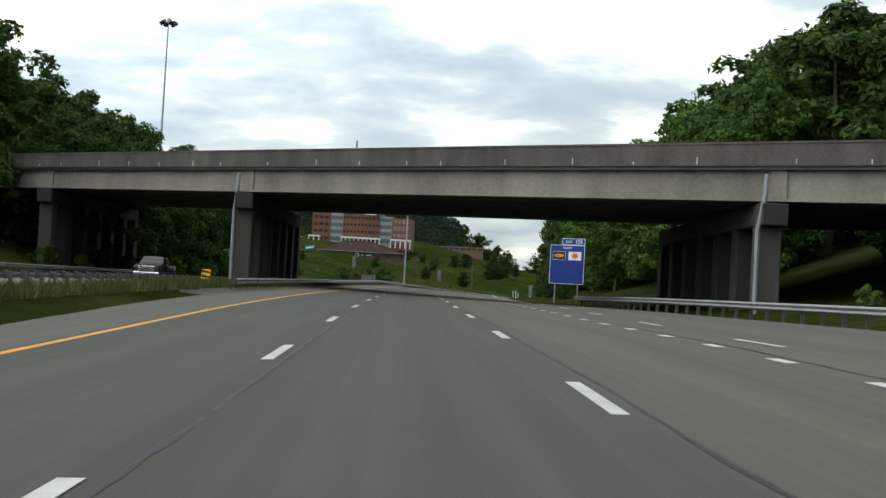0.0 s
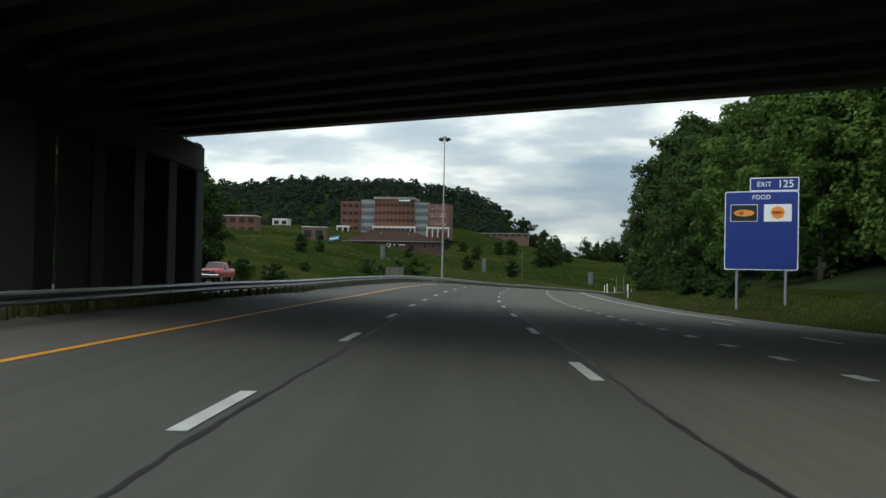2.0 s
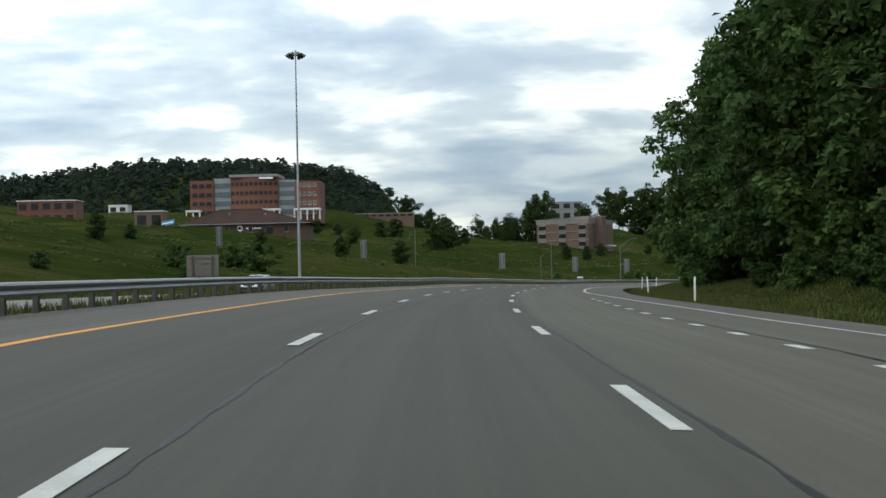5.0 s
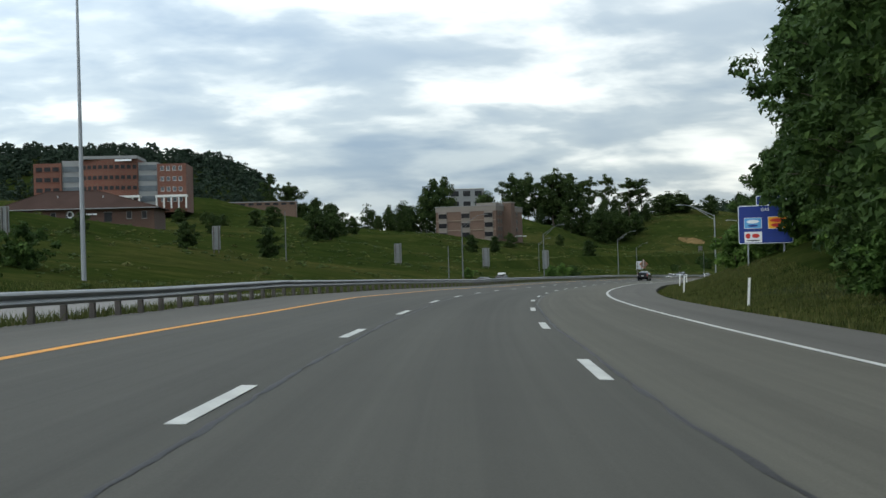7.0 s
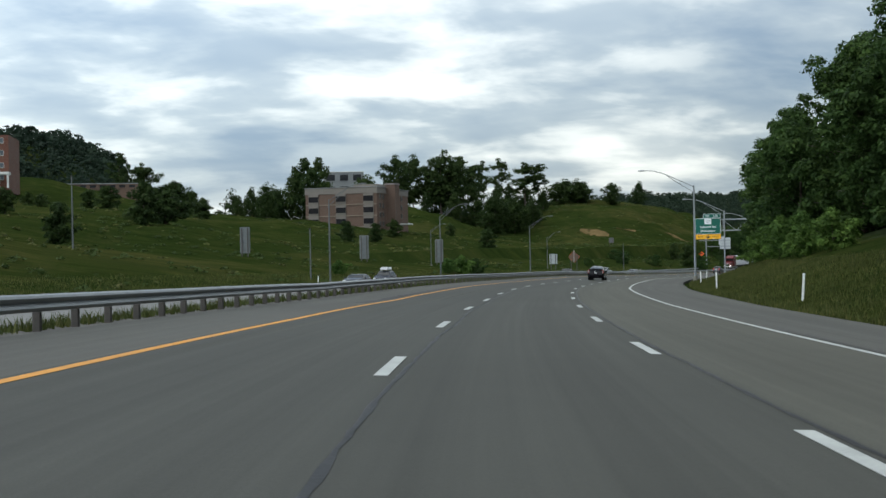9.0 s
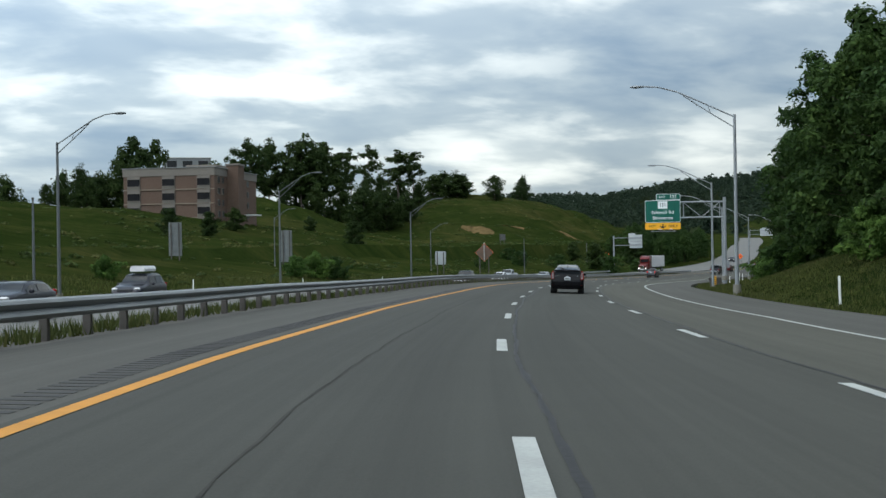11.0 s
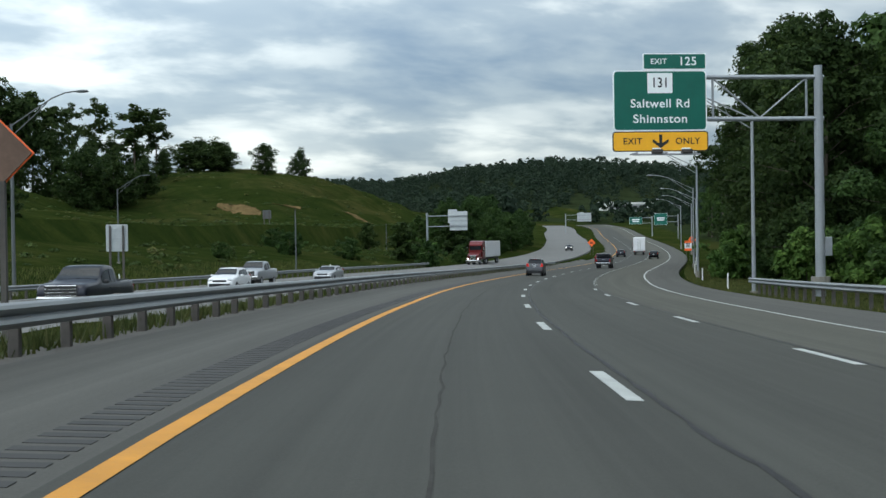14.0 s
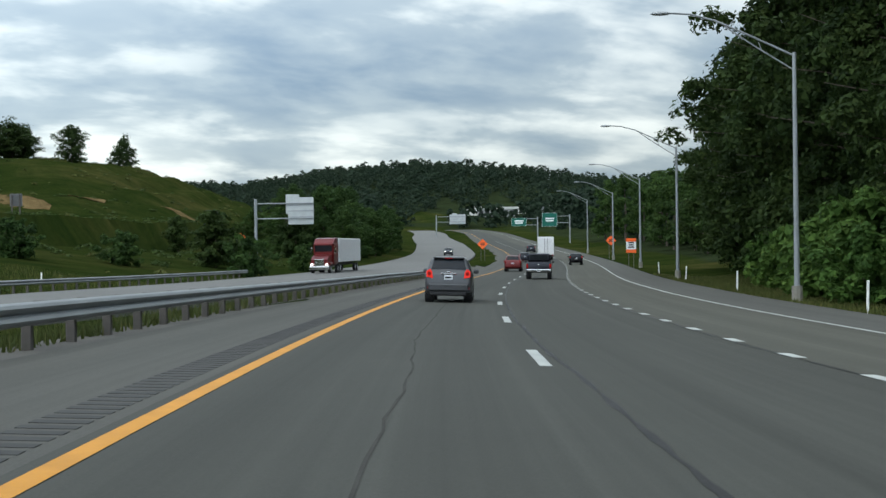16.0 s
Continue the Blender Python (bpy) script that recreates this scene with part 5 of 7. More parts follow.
def back_woods(side, label):
    """The rows behind the edge trees, too dense to count, as one mass with their trunks."""
    kinds = []
    for k in range(3):
        lobes = crown_lobes(18, 5.0, 12, 31 + k, 0.12)
        kinds.append((sprays([(x, y, z, rad * 0.55) for q in range(5) for x, y, z, rad in [(a + d[0] * c, b + d[1] * c, e + d[2] * c, c) for (a, b, e, c, _), d in zip(lobes, np.random.default_rng(q).normal(size=(len(lobes), 3)) * 0.5)]], 5200, 0.40, 36 + k), lobes))
    vs, fs, base, trunks = [], [], 0, MB()
    for n, (sd, x, y, k, wide, a) in enumerate(t for t in BACK if t[0] == side):
        (v, f), lobes = kinds[n % 3]
        c, s_ = math.cos(a), math.sin(a)
        z = ground_z(x, y)
        vs.append(np.stack([(v[:, 0] * c - v[:, 1] * s_) * wide, (v[:, 0] * s_ + v[:, 1] * c) * wide, v[:, 2]], 1) * k + (x, y, z))
        fs.append(f + base)
        base += len(v)
        trunks.tube([(x, y, z - 0.5), (x + 0.2, y, z + 7 * k), (x, y + 0.2, z + 14 * k)], [0.36 * k, 0.26 * k, 0.08 * k], 6)
    me = bpy.data.meshes.new("woods")
    v, f = np.concatenate(vs + [np.array(trunks.v)]), np.concatenate(fs).tolist()
    bark = len(f)
    me.from_pydata(v.tolist(), [], f + [tuple(i + base for i in g) for g in trunks.f])
    me.materials.append(M_LEAF)
    me.materials.append(M_BARK)
    index = np.zeros(len(me.polygons), dtype=np.int32)
    index[bark:] = 1
    me.polygons.foreach_set("material_index", index)
    tagged(new("woods", me), label, "woods", kind="stuff")


back_woods(1, "dense tall broadleaf woods rising behind the roadside trees")
back_woods(-1, "dense broadleaf woods beyond the oncoming lanes")
# bushes along the woods' foot and on the banks
for s in list(np.arange(152, 236, 7.5)):
    p = at(s, float(RIGHT(s)) + random.uniform(6.0, 7.5))
    plant(BUSH[0], used, p.x, p.y, random.uniform(0.35, 0.7))
for s in list(np.arange(476, 660, 7)):
    p = at(s, float(RIGHT(s)) + random.uniform(8.5, 12.5))
    plant(BUSH[int(s) % 2], used, p.x, p.y, random.uniform(0.7, 1.4))
for s, off, k in ((398, 11.0, 0.9), (405, 9.6, 0.7), (412, 10.2, 1.0), (419, 8.8, 0.8), (426, 9.4, 1.1), (433, 8.0, 0.8), (440, 7.6, 0.9), (597, 5.2, 1.0), (602, 6.4, 1.5), (607, 5.6, 1.2), (622, 6.5, 1.1), (560, 7.5, 1.2)):
    p = at(s, float(RIGHT(s)) + off)
    plant(BUSH[1], used, p.x, p.y, k)
# shrubs on the bank beside the bridge, and behind it, also to block light
for u, v, k in ((29, -1.8, 0.3), (36, -2.2, 0.35), (45, -2.2, 0.4), (24, 27.5, 1.4), (29, 29, 1.6), (34, 28, 1.7), (39, 29, 1.8), (44, 28, 1.8), (50, 29, 1.8), (19, 28.5, 1.2)):
    p = BRIDGE @ Vector((u, v, 0))
    plant(BUSH[int(u) % 2], used, p.x, p.y, k)
for s in list(np.arange(112, 225, 7)):
    p = at(s, random.uniform(-32.5, -30.5))
    plant(BUSH[int(s) % 2], used, p.x, p.y, random.uniform(0.5, 0.9))
for x, y, k in ((-4.3, 364.7, 1.3), (-8.5, 366, 1.0), (-10.5, 322, 0.9), (-15, 345, 1.0), (-24, 300, 0.5), (192.7, 626, 1.0), (180.3, 622, 1.0), (205.9, 623, 1.2), (66, 475.5, 0.6), (99.7, 522, 1.0), (103.5, 525, 0.9), (96, 519, 0.8), (224, 640, 1.0), (215, 642, 1.2), (186, 640, 0.9), (160, 600, 0.6)):
    plant(BUSH[(int(x) + int(y)) % 2], used, x, y, k)
# the upper bank before the blue fuel sign
for s, off, k in ((266, 5.6, 0.6), (272, 6.0, 0.7), (279, 6.2, 0.8), (286, 7.2, 0.8), (293, 10.8, 1.0), (300, 10.8, 1.0), (307, 11.2, 1.1)):
    p = at(s, float(RIGHT(s)) + off)
    plant(BUSH[int(s) % 2], used, p.x, p.y, k)
for s, off, k in ((261, 9.6, 1.2), (268, 9.2, 1.15), (275, 9.3, 1.08), (282, 9.7, 1.0), (289, 13.2, 1.1), (278, 12.5, 1.3), (298, 12.5, 0.85), (306, 12.8, 0.85), (314, 13.4, 0.85), (288, 16.3, 1.12), (296, 16.8, 1.15), (304, 17.2, 0.95), (284, 13.6, 0.5), (292, 14.2, 0.55), (300, 14.2, 0.5)):
    p = at(s, float(RIGHT(s)) + off)
    plant(NEAR[int(s) % 3], used, p.x, p.y, k)
# growth round the blue fuel sign on the bank
for x, y, k in ((60.6, 320.0, 1.5), (63.5, 314.0, 1.2), (66.0, 308.0, 1.1), (65.0, 320.0, 1.9), (61.0, 328.0, 1.5), (69.0, 313.0, 1.7), (57.5, 329.5, 1.0)):
    plant(BUSH[int(x) % 2], used, x, y, k)
for x, y, k in ((63.5, 331, 0.62), (68, 324, 0.72), (73, 318, 0.72), (70, 334, 0.8), (75, 328, 0.85), (66, 340, 0.6)):
    plant(NEAR[int(x) % 3], used, x, y, k, 1.1)
# trees that stand alone on the meadow
for x, y, h in ((-36.9, 407, 4.7), (-33.5, 427, 2.8), (-8.4, 467, 3.5), (4.8, 687, 5.8), (14.2, 700, 5.7), (32.5, 693, 7.1), (38, 679, 8.0), (16, 542, 4.6), (26.5, 483, 5.8), (10.8, 454, 4.4), (41.7, 547, 8.1), (46.5, 556, 7.5), (54, 623, 9.2),
                (94.5, 601, 4.9), (103, 606, 4.5), (112, 622, 4.6), (136.6, 614.5, 5.4), (228, 682, 5.2), (209, 636, 6.2), (243, 672, 7.5), (20, 640, 4.5), (62, 640, 6.0), (-20, 560, 4.2), (-50, 600, 4.0), (152, 700, 4.5)):
    plant(ROUND[int(x + y) % 2], used, x, y, h / 5.0, random.uniform(0.95, 1.25))
# trees on the hill across the road and behind the buildings: place and height of the top
def plant_to(protos, tall, x, y, top, wide=1.0):
    k = max(0.25, (top - ground_z(x, y)) / tall)
    plant(protos[int(x + y) % len(protos)], used, x, y, k, wide)


for x, y, top, wide in ((123.6, 796, 35.8, 0.8), (156.7, 789, 37.5, 0.95), (167, 802, 38, 0.95), (176.6, 793, 39, 0.95), (184, 800, 37, 0.9), (107, 725, 31, 0.95), (59.4, 882, 40, 0.9)):
    plant_to(GROVE, 18.0, x, y, top, wide)
for x, y, top, wide in ((222, 812, 26, 0.9), (215, 813, 27, 0.9), (192, 795, 26, 0.9), (236, 827, 26, 0.9), (261, 860, 32, 1.7), (253, 852, 31, 1.7), (271, 862, 31, 1.7), (266, 856, 31.5, 1.6), (277, 840, 30, 1.2), (322, 904, 33, 1.1),
                        (214, 782, 19.5, 1.1), (203, 775, 20, 1.2), (192, 769, 21, 1.1), (175, 769, 21.5, 1.1), (165, 777, 22, 1.1), (150, 770, 24, 1.0), (228, 806, 24, 1.0), (204, 800, 25, 1.0), (181, 806, 31, 0.9), (146, 800, 31, 0.9),
                        (101, 880, 26.5, 1.0), (105.5, 789, 24.5, 1.0), (98, 784, 21, 1.1), (88.5, 698, 21.5, 0.9), (85, 709, 21, 0.9), (80, 704, 18, 1.0), (96, 727, 22, 1.0), (103, 727, 27, 0.85), (92, 716, 20, 1.0),
                        (73, 891, 34, 0.8), (80, 870, 28, 1.0), (66, 880, 31, 1.1)):
    plant_to(OAK, 15.0, x, y, top, wide)
for x, y, k in ((268, 695, 0.75), (280, 705, 0.85), (262, 702, 0.7), (292, 722, 0.9), (306, 738, 0.9), (324, 756, 1.0), (314, 750, 0.8), (336, 772, 0.9), (300, 745, 0.8), (285, 728, 0.8), (348, 790, 0.9), (334, 790, 0.8), (320, 775, 0.9), (276, 716, 0.7)):
    for dx, dy in ((0, 0), (-5, 6)):
        plant(NEAR[int(x + dx) % 3], used, x + dx, y + dy, k * 0.66, 1.2)
# trees along the outer edge of the far oncoming carriageway
for s in np.arange(742, 840, 9.0):
    for off, k in ((-14, 0.55), (-23, 0.75)):
        p = opp_at(s + random.uniform(-2, 2), off + random.uniform(-1.5, 1.5))
        plant(NEAR[int(s) % 3], used, p.x, p.y, k * random.uniform(0.85, 1.15), 1.15)
for x, y, top, wide in ((210.3, 815, 39.6, 1.0), (208.8, 831, 39.6, 1.0), (199, 812, 36, 1.0), (191, 811, 40, 1.3), (219, 804, 37, 1.7), (228, 812, 37, 1.5), (47.7, 873, 46, 0.9), (57, 880, 42, 0.9)):
    plant_to(TALL, 19.0, x, y, top, wide)

# ---- distant woods ----
def far_woods(name, label, areas, seed, leaves=60, size=1.25, grow=0.66):
    """Tree crowns over far hills, as one mass."""
    r = np.random.default_rng(seed)
    protos = []
    for k in range(4):
        lobes = [(x, y, z, rad * 1.05) for x, y, z, rad, _ in crown_lobes(13, 4.6, 7, 300 + k + seed, 0.1)]
        v, f = sprays(lobes, leaves, size, 400 + k)
        faces = f.tolist()
        for x, y, z, rad in lobes:
            n, a = len(v), rad * 0.78
            v = np.concatenate([v, np.array([(x + a, y, z), (x, y + a, z), (x - a, y, z), (x, y - a, z), (x, y, z + a * 0.8), (x, y, z - a)])])
            faces += [(n + i, n + (i + 1) % 4, n + 4) for i in range(4)]
        protos.append((v, faces))
    vs, fs, base = [], [], 0
    for x0, x1, y0, y1, count, test in areas:
        x, y = r.uniform(x0, x1, count), r.uniform(y0, y1, count)
        keep = test(x, y)
        x, y = x[keep], y[keep]
        z = ground(x, y)
        for px, py, pz in zip(x, y, z):
            v, f = protos[r.integers(4)]
            k, a = grow * (r.uniform(0.75, 1.1) + 0.6 * r.random() ** 4), r.uniform(0, 6.28)
            c, s = math.cos(a), math.sin(a)
            q = np.stack([v[:, 0] * c - v[:, 1] * s, v[:, 0] * s + v[:, 1] * c, v[:, 2]], 1) * k + (px, py, pz - 1.5)
            vs.append(q)
            fs += [tuple(i + base for i in g) for g in f]
            base += len(q)
    me = bpy.data.meshes.new(name)
    me.from_pydata(np.concatenate(vs).tolist(), [], fs)
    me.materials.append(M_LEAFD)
    return tagged(new(name, me), label, "woods", kind="stuff")


far_woods("distant_woods", "dark wooded hill behind the office building", [(-420, 110, 880, 1160, 5200, lambda x, y: (bump_(x, y, -80, 1080, 320, 180) > 0.36) & (y > 900 + 0.1 * np.abs(x + 120)) & (x < 58 + (y - 1083) * 0.04))], 3)
far_woods("distant_woods", "dark wooded ridges beyond the valley", [
    (560, 1150, 1000, 1560, 5600, lambda x, y: ((bump_(x, y, 880, 1430, 300, 220, -42) > 0.16) | (bump_(x, y, 1050, 1230, 420, 160, -55) > 0.3)) & ((x - 745) ** 2 + (y - 1140) ** 2 > 95 ** 2)),
    (380, 900, 1250, 1640, 2200, lambda x, y: bump_(x, y, 690, 1620, 420, 260, -20) > 0.2)], 4)
far_woods("distant_woods", "dark mixed woods on the near valley side", [
    (250, 620, 760, 1150, 900, lambda x, y: (plan(x, y)[1] < -75) & (plan(x, y)[1] > -330) & ((x - 258) * 0.82 - (y - 905) * 0.57 > 120)),
    (330, 900, 620, 1100, 1100, lambda x, y: (plan(x, y)[1] > 36) & (plan(x, y)[1] < 330)),
    (150, 420, 300, 640, 420, lambda x, y: (plan(x, y)[1] > 55) & (plan(x, y)[1] < 160)),
    (20, 160, 60, 420, 500, lambda x, y: (plan(x, y)[1] > 52) & (plan(x, y)[1] < 110)),
    (-220, -60, 60, 330, 380, lambda x, y: (plan(x, y)[1] < -72) & (y < 300 - (x + 60) * 0.3))], 5, 150, 1.35, 1.0)

# ---- grass tufts on the verges ----
def tufts(name, label, bands, blade, count, seed, material):
    r = np.random.default_rng(seed)
    s = r.uniform(bands[0], bands[1], count)
    o = bands[2](s) + (bands[3](s) - bands[2](s)) * r.random(count)
    hx, hy = heading(s)
    x, y = FX(s) + hy * o, FY(s) - hx * o
    z = ground(x, y)
    a, h = r.uniform(0, 6.28, count), blade * r.uniform(0.4, 1.2, count)
    w = 0.014 + 0.022 * r.random(count)
    lx, ly = r.normal(0, 0.35, count) * h, r.normal(0, 0.35, count) * h
    p = np.stack([np.stack([x - np.cos(a) * w, y - np.sin(a) * w, z - 0.05], 1), np.stack([x + np.cos(a) * w, y + np.sin(a) * w, z - 0.05], 1), np.stack([x + lx, y + ly, z + h], 1)], 1).reshape(-1, 3)
    me = bpy.data.meshes.new(name)
    me.from_pydata(p.tolist(), [], np.arange(count * 3).reshape(-1, 3).tolist())
    me.materials.append(material)
    return tagged(new(name, me), label, "grass", kind="stuff")


M_BLADE = leaf_material("grass_blades", (0.030, 0.046, 0.012), (0.066, 0.078, 0.024), (0.150, 0.130, 0.055))
tufts("median_grass", "uncut green and straw grass tufts along the median", (0, 640, lambda s: -7.0 + 0 * s, lambda s: -11.5 + 0 * s), 0.30, 170000, 21, M_BLADE)
tufts("verge_grass", "uncut green grass tufts on the outer verge", (90, 660, lambda s: RIGHT(s) + 0.5, lambda s: RIGHT(s) + 8.5), 0.20, 170000, 22, M_BLADE)
tufts("verge_grass", "rough grass tufts on the far verge", (120, 640, lambda s: OPP(s) - 8.5, lambda s: OPP(s) - 22), 0.4, 60000, 23, M_BLADE)
tufts("verge_grass", "weedy grass between the carriageways by the bridge", (-10, 110, lambda s: -6.7 + 0 * s, lambda s: -13.2 + 0 * s), 0.42, 45000, 24, M_BLADE)


def weeds(name, label, areas, seed, material, size):
    """Rough clumps of weeds and low shrubs over the meadow, as one mass."""
    r = np.random.default_rng(seed)
    vs, fs, base = [], [], 0
    protos = [leaf_cloud([(0, 0, 0.35, 0.6, 0.7), (0.5, 0.2, 0.3, 0.45, 0.7), (-0.4, 0.4, 0.3, 0.4, 0.8)], 30, 0.34, 700 + k) for k in range(3)]
    for x0, x1, y0, y1, count in areas:
        x, y = r.uniform(x0, x1, count), r.uniform(y0, y1, count)
        s_, o_ = plan(x, y)
        clump = np.array([noise.noise(Vector((a * 0.035, b * 0.035, seed))) for a, b in zip(x, y)])
        keep = (o_ - OPP(s_) < -11) & (clump > -0.05)
        x, y = x[keep], y[keep]
        for px, py, pz in zip(x, y, ground(x, y)):
            v, f = protos[r.integers(3)]
            k, a = size * r.uniform(0.4, 1.3), r.uniform(0, 6.28)
            c, s = math.cos(a), math.sin(a)
            q = np.stack([v[:, 0] * c - v[:, 1] * s, v[:, 0] * s + v[:, 1] * c, v[:, 2] * 0.8], 1) * k + (px, py, pz - 0.1)
            vs.append(q)
            fs.append(f + base)
            base += len(q)
    me = bpy.data.meshes.new(name)
    me.from_pydata(np.concatenate(vs).tolist(), [], np.concatenate(fs).tolist())
    me.materials.append(material)
    return tagged(new(name, me), label, "weeds", kind="stuff")


M_WEED = leaf_material("weed_leaves", (0.020, 0.040, 0.010), (0.036, 0.058, 0.016), (0.060, 0.078, 0.024))
weeds("meadow_weeds", "rough green weeds and low shrubs scattered over the meadow", [(-90, 140, 330, 760, 4200), (90, 330, 560, 900, 4200)], 61, M_WEED, 0.8)
weeds("meadow_weeds", "dry straw-coloured weed clumps scattered over the meadow", [(-90, 140, 330, 760, 2000), (90, 330, 560, 900, 1500)], 66, M_BLADE, 0.8)


# ---- buildings ----
def brick_material(name, c, mortar, scale):
    m = Mat(name, 0.9, 0, 0.25)
    t = m.n.new("ShaderNodeTexBrick")
    mp = m.n.new("ShaderNodeMapping")
    mp.inputs["Rotation"].default_value = (radians(90), 0, 0)
    m.l.new(m.co.outputs["Object"], mp.inputs[0])
    m.l.new(mp.outputs[0], t.inputs["Vector"])
    t.inputs["Scale"].default_value = scale
    t.inputs["Color1"].default_value, t.inputs["Color2"].default_value = (*shade(c, 0.85), 1), (*shade(c, 1.15), 1)
    t.inputs["Mortar"].default_value = (*mortar, 1)
    m.colour(m.mix(0.35, t.outputs["Color"], m.ramp(m.noise(0.15, 5), (0.3, shade(c, 0.75)), (0.7, shade(c, 1.2)))))
    return m.m


M_BRICK = brick_material("red_brick", (0.125, 0.050, 0.033), (0.14, 0.11, 0.09), 4.0)
M_BRICK3 = brick_material("brown_brick", (0.075, 0.042, 0.030), (0.09, 0.075, 0.06), 4.0)
M_BRICK2 = brick_material("tan_brick", (0.108, 0.068, 0.050), (0.14, 0.115, 0.09), 4.0)
M_GREYW = mottled("grey_wall_panel", (0.19, 0.195, 0.19), 0.8, big=0.15, small=2, vary=0.12)
M_WHITEW = mottled("white_wall_trim", (0.50, 0.50, 0.47), 0.7, big=0.3, small=3, vary=0.1)
M_ROOF = mottled("brown_roof_shingle", (0.036, 0.023, 0.019), 1.0, big=0.2, small=3, vary=0.25, spec=0.05)
M_GLASSD = mottled("dark_window_glass", (0.020, 0.021, 0.022), 0.3, 0.0, big=0.3, small=1.5, vary=0.4, bump=0, spec=0.12)
M_GLASSB = mottled("blue_grey_window_band", (0.075, 0.09, 0.10), 0.2, 0.0, big=0.3, small=1.5, vary=0.3, bump=0, spec=0.3)
M_CONCL = mottled("brownish_garage_concrete", (0.155, 0.138, 0.118), 0.9, big=0.2, small=3, vary=0.15)


def window(parent, x, y, z, w, h, glass, frame_m, name="window", label=""):
    """A window with frame, sill and pane, set into a wall that faces -y."""
    o = part(name, MB().box(x, y - 0.03, z, w + 0.16, 0.1, h + 0.16, 0.02), frame_m, parent, label)
    part("pane", MB().box(x, y - 0.085, z, w, 0.03, h), glass, o)
    part("sill", MB().box(x, y - 0.14, z - h / 2 - 0.1, w + 0.3, 0.2, 0.08), frame_m, o)
    return o


def block(root, x0, x1, y0, y1, z0, z1, material, name="wall"):
    return part(name, MB().box((x0 + x1) / 2, (y0 + y1) / 2, (z0 + z1) / 2, x1 - x0, y1 - y0, z1 - z0, 0.05), material, root)


def office_building():
    root = thing("office_building", "five-storey red brick office building with grey glass bays", "building", m=pose(-53.2, 744.5, 25.6, 0, 0, -7.0))
    block(root, 0, 11, 1.0, 22, -3, 17.6, M_BRICK)
    block(root, 49, 60.5, 1.0, 22, -3, 16.6, M_BRICK)
    block(root, 11, 19, 2.2, 22, -3, 18.6, M_GREYW)
    block(root, 41.2, 49, 2.2, 22, -3, 17.4, M_GREYW)
    # the bowed middle
    mb = MB()
    out = [(19 + 22.2 * k / 10, -2.2 * math.sin(math.pi * k / 10) + 1.0) for k in range(11)]
    ring = out + [(41.2, 22), (19, 22)]
    mb.add([(x, y, -3) for x, y in ring] + [(x, y, 18.9) for x, y in ring], [tuple(range(13))[::-1], tuple(range(13, 26))] + [(i, (i + 1) % 13, (i + 1) % 13 + 13, i + 13) for i in range(13)])
    part("bowed_wall", mb, M_BRICK, root, "bowed red brick front")
    part("cornice", MB().box(30.1, 9.8, 19.4, 22.6, 22.4, 1.2, 0.05), M_GREYW, root, "grey roof parapet")
    part("lettering_band", MB().box(36, -1.2, 18.2, 6.5, 0.1, 0.8), M_SIGNW, root, "unreadable pale building lettering")
    for k in range(4):
        z = 2.6 + k * 4.2
        for x in (2.2, 5.5, 8.8):
            window(root, x, 1.0, z, 2.5, 1.7, M_GLASSD, M_BRICK)
        for x in (51.0, 53.4, 55.8, 58.2):
            window(root, x, 1.0, z - 0.5, 1.2, 1.6, M_GLASSB, M_WHITEW)
        for x0, x1 in ((11.4, 18.6), (41.6, 48.6)):
            part("glass_band", MB().box((x0 + x1) / 2, 2.1, z, x1 - x0, 0.2, 2.2), M_GLASSB, root, "long dark glass band")
        for i in range(10):
            (xa, ya), (xb, yb) = out[i], out[i + 1]
            a = math.degrees(math.atan2(yb - ya, xb - xa))
            w = part("window", MB().box(0, -0.05, z + 0.4, 1.7, 0.14, 1.7, 0.02), M_BRICK, root, m=pose((xa + xb) / 2, (ya + yb) / 2, 0, 0, 0, a))
            part("pane", MB().box(0, -0.13, z + 0.4, 1.5, 0.04, 1.5), M_GLASSD, w)
    for x0, x1, z in ((-1.0, 6, 0.4), (19, 43, 0.4), (49, 61.5, 0.3)):
        p = part("portico", MB().box((x0 + x1) / 2, -3.2, z + 2.9, x1 - x0, 4.0, 0.9, 0.05), M_WHITEW, root, "white ground-floor portico")
        n = int((x1 - x0) / 2.6)
        for k in range(n + 1):
            part("column", MB().box(x0 + 0.4 + (x1 - x0 - 0.8) * k / n, -4.8, z + 0.2, 0.6, 0.6, 4.6, 0.04), M_WHITEW, p)
    return root


office_building()


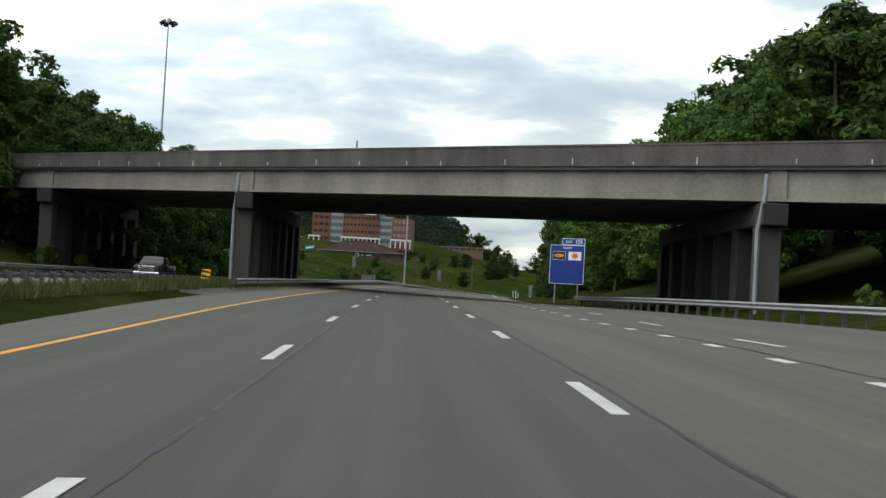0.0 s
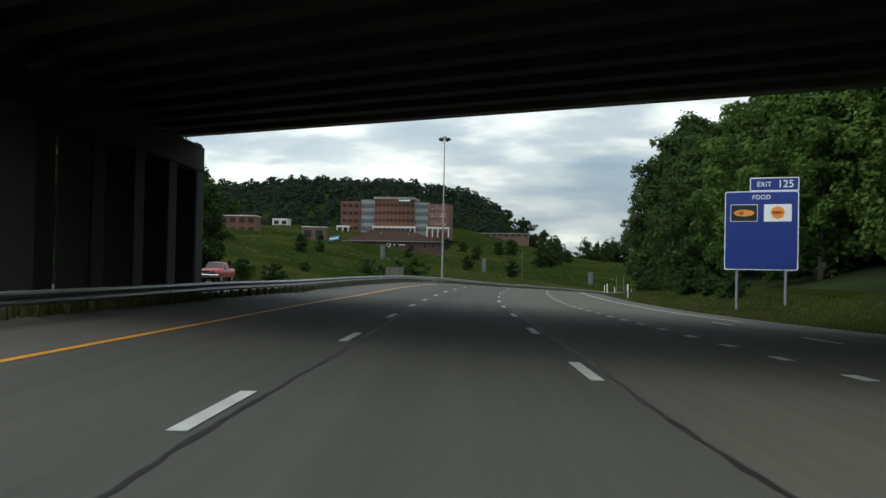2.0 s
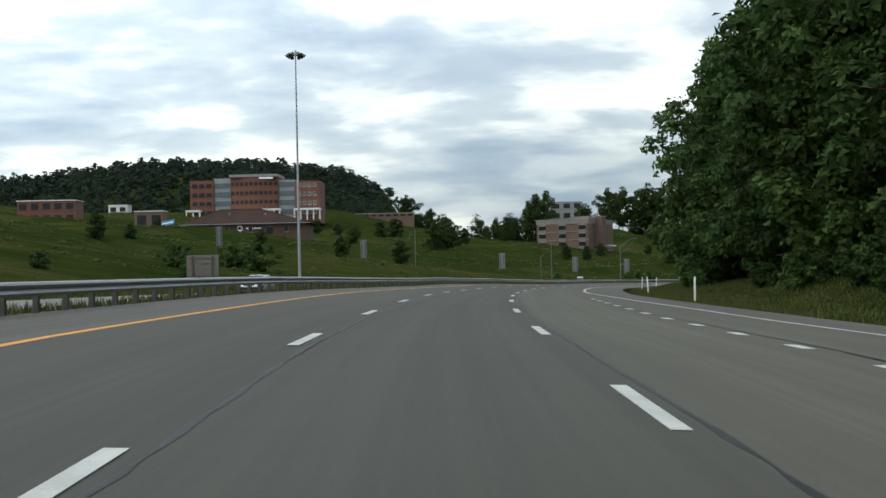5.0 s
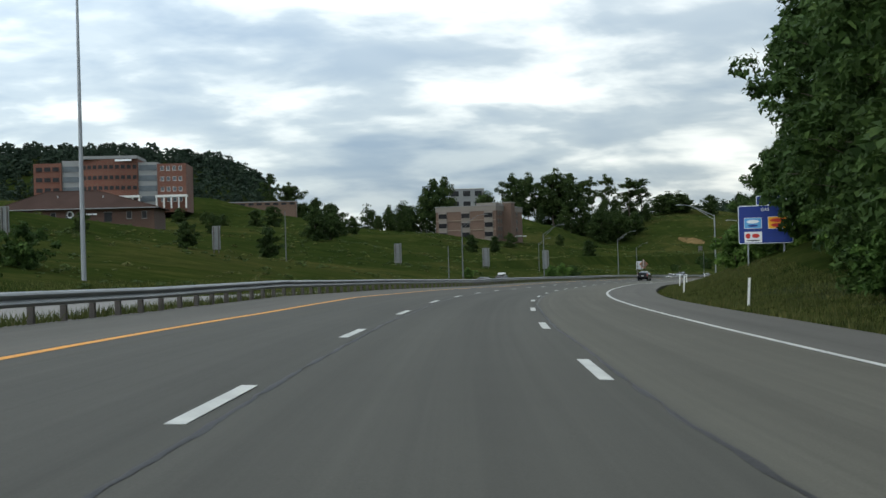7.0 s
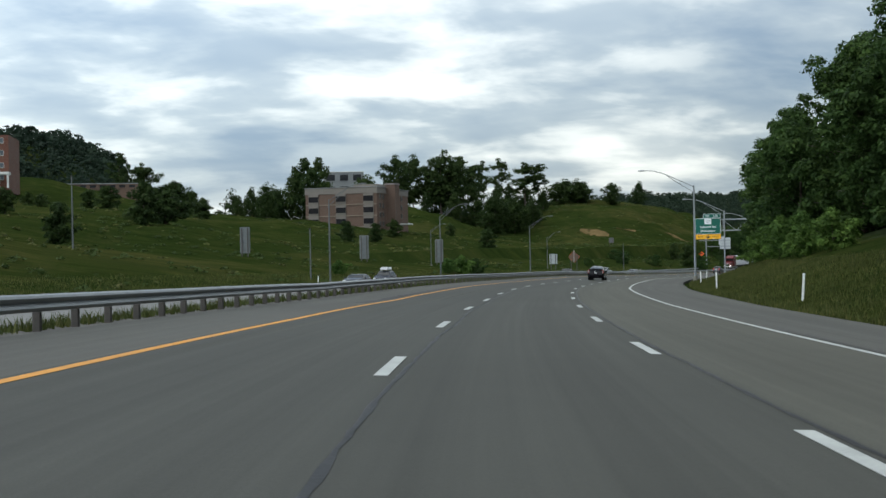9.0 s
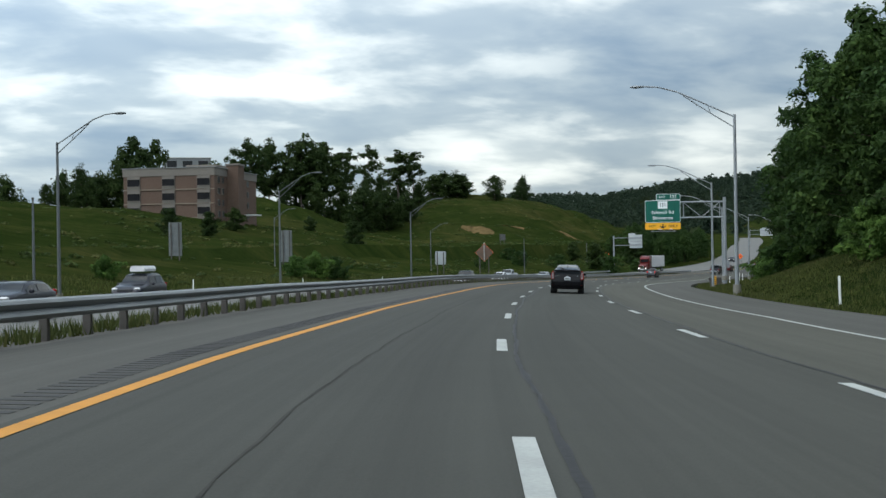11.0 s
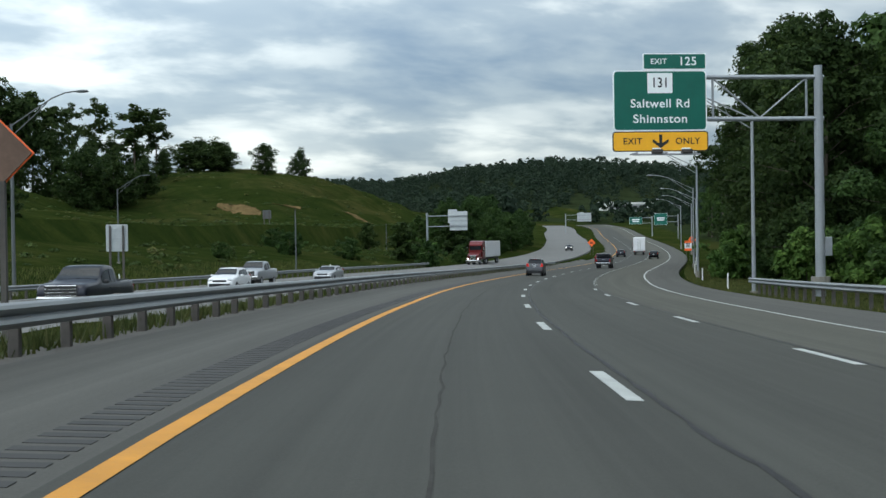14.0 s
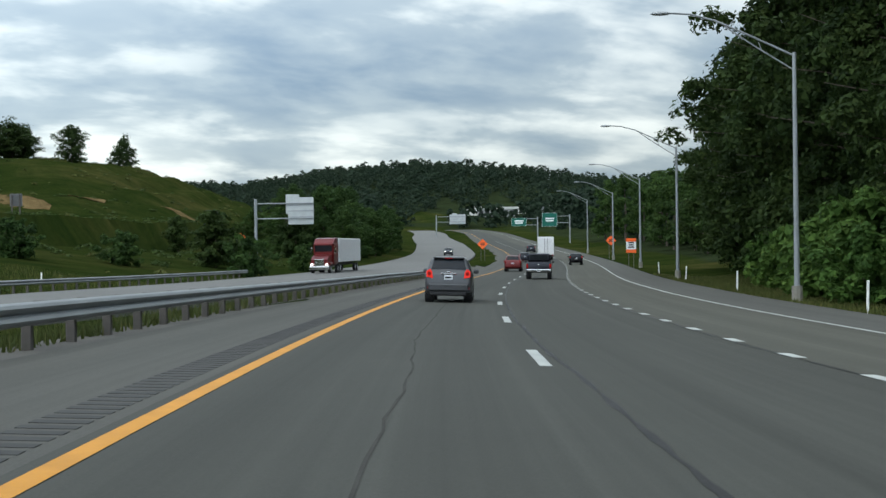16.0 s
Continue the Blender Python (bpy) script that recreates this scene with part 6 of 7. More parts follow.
def clinic():
    root = thing("clinic", "low brown brick building with a wide hipped shingle roof", "building", m=pose(-34.7, 541.4, 12.3, 0, 0, -7.0))
    block(root, 0, 37, 0, 17, -4, 3.2, M_BRICK3)
    mb = MB()
    mb.add([(-1.2, -1.2, 3.2), (38.2, -1.2, 3.2), (38.2, 18.2, 3.2), (-1.2, 18.2, 3.2), (9.5, 8.5, 7.9), (22, 8.5, 7.9), (-1.2, -1.2, 2.95), (38.2, -1.2, 2.95), (38.2, 18.2, 2.95), (-1.2, 18.2, 2.95)],
           [(0, 1, 5, 4), (1, 2, 5), (2, 3, 4, 5), (3, 0, 4), (6, 7, 1, 0), (7, 8, 2, 1), (8, 9, 3, 2), (9, 6, 0, 3), (9, 8, 7, 6)])
    roof = part("roof", mb, M_ROOF, root, "brown hipped shingle roof")
    part("ridge_cap", MB().tube([(9.5, 8.5, 7.92), (22, 8.5, 7.92)], 0.14, 6), M_ROOF, roof)
    for a, b in (((-1.2, -1.2, 3.2), (9.5, 8.5, 7.9)), ((38.2, -1.2, 3.2), (22, 8.5, 7.9))):
        part("hip_cap", MB().tube([a, b], 0.11, 6), M_ROOF, roof)
    part("gutter", MB().box(18.5, -1.26, 3.06, 39.4, 0.12, 0.24, 0.02), M_GREYW, roof, "pale eaves gutter")
    for x, y, h in ((13, 5, 1.1), (24, 4.5, 0.9)):
        part("vent_pipe", MB().tube([(x, y, 5.2), (x, y, 5.6 + h)], 0.16, 8), M_GREYW, roof)
    for k in range(10):
        if k not in (6, 7):
            window(root, 2.2 + k * 3.6, 0, 1.4, 1.1, 1.7, M_GLASSD, M_GREYW)
    door = part("door", MB().box(26.0, -0.04, 1.0, 1.9, 0.1, 2.2, 0.02), M_GLASSD, root, "dark glazed entrance door")
    part("door_frame", MB().box(26.0, -0.02, 2.2, 2.2, 0.12, 0.14), M_GREYW, door)
    for k in range(4):
        part("text_bar", MB().box(19.4 + k * 1.15, -0.03, 1.75, 0.95, 0.05, 0.36), M_SIGNW, root, "unreadable pale wall lettering")
    ring = MB().tube([(17.0 + 0.72 * math.cos(a * math.pi / 8), -0.05, 1.75 + 0.72 * math.sin(a * math.pi / 8)) for a in range(17)], 0.17, 6, False)
    part("roundel", ring, M_SIGNW, root, "round white ring on the wall")


clinic()


M_VOID = mottled("deep_dark_opening", (0.010, 0.010, 0.011), 0.6, big=0.3, small=1.5, vary=0.4, bump=0, spec=0.1)
M_BAND = mottled("tan_brick_band", (0.19, 0.155, 0.115), 0.9, big=0.3, small=6, vary=0.2)


def parking_block():
    root = thing("parking_building", "four-storey tan brick and grey concrete block with dark openings", "building", m=pose(92.2, 646.6, 6.9, 0, 0, -31.2) @ Matrix.Diagonal((0.93, 1.215, 0.9, 1)))
    block(root, 0, 23.2, 0, 26, -4, 12.6, M_BRICK2)
    block(root, -0.15, 23.35, -0.15, 26.1, 10.9, 12.9, M_CONCL, "parapet")
    part("coping", MB().box(11.6, 13.0, 12.98, 23.9, 26.6, 0.16, 0.03), M_GREYW, root)
    for x in (2.7, 11.6, 20.5):
        block(root, x - 1.65, x + 1.65, -0.22, 0.6, -4, 10.9, M_CONCL, "pilaster")
        for z in (2.1, 5.7, 9.3):
            o = part("opening", MB().box(x, -0.24, z, 3.1, 0.1, 1.75, 0.02), M_VOID, root, "dark garage opening")
            part("lintel", MB().box(x, -0.30, z + 0.92, 3.3, 0.08, 0.12), M_CONCL, o)
            part("sill", MB().box(x, -0.30, z - 0.92, 3.3, 0.12, 0.12), M_CONCL, o)
    for z in (0.3, 3.9, 7.5):
        part("band", MB().box(11.6, -0.1, z, 23.0, 0.24, 0.28), M_BAND, root, "pale tan brick band")
    # the side that faces along the road
    wing = part("stair_tower", MB().box(24.6, 9.0, 4.9, 3.2, 3.6, 18.0, 0.06), M_BRICK2, root, "brick stair tower")
    part("cap", MB().box(24.6, 9.0, 14.1, 3.6, 4.0, 0.5, 0.05), M_CONCL, wing)
    for y in (2.2, 4.6, 13.5, 16.5, 20.0):
        for k in range(4):
            w = part("window", MB().box(23.3, y, 1.2 + k * 2.9, 0.16, 1.2, 1.7, 0.02), M_CONCL, root)
            part("pane", MB().box(23.4, y, 1.2 + k * 2.9, 0.06, 0.95, 1.45), M_GLASSD, w)
    part("plant_room", MB().box(16, 12, 13.6, 8, 7, 1.6, 0.05), M_CONCL, root)
    part("entrance_canopy", MB().box(26.0, 15, 1.2, 4.5, 4.0, 0.4, 0.04), M_WHITEW, root)


parking_block()


def plain_building(name, label, m, w, d, h, wall_m, cols, rows, glass=M_GLASSD, roof=None):
    root = thing(name, label, "building", m=m)
    block(root, 0, w, 0, d, -6, h, wall_m)
    part("roof_edge", MB().box(w / 2, d / 2, h + 0.15, w + 0.5, d + 0.5, 0.35, 0.04), roof or M_WHITEW, root)
    for i in range(cols):
        for k in range(rows):
            window(root, (i + 0.5) * w / cols, 0, (k + 0.55) * h / rows, w / cols * 0.62, h / rows * 0.5, glass, wall_m)


plain_building("office_block", "white and dark glass office block behind the trees", pose(131, 815, 24, 0, 0, -8), 17, 14, 10.2, M_GREYW, 3, 2, M_GLASSD)
plain_building("brick_building", "low red brick building on the meadow's crest", pose(-103, 625, 19.5, 0, 0, -3), 21, 12, 8.6, M_BRICK, 5, 2)
plain_building("shed", "tan brick utility shed on the slope", pose(-60, 616, 16.6, 0, 0, -6), 10.5, 6, 6.6, M_BRICK2, 2, 1)
plain_building("white_box_building", "small white flat-roofed building on the hill", pose(-93, 761, 29, 0, 0, -6), 9, 8, 4.2, M_WHITEW, 2, 1)
plain_building("low_building", "long pale low building on the hill's brow", pose(22, 806, 27.0, 0, 0, -6), 34, 10, 2.0, M_BROWNB, 9, 1, M_GLASSD, M_GREYW)
for x, y, w, h, mt in ((736, 1183, 30, 6, M_WHITEW), (700, 1150, 26, 6, M_GREYW), (772, 1160, 34, 6, M_GREYW), (812, 1120, 28, 5, M_WHITEW)):
    plain_building("store_building", "pale low store building in the far valley", pose(x, y, ground_z(x, y), 0, 0, -40), w, 18, h, mt, 6, 1)
plain_building("billboard_building", "white twin-panel billboard by the far valley road", pose(722, 1188, 17, 0, 0, -40), 12, 0.6, 5.5, M_WHITEW, 2, 1, M_SIGNW)

root = thing("banner", "blue and white slanted banner sign below the clinic", "sign", m=pose(-39.0, 536.5, ground_z(-39.0, 536.5) + 0.2, 0, 0, -7) @ Matrix.Diagonal((0.66, 0.66, 0.66, 1)))
part("panel", MB().prism([(-2.6, 1.2), (3.2, 2.2), (3.4, 4.6), (-2.4, 3.4)], 0, 0.12), mottled("banner_blue", (0.07, 0.22, 0.42), 0.6), root)
part("stripe", MB().prism([(-2.2, 2.0), (3.0, 3.0), (3.0, 3.5), (-2.2, 2.5)], -0.02, -0.01), M_SIGNW, root)
for x in (-2.0, 2.8):
    part("post", MB().box(x, 0.15, 1.0, 0.15, 0.15, 4.0), M_POST, root)

# worn clay banks on the hill across the road
def clay_scar(name, x, y, w, h, seed):
    """A ragged bare scar that lies on the slope."""
    mb, rows = MB(), []
    for i in range(13):
        row = []
        for k in range(7):
            u = (i / 12 - 0.5) * w
            v = (k / 6 - 0.5) * h * (0.3 + 0.7 * math.sin(math.pi * (i + 0.5) / 13)) + 1.5 * noise.noise(Vector((i * 0.9, k * 0.3, seed)))
            px, py = x + 0.82 * u + 0.57 * v, y - 0.57 * u + 0.82 * v
            row.append((px, py, ground_z(px, py) + 0.12 + 0.12 * noise.noise(Vector((px, py, seed)))))
        rows.append(row)
    mb.grid(rows)
    tagged(new(name, mb.mesh(name, M_EARTH)), "bare orange clay scar on the grassy hillside", "earth bank", kind="structure")


clay_scar("clay_scar", 234, 764, 12, 5, 3.0)
clay_scar("clay_scar", 249, 767.5, 10, 5, 7.0)
clay_scar("clay_scar", 275, 768.6, 12, 4, 11.0)


# ---- vehicles ----
def paint(name, c, rough=0.28, metal=0.3, spec=0.3, coat=0.12):
    m = Mat(name, rough, metal, spec)
    m.b.inputs["Coat Weight"].default_value = coat
    m.b.inputs["Coat Roughness"].default_value = 0.08
    dirt = m.noise(2.5, 6, 0.65)
    m.colour(m.ramp(dirt, (0.3, shade(c, 0.85)), (0.75, shade(c, 1.12))))
    m.rough(dirt, rough - 0.08, rough + 0.15)
    return m.m


P_GREY = paint("grey_car_paint", (0.058, 0.060, 0.064))
P_BLACK = paint("black_car_paint", (0.005, 0.005, 0.006), 0.14, 0.0, 0.16, 0.04)
P_DARK = paint("dark_blue_black_car_paint", (0.014, 0.015, 0.022))
P_RED = paint("red_car_paint", (0.36, 0.025, 0.018))
P_MAROON = paint("maroon_car_paint", (0.11, 0.012, 0.012))
P_WHITE = paint("white_car_paint", (0.62, 0.62, 0.62), 0.3, 0.0)
P_SILVER = paint("silver_car_paint", (0.34, 0.35, 0.36), 0.3, 0.5)
M_CARGLASS = mottled("car_window_glass", (0.012, 0.014, 0.016), 0.1, 0, big=2, small=6, vary=0.3, bump=0, spec=0.22)
M_TYRE = mottled("tyre_rubber", (0.016, 0.016, 0.016), 0.85, big=4, small=20)
M_RIM = mottled("alloy_rim", (0.42, 0.42, 0.43), 0.35, 0.8, big=6, small=20, vary=0.12)
M_TRIM = mottled("black_plastic_trim", (0.014, 0.014, 0.015), 0.6, big=4, small=30)
M_CHROME = mottled("chrome", (0.62, 0.62, 0.63), 0.15, 1.0, big=5, vary=0.05, bump=0)
M_TAIL = mottled("red_tail_lens", (0.24, 0.008, 0.008), 0.15, 0, big=8, vary=0.15, bump=0, spec=0.3)
M_CLEAR = mottled("clear_lamp_lens", (0.62, 0.62, 0.62), 0.12, 0.1, big=8, vary=0.1, bump=0, spec=0.8)
M_CLEARD = mottled("smoked_clear_lens", (0.33, 0.30, 0.29), 0.15, 0.1, big=8, vary=0.15, bump=0, spec=0.5)
M_PLATE = mottled("licence_plate", (0.52, 0.54, 0.56), 0.5, big=6, vary=0.06, bump=0)
M_HEAD = Mat("lit_headlamp", 0.2)
M_HEAD.b.inputs["Emission Color"].default_value = (1, 0.95, 0.85, 1)
M_HEAD.b.inputs["Emission Strength"].default_value = 1.6
M_HEAD = M_HEAD.m
M_TAILON = Mat("lit_tail_lamp", 0.2)
M_TAILON.colour((0.5, 0.02, 0.015))
M_TAILON.b.inputs["Emission Color"].default_value = (1, 0.05, 0.03, 1)
M_TAILON.b.inputs["Emission Strength"].default_value = 0.28
M_TAILON = M_TAILON.m


def section(st):
    """The right half of a cross-section, from the sill to the roof's middle."""
    y, hw, zb, belt, hwr, top = st
    return [(0.0, zb), (hw * 0.8, zb), (hw * 0.955, zb + 0.05), (hw * 0.99, zb + 0.16), (hw, zb + (belt - zb) * 0.55), (hw * 0.985, belt - 0.04), (hw * 0.965, belt),
            (hwr + (hw * 0.965 - hwr) * 0.15, belt + (top - belt) * 0.78), (hwr * 0.96, top - 0.025 * min(1, (top - belt) * 4)), (hwr * 0.8, top), (0.0, top + 0.02)]


def refine(stations, n=3):
    """More stations along the car, on smooth curves through those given."""
    a = np.array(stations)
    ys = []
    for p, q in zip(a[:-1, 0], a[1:, 0]):
        ys += [p + (q - p) * k / n for k in range(n)]
    ys.append(a[-1, 0])
    out = []
    for y in ys:
        i = int(np.clip(np.searchsorted(a[:, 0], y) - 1, 0, len(a) - 2))
        t = (y - a[i, 0]) / (a[i + 1, 0] - a[i, 0])
        p0, p1, p2, p3 = a[max(i - 1, 0)], a[i], a[i + 1], a[min(i + 2, len(a) - 1)]
        m1, m2 = (p2 - p0) / max(p2[0] - p0[0], 1e-6) * (p2[0] - p1[0]), (p3 - p1) / max(p3[0] - p1[0], 1e-6) * (p2[0] - p1[0])
        m1, m2 = m1 * 0.6, m2 * 0.6
        v = p1 * (2 * t ** 3 - 3 * t ** 2 + 1) + m1 * (t ** 3 - 2 * t ** 2 + t) + p2 * (-2 * t ** 3 + 3 * t ** 2) + m2 * (t ** 3 - t ** 2)
        v[0] = y
        out.append(v)
    return np.array(out)


class Shell:
    """A car's outer skin, from which windows and lamps are cut to measure."""

    def __init__(self, stations):
        self.st = refine(stations)

    def at(self, y):
        return [np.interp(y, self.st[:, 0], self.st[:, k]) for k in range(6)]

    def body(self):
        mb = MB()
        mb.smooth = True
        rows = []
        for st in self.st:
            half = section(st)
            rows.append([(x, st[0], z) for x, z in half] + [(-x, st[0], z) for x, z in half[-2:0:-1]])
        n = len(rows[0])
        v = [p for r in rows for p in r]
        f = [(i * n + k, i * n + (k + 1) % n, (i + 1) * n + (k + 1) % n, (i + 1) * n + k) for i in range(len(rows) - 1) for k in range(n)]
        f += [tuple(range(n))[::-1], tuple((len(rows) - 1) * n + k for k in range(n))]
        return mb.add(v, [q[::-1] for q in f])

    def side(self, y, f, out=0.008):
        """A place on the right flank at height f of the window zone."""
        _, hw, zb, belt, hwr, top = self.at(y)
        x = hw * 0.965 + (hwr - hw * 0.965) * f * 0.95
        return Vector((x + out, y, belt + (top - belt) * f))

    def side_window(self, ys, lo=0.08, hi=0.80, m=1):
        rows = []
        for y in ys:
            rows.append([self.side(y, f) for f in (lo, (lo + hi) / 2, hi)])
        for r in rows:
            for p in r:
                p.x *= m
        mb = MB().grid(rows)
        mb.smooth = True
        return mb

    def top_panel(self, y0, y1, w0, w1, out=0.012, n=5):
        """A pane over the roof line between two places along the car."""
        rows = []
        for i in range(n + 1):
            y = y0 + (y1 - y0) * i / n
            _, hw, zb, belt, hwr, top = self.at(y)
            w = w0 + (w1 - w0) * i / n
            sl = (self.at(y + 0.05)[5] - self.at(y - 0.05)[5]) / 0.1
            nv = Vector((0, -sl, 1)).normalized() * out
            rows.append([Vector((hwr * w * k / 3, y, top + 0.02 * (1 - abs(k) / 3))) + nv for k in range(-3, 4)])
        mb = MB().grid(rows)
        mb.smooth = True
        return mb


def wheel(root, x, y, r, w, spokes=5):
    s = 1 if x > 0 else -1
    mb = MB()
    mb.smooth = True
    prof = [(r * 0.62, -w / 2), (r * 0.92, -w / 2), (r, -w * 0.34), (r, w * 0.34), (r * 0.92, w / 2), (r * 0.62, w / 2)]
    n = 20
    v = [(q, rr * math.cos(2 * math.pi * k / n), rr * math.sin(2 * math.pi * k / n)) for rr, q in prof for k in range(n)]
    f = [(i * n + k, i * n + (k + 1) % n, (i + 1) * n + (k + 1) % n, (i + 1) * n + k) for i in range(5) for k in range(n)]
    m = pose(x - s * w * 0.45, y, r)
    mb.add([m @ Vector(p) for p in v], f)
    wh = part("wheel", mb, M_TYRE, root, "black rubber tyre")
    rim = MB()
    rim.tube([m @ Vector((s * w * 0.2, 0, 0)), m @ Vector((s * w * 0.30, 0, 0))], r * 0.62, 16)
    part("rim", rim, M_STEELDK, wh)
    sp = MB()
    for k in range(spokes):
        a = 2 * math.pi * k / spokes
        d = Vector((0, math.cos(a), math.sin(a)))
        sp.tube([m @ (Vector((s * w * 0.40, 0, 0)) + d * 0.03), m @ (Vector((s * w * 0.36, 0, 0)) + d * r * 0.6)], [r * 0.12, r * 0.09], 6)
    sp.tube([m @ (Vector((s * w * 0.36, 0, 0)) + Vector((0, math.cos(a), math.sin(a))) * r * 0.6) for a in [2 * math.pi * k / 16 for k in range(17)]], r * 0.045, 5, False)
    part("spokes", sp, M_RIM, wh, "silver alloy spokes")


def arch(root, x, y, r):
    """The dark gap round a wheel."""
    s = 1 if x > 0 else -1
    part("wheel_arch", MB().tube([(x - s * 0.30, y, r), (x + s * 0.004, y, r)], r * 1.13, 20), M_TRIM, root)


def plate(root, y, z, facing=-1, w=0.305):
    p = part("licence_plate", MB().box(0, y, z, w, 0.015, 0.155, 0.006), M_PLATE, root, "pale licence plate with unreadable marks")
    part("text_bar", MB().box(0, y + facing * 0.009, z - 0.005, w * 0.75, 0.004, 0.055), M_TRIM, p)


def mirrors(root, y, x, z, material):
    for s in (-1, 1):
        part("mirror", MB().box(s * (x + 0.1), y, z, 0.2, 0.12, 0.15, 0.04), material, root)


def handles(root, shell, ys, z, material):
    for s in (-1, 1):
        for y in ys:
            hw = shell.at(y)[1]
            part("door_handle", MB().box(s * (hw * 0.995 + 0.01), y, z, 0.03, 0.16, 0.03, 0.01), material, root)


def hatchback(m):
    """The grey five-door hatchback."""
    root = thing("hatchback", "dark grey compact hatchback with lit red tail lamps", "car", m=m)
    sh = Shell([(0.0, 0.72, 0.40, 0.62, 0.60, 0.66), (0.06, 0.82, 0.32, 0.86, 0.70, 0.92), (0.16, 0.85, 0.27, 0.97, 0.72, 1.03), (0.42, 0.865, 0.24, 1.0, 0.63, 1.42), (0.62, 0.867, 0.22, 1.0, 0.62, 1.49), (1.4, 0.868, 0.20, 0.98, 0.64, 1.52),
                (2.1, 0.868, 0.20, 0.96, 0.63, 1.49), (2.75, 0.867, 0.20, 0.95, 0.68, 1.14), (3.05, 0.86, 0.20, 0.93, 0.76, 1.0), (3.6, 0.84, 0.22, 0.82, 0.70, 0.89), (3.94, 0.76, 0.27, 0.62, 0.62, 0.70), (4.04, 0.60, 0.34, 0.54, 0.5, 0.58)])
    part("body", sh.body(), P_GREY, root)
    part("rear_window", sh.top_panel(0.20, 0.46, 0.90, 0.86), M_CARGLASS, root, "dark rear window")
    part("windscreen", sh.top_panel(2.12, 2.82, 0.93, 0.95), M_CARGLASS, root)
    for s in (-1, 1):
        part("rear_side_window", sh.side_window([0.62, 0.85, 1.2, 1.52], m=s), M_CARGLASS, root)
        part("front_side_window", sh.side_window([1.60, 1.9, 2.2, 2.5], 0.08, 0.72, m=s), M_CARGLASS, root)
        lamp = part("tail_lamp", MB().prism([(s * 0.56, 0.80), (s * 0.79, 0.84), (s * 0.80, 1.03), (s * 0.66, 1.11), (s * 0.60, 1.02)], 0.0, 0.22), M_TAILON, root, "lit red tail lamp")
        part("lens", MB().tube([(s * 0.69, -0.012, 0.95), (s * 0.69, 0.01, 0.95)], 0.065, 12), M_TAIL, lamp)
        part("headlamp", MB().box(s * 0.62, 3.86, 0.74, 0.26, 0.2, 0.16, 0.05), M_CLEAR, root)
        part("reflector", MB().box(s * 0.68, 0.03, 0.48, 0.16, 0.02, 0.05), M_TAIL, root)
    part("spoiler", MB().box(0, 0.44, 1.475, 1.15, 0.22, 0.05, 0.02), P_GREY, root)
    part("brake_light", MB().box(0, 0.325, 1.465, 0.3, 0.02, 0.03), M_TAIL, root)
    part("bumper", MB().box(0, 0.04, 0.50, 1.5, 0.16, 0.30, 0.07), P_GREY, root)
    part("valance", MB().box(0, 0.08, 0.30, 1.36, 0.16, 0.16, 0.04), M_TRIM, root, "black plastic lower bumper")
    part("hatch_handle", MB().box(0, 0.035, 0.955, 0.55, 0.03, 0.035, 0.01), M_CHROME, root)
    part("badge", MB().box(0, 0.05, 1.0, 0.14, 0.02, 0.05, 0.01), M_CHROME, root)
    part("wiper", MB().tube([(0.02, 0.18, 1.06), (0.3, 0.22, 1.10)], 0.012, 5), M_TRIM, root)
    plate(root, 0.022, 0.83)
    mirrors(root, 2.42, 0.86, 1.02, P_GREY)
    handles(root, sh, (0.95, 1.95), 0.90, P_GREY)
    for x in (-0.85, 0.85):
        for y in (0.70, 3.23):
            arch(root, x, y, 0.315)
            wheel(root, x * 1.01, y, 0.315, 0.2)
    part("exhaust", MB().tube([(0.45, 0.02, 0.25), (0.45, 0.3, 0.25)], 0.03, 8), M_STEELDK, root)
    part("antenna", MB().tube([(0, 0.75, 1.52), (0, 0.62, 1.68)], 0.008, 5), M_TRIM, root)
    return root


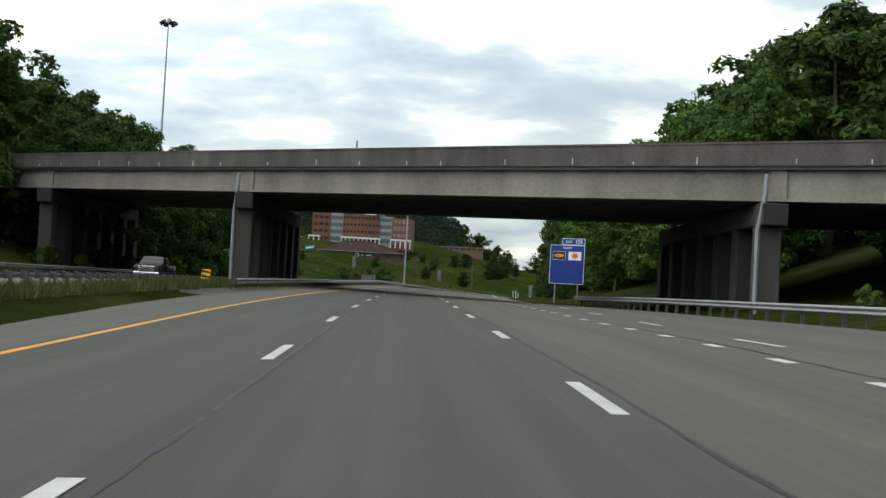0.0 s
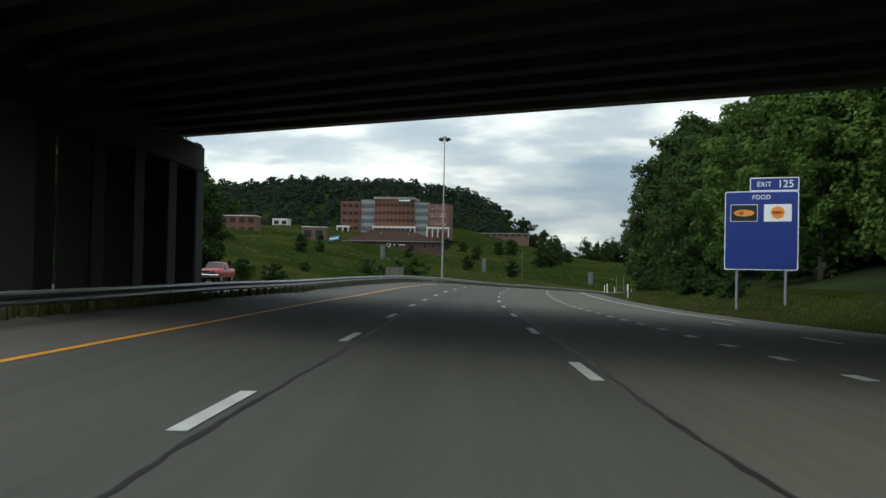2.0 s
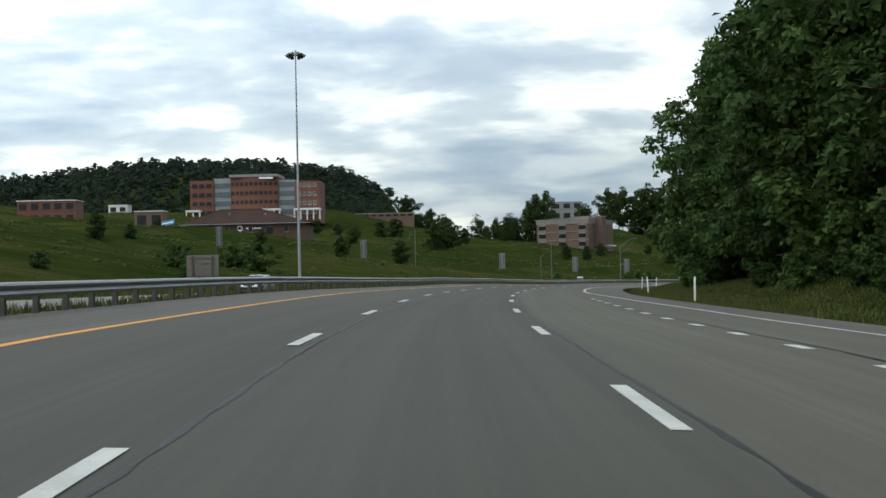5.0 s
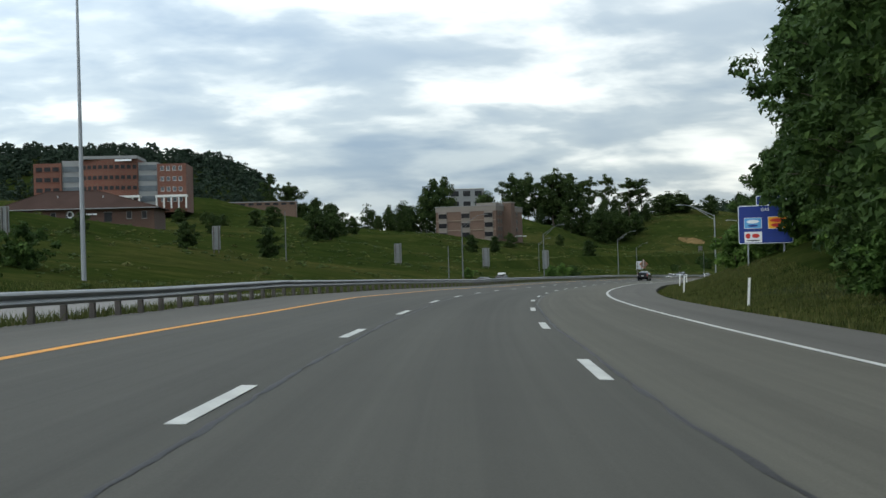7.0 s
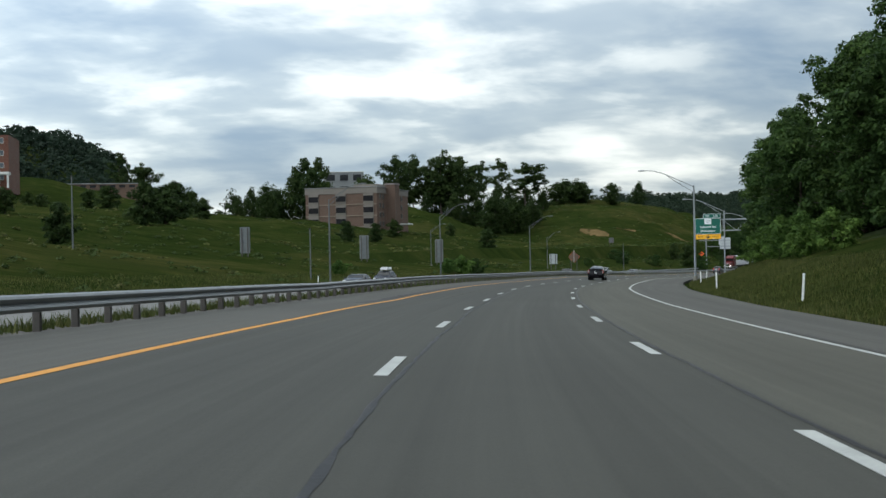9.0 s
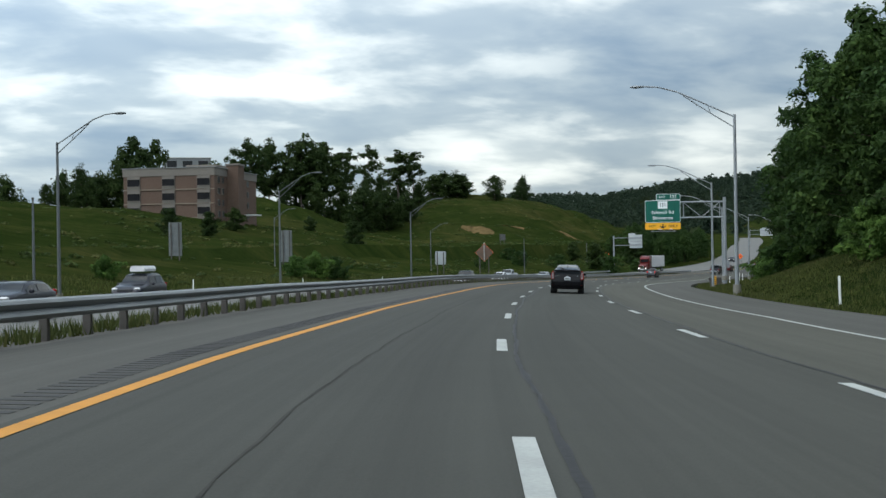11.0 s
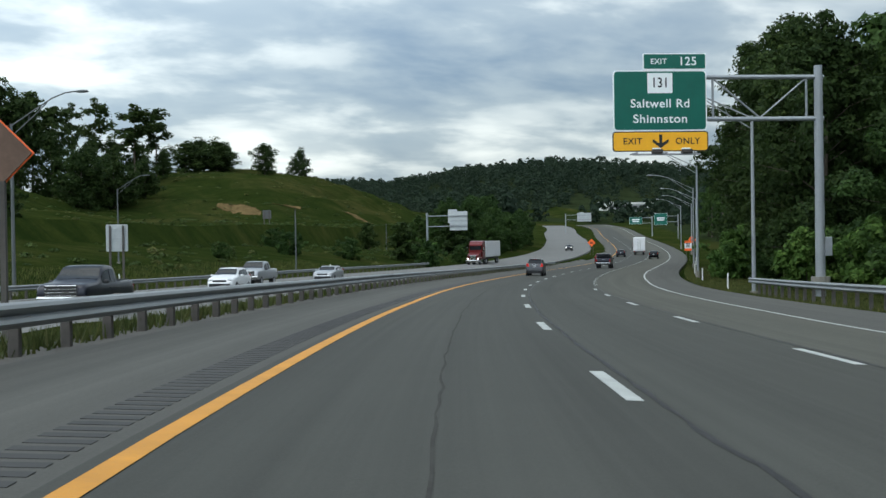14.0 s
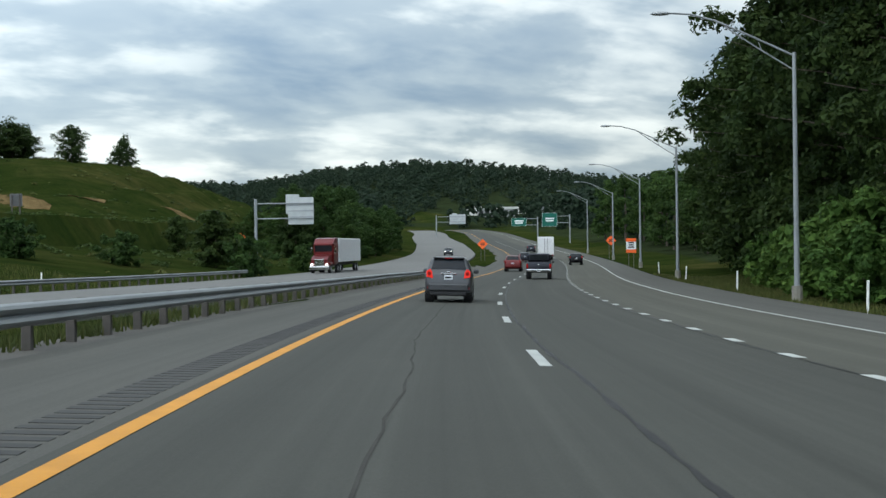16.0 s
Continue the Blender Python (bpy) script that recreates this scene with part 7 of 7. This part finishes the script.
def liftback(m):
    """The black liftback with its split rear glass."""
    root = thing("liftback", "glossy black hybrid liftback with tall clear tail lamps", "car", m=m)
    sh = Shell([(0.0, 0.74, 0.34, 0.60, 0.64, 0.66), (0.05, 0.83, 0.28, 0.88, 0.69, 1.02), (0.11, 0.855, 0.25, 0.95, 0.70, 1.17), (0.28, 0.865, 0.23, 0.97, 0.67, 1.215), (0.7, 0.872, 0.21, 0.97, 0.60, 1.32), (1.3, 0.873, 0.20, 0.96, 0.56, 1.43),
                (1.95, 0.873, 0.19, 0.94, 0.55, 1.49), (2.6, 0.872, 0.19, 0.92, 0.56, 1.43), (3.3, 0.87, 0.19, 0.90, 0.68, 1.12), (3.6, 0.865, 0.19, 0.88, 0.76, 0.98), (4.1, 0.84, 0.21, 0.78, 0.70, 0.84), (4.38, 0.76, 0.25, 0.58, 0.6, 0.66), (4.48, 0.62, 0.32, 0.5, 0.5, 0.54)])
    part("body", sh.body(), P_BLACK, root)
    part("rear_window", sh.top_panel(0.30, 1.30, 0.90, 0.86), M_CARGLASS, root, "sloping dark rear window")
    part("lower_rear_window", MB().prism(rounded(1.22, 0.14, 0.03), 0.0, 0.02, pose(0, 0.04, 1.08)), M_CARGLASS, root)
    part("windscreen", sh.top_panel(2.6, 3.35, 0.93, 0.95), M_CARGLASS, root)
    for s in (-1, 1):
        part("quarter_window", sh.side_window([0.7, 0.9, 1.15], 0.06, 0.74, m=s), M_CARGLASS, root)
        part("rear_side_window", sh.side_window([1.2, 1.5, 1.75, 2.0], 0.04, 0.92, m=s), M_CARGLASS, root)
        part("front_side_window", sh.side_window([2.05, 2.3, 2.6, 3.05], 0.04, 0.86, m=s), M_CARGLASS, root)
        lamp = part("tail_lamp", MB().prism([(s * 0.69, 0.73), (s * 0.84, 0.75), (s * 0.85, 0.92), (s * 0.79, 1.17), (s * 0.725, 1.17), (s * 0.69, 0.95)], -0.012, 0.22), M_TAIL, root, "tall red tail lamp with a clear core")
        part("clear_lens", MB().prism([(s * 0.71, 0.77), (s * 0.805, 0.78), (s * 0.812, 0.93), (s * 0.772, 1.10), (s * 0.735, 1.10), (s * 0.71, 0.95)], -0.024, -0.011), M_CLEARD, lamp, "clear grey lens")
        for z in (0.84, 0.90, 0.96, 1.02):
            part("lens_bar", MB().box(s * 0.755, -0.026, z, 0.06, 0.006, 0.02), M_CHROME, lamp)
        part("headlamp", MB().box(s * 0.62, 4.2, 0.72, 0.26, 0.2, 0.16, 0.05), M_CLEAR, root)
        part("reflector", MB().box(s * 0.66, 0.02, 0.44, 0.2, 0.02, 0.04), M_TAIL, root)
        part("sill_trim", MB().box(s * 0.865, 2.1, 0.22, 0.03, 2.1, 0.08, 0.02), M_TRIM, root)
    part("spoiler", MB().box(0, 0.12, 1.20, 1.36, 0.2, 0.035, 0.015), P_BLACK, root)
    part("bumper", MB().box(0, 0.07, 0.52, 1.56, 0.18, 0.36, 0.085), P_BLACK, root)
    part("valance", MB().box(0, 0.10, 0.30, 1.3, 0.16, 0.14, 0.05), P_BLACK, root)
    part("badge", MB().tube([(0.085 * math.cos(a * 0.5236), -0.002, 0.93 + 0.06 * math.sin(a * 0.5236)) for a in range(13)], 0.011, 5, False), M_CHROME, root, "oval chrome badge")
    part("emblem", MB().box(-0.52, 0.028, 0.91, 0.22, 0.012, 0.03), M_CHROME, root, "small chrome emblem")
    part("emblem", MB().box(0.53, 0.028, 0.91, 0.10, 0.012, 0.03), M_CHROME, root, "small chrome emblem")
    part("wiper", MB().tube([(-0.05, 0.34, 1.24), (-0.28, 0.50, 1.32), (-0.45, 0.62, 1.37)], [0.02, 0.03, 0.012], 6), M_TRIM, root)
    plate(root, -0.008, 0.77)
    mirrors(root, 2.92, 0.79, 0.98, P_BLACK)
    handles(root, sh, (1.45, 2.3), 0.86, P_BLACK)
    part("antenna", MB().tube([(0, 1.25, 1.45), (0, 1.10, 1.60)], [0.02, 0.008], 6), M_TRIM, root)
    for x in (-0.855, 0.855):
        for y in (0.86, 3.56):
            arch(root, x, y, 0.325)
            wheel(root, x * 1.012, y, 0.325, 0.2, 6)
    return root


def pickup(m, colour, label, lit_front=False, cap=False):
    root = thing("pickup_truck", label, "pickup truck", m=m)
    bed = 1.32 if not cap else 1.30
    sh = Shell([(0.0, 0.86, 0.62, 1.05, 0.84, 1.12), (0.06, 0.95, 0.55, 1.16, 0.90, bed), (0.9, 0.97, 0.5, 1.2, 0.92, bed + 0.01), (2.02, 0.975, 0.48, 1.2, 0.92, bed + 0.02), (2.1, 0.975, 0.48, 1.22, 0.78, 1.84), (2.6, 0.975, 0.46, 1.22, 0.76, 1.92), (3.3, 0.975, 0.46, 1.2, 0.76, 1.90),
                (4.0, 0.97, 0.46, 1.2, 0.86, 1.42), (4.25, 0.97, 0.46, 1.2, 0.88, 1.33), (5.2, 0.96, 0.46, 1.16, 0.84, 1.27), (5.52, 0.94, 0.5, 1.1, 0.82, 1.2), (5.62, 0.90, 0.55, 1.0, 0.78, 1.08)])
    part("body", sh.body(), colour, root)
    part("bed_floor", MB().box(0, 1.03, bed + 0.045, 1.5, 1.8, 0.012), M_TRIM, root, "black truck bed")
    if cap:
        part("bed_cap", MB().box(0, 1.02, bed + 0.33, 1.72, 1.98, 0.6, 0.12), colour, root, "raised bed cap")
        part("cap_window", MB().prism(rounded(1.3, 0.36, 0.06), -0.01, 0.02, pose(0, 0.03, bed + 0.36)), M_CARGLASS, root)
    part("rear_window", MB().prism(rounded(1.3, 0.38, 0.05), 0, 0.02, pose(0, 2.06, 1.62)), M_CARGLASS, root)
    part("windscreen", sh.top_panel(3.36, 4.05, 0.94, 0.95), M_CARGLASS, root)
    for s in (-1, 1):
        part("rear_side_window", sh.side_window([2.3, 2.5, 2.8], m=s), M_CARGLASS, root)
        part("front_side_window", sh.side_window([2.9, 3.2, 3.5, 3.75], 0.08, 0.74, m=s), M_CARGLASS, root)
        part("tail_lamp", MB().box(s * 0.86, 0.06, 1.0, 0.16, 0.16, 0.36, 0.03), M_TAIL, root)
        part("headlamp", MB().box(s * 0.74, 5.56, 0.98, 0.22, 0.1, 0.2, 0.04), M_HEAD if lit_front else M_CLEAR, root)
    part("rear_bumper", MB().box(0, -0.06, 0.66, 1.86, 0.16, 0.2, 0.05), M_CHROME, root, "chrome rear bumper")
    part("front_bumper", MB().box(0, 5.62, 0.66, 1.86, 0.16, 0.24, 0.06), M_CHROME, root, "chrome front bumper")
    part("grille", MB().box(0, 5.60, 0.97, 1.25, 0.1, 0.42, 0.03), M_TRIM, root)
    for z in (0.80, 0.92, 1.04, 1.16):
        part("grille_bar", MB().box(0, 5.64, z, 1.2, 0.04, 0.06, 0.02), M_CHROME, root)
    part("badge", MB().box(0, -0.005, 1.08, 0.2, 0.02, 0.08, 0.01), M_CHROME, root)
    plate(root, -0.15, 0.66)
    mirrors(root, 3.78, 0.97, 1.3, M_TRIM)
    handles(root, sh, (2.45, 3.0), 1.06, colour)
    for x in (-0.93, 0.93):
        for y in (1.1, 4.68):
            arch(root, x, y, 0.39)
            wheel(root, x * 1.02, y, 0.385, 0.26, 6)
    return root


def suv(m, colour, label, lit_front=False, h=1.66):
    root = thing("suv", label, "car", m=m)
    k = h / 1.66
    sh = Shell([(0.0, 0.74, 0.45, 0.80, 0.66, 0.86), (0.07, 0.86, 0.36, 1.02, 0.72, 1.08), (0.2, 0.89, 0.30, 1.06, 0.72, 1.16 * k), (0.5, 0.905, 0.27, 1.08, 0.66, 1.56 * k), (0.8, 0.91, 0.26, 1.07, 0.67, 1.64 * k), (1.7, 0.91, 0.25, 1.05, 0.68, 1.66 * k),
                (2.4, 0.91, 0.25, 1.03, 0.67, 1.60 * k), (3.0, 0.905, 0.25, 1.02, 0.74, 1.22 * k), (3.3, 0.90, 0.25, 1.0, 0.80, 1.08), (4.0, 0.88, 0.28, 0.9, 0.74, 0.98), (4.36, 0.8, 0.33, 0.7, 0.66, 0.78), (4.46, 0.66, 0.4, 0.62, 0.55, 0.66)])
    part("body", sh.body(), colour, root)
    part("rear_window", sh.top_panel(0.24, 0.54, 0.9, 0.86), M_CARGLASS, root)
    part("windscreen", sh.top_panel(2.45, 3.08, 0.93, 0.95), M_CARGLASS, root)
    for s in (-1, 1):
        part("rear_side_window", sh.side_window([0.75, 1.1, 1.5, 1.75], m=s), M_CARGLASS, root)
        part("front_side_window", sh.side_window([1.84, 2.1, 2.4, 2.75], 0.08, 0.74, m=s), M_CARGLASS, root)
        part("tail_lamp", MB().box(s * 0.78, 0.09, 1.02, 0.16, 0.2, 0.28, 0.04), M_TAIL, root)
        part("headlamp", MB().box(s * 0.64, 4.26, 0.84, 0.3, 0.22, 0.15, 0.05), M_HEAD if lit_front else M_CLEAR, root)
    part("bumper", MB().box(0, 0.04, 0.55, 1.6, 0.16, 0.3, 0.06), colour, root)
    part("front_bumper", MB().box(0, 4.42, 0.5, 1.4, 0.1, 0.26, 0.05), M_TRIM, root)
    part("grille", MB().box(0, 4.43, 0.76, 0.9, 0.06, 0.14, 0.03), M_TRIM, root)
    plate(root, 0.0, 0.86)
    mirrors(root, 2.72, 0.9, 1.1, colour)
    handles(root, sh, (1.1, 2.05), 0.96, colour)
    for s in (-1, 1):
        part("roof_rail", MB().tube([(s * 0.6, 0.8, 1.65 * k), (s * 0.6, 1.6, 1.71 * k), (s * 0.59, 2.2, 1.66 * k)], 0.02, 5), M_TRIM, root)
    for x in (-0.89, 0.89):
        for y in (0.82, 3.48):
            arch(root, x, y, 0.345)
            wheel(root, x * 1.012, y, 0.345, 0.22)
    return root


def semi(m):
    """A conventional tractor with a box trailer."""
    root = thing("semi_truck", "maroon semi truck with lit headlamps and a white box trailer", "truck", m=m)
    part("sleeper_cab", MB().box(0, 14.9, 2.2, 2.4, 2.6, 2.6, 0.18), P_MAROON, root)
    part("roof_fairing", MB().prism([(-13.7, 3.4), (-16.0, 3.45), (-15.2, 3.95), (-13.7, 4.05)], -1.15, 1.15, pose(0, 0, 0, 0, 0, -90)), P_MAROON, root)
    part("hood", MB().prism([(-16.1, 0.75), (-18.5, 0.75), (-18.5, 1.55), (-17.9, 1.85), (-16.1, 2.15)], -0.95, 0.95, pose(0, 0, 0, 0, 0, -90)), P_MAROON, root)
    part("windscreen", MB().prism(rounded(2.0, 0.85, 0.1), 0, 0.03, pose(0, 16.21, 2.75, -8, 0, 0)), M_CARGLASS, root)
    part("grille", MB().box(0, 18.52, 1.2, 1.1, 0.06, 0.8, 0.03), M_CHROME, root)
    part("bumper", MB().box(0, 18.55, 0.6, 2.4, 0.25, 0.4, 0.08), M_CHROME, root)
    for s in (-1, 1):
        part("headlamp", MB().box(s * 0.85, 18.5, 1.0, 0.3, 0.12, 0.24, 0.04), M_HEAD, root)
        part("fender", MB().box(s * 1.0, 17.4, 1.05, 0.4, 1.5, 0.5, 0.15), P_MAROON, root)
        part("side_window", MB().box(s * 1.205, 15.4, 2.7, 0.02, 0.9, 0.7, 0.005), M_CARGLASS, root)
        part("mirror", MB().box(s * 1.42, 16.1, 2.6, 0.12, 0.1, 0.7, 0.03), M_CHROME, root)
        part("stack", MB().tube([(s * 1.1, 13.5, 1.0), (s * 1.1, 13.5, 4.0)], 0.07, 8), M_CHROME, root)
    part("trailer", MB().box(0, 6.6, 2.6, 2.55, 13.4, 2.8, 0.06), P_WHITE, root, "white box trailer")
    part("chassis", MB().box(0, 8.6, 0.95, 1.0, 16, 0.3, 0.04), M_TRIM, root)
    part("side_skirt", MB().box(1.2, 7.5, 0.85, 0.05, 6, 0.6), P_WHITE, root)
    for y in (1.4, 2.7, 12.2, 13.5, 17.4):
        for x in (-1.12, 1.12):
            wheel(root, x, y, 0.5, 0.32, 8)


def box_truck(m):
    root = thing("box_truck", "white box truck seen from its roller door", "truck", m=m)
    part("box", MB().box(0, 3.6, 2.3, 2.5, 7.2, 2.9, 0.05), P_WHITE, root)
    for s in (-1, 1):
        part("rear_door", MB().box(s * 0.6, -0.03, 2.25, 1.15, 0.05, 2.5, 0.02), P_WHITE, root)
        part("hinge_bar", MB().tube([(s * 0.25, -0.08, 1.0), (s * 0.25, -0.08, 3.5)], 0.03, 5), M_STEELDK, root)
        part("tail_lamp", MB().box(s * 1.05, -0.05, 0.8, 0.2, 0.06, 0.14), M_TAIL, root)
    part("cab", MB().box(0, 8.3, 1.6, 2.2, 1.9, 2.0, 0.2), P_WHITE, root)
    part("bumper", MB().box(0, 0, 0.62, 2.3, 0.14, 0.16, 0.03), M_STEELDK, root)
    for y in (1.6, 8.2):
        for x in (-1.05, 1.05):
            wheel(root, x, y, 0.46, 0.36, 6)


def on_road(s, o, back=0.0):
    """A pose on our carriageway for a vehicle whose tail stands at s."""
    a, b = at(s, o, 0.006), at(s + 3, o, 0.006)
    pitch = math.degrees(math.atan2(b.z - a.z, 3))
    return along(s, o, 0.006) @ pose(0, 0, 0, pitch, math.degrees(math.atan(float(fall(s)))), 0)


def on_opp(s, o):
    """A pose on the far carriageway for a vehicle coming towards us, its nose at s."""
    p, q = opp_at(s, o), opp_at(s + 4, o)
    yaw = math.degrees(math.atan2(-(p.x - q.x), p.y - q.y))
    return pose(q.x, q.y, q.z + 0.01, math.degrees(math.atan2(p.z - q.z, 4)), 0, yaw)


hatchback(on_road(581.5, -1.75) @ Matrix.Diagonal((0.93, 1.0, 1.02, 1)))
liftback(on_road(433.1, 1.99))
pickup(on_road(632, 1.75), P_DARK, "dark pickup truck with a bed cap and chrome bumper", cap=True)
suv(on_road(668, -1.7), P_MAROON, "maroon compact suv seen from behind")
suv(on_road(704, 5.4), P_BLACK, "black compact suv in the exit lane", h=1.5)
box_truck(on_road(738, 1.9))
suv(on_road(724, -1.6), P_DARK, "dark hatchback far ahead in the inner lane", h=1.48)
suv(on_road(800, 1.8), P_DARK, "dark car far ahead on the valley road", h=1.5)
pickup(on_opp(517, 3.6), P_DARK, "dark pickup truck coming the other way", False)
suv(on_opp(548, 0.6), P_WHITE, "white compact suv coming the other way", False, 1.6)
pickup(on_opp(566, -2.6), P_SILVER, "silver pickup truck coming with lit headlamps", True)
suv(on_opp(574, 1.2), P_SILVER, "silver saloon car coming the other way", False, 1.46)
semi(on_opp(677, -4.5) @ pose(0, -14, 0))
pickup(on_opp(88, 3.4), P_BLACK, "black pickup truck with lit headlamps behind the bridge pier", True)
pickup(on_opp(180, -3.4), P_RED, "bright red pickup truck coming the other way", False)
suv(on_opp(262, 2.0), P_SILVER, "silver estate car behind the guard rail", False, 1.55)
suv(on_opp(412, 1.5), P_DARK, "dark car passing behind the guard rail", False, 1.46)
loaded = suv(on_opp(434, -1.6), P_DARK, "dark suv with a pale roof box behind the rail", False, 1.7)
part("roof_box", MB().prism([(-0.42, 1.80), (0.42, 1.80), (0.44, 1.95), (0.34, 2.12), (-0.34, 2.12), (-0.44, 1.95)], 0.7, 2.5), P_WHITE, loaded, "pale plastic roof box")
suv(on_opp(790, 1.0), P_DARK, "dark car with lit lamps far down the road", True, 1.5)
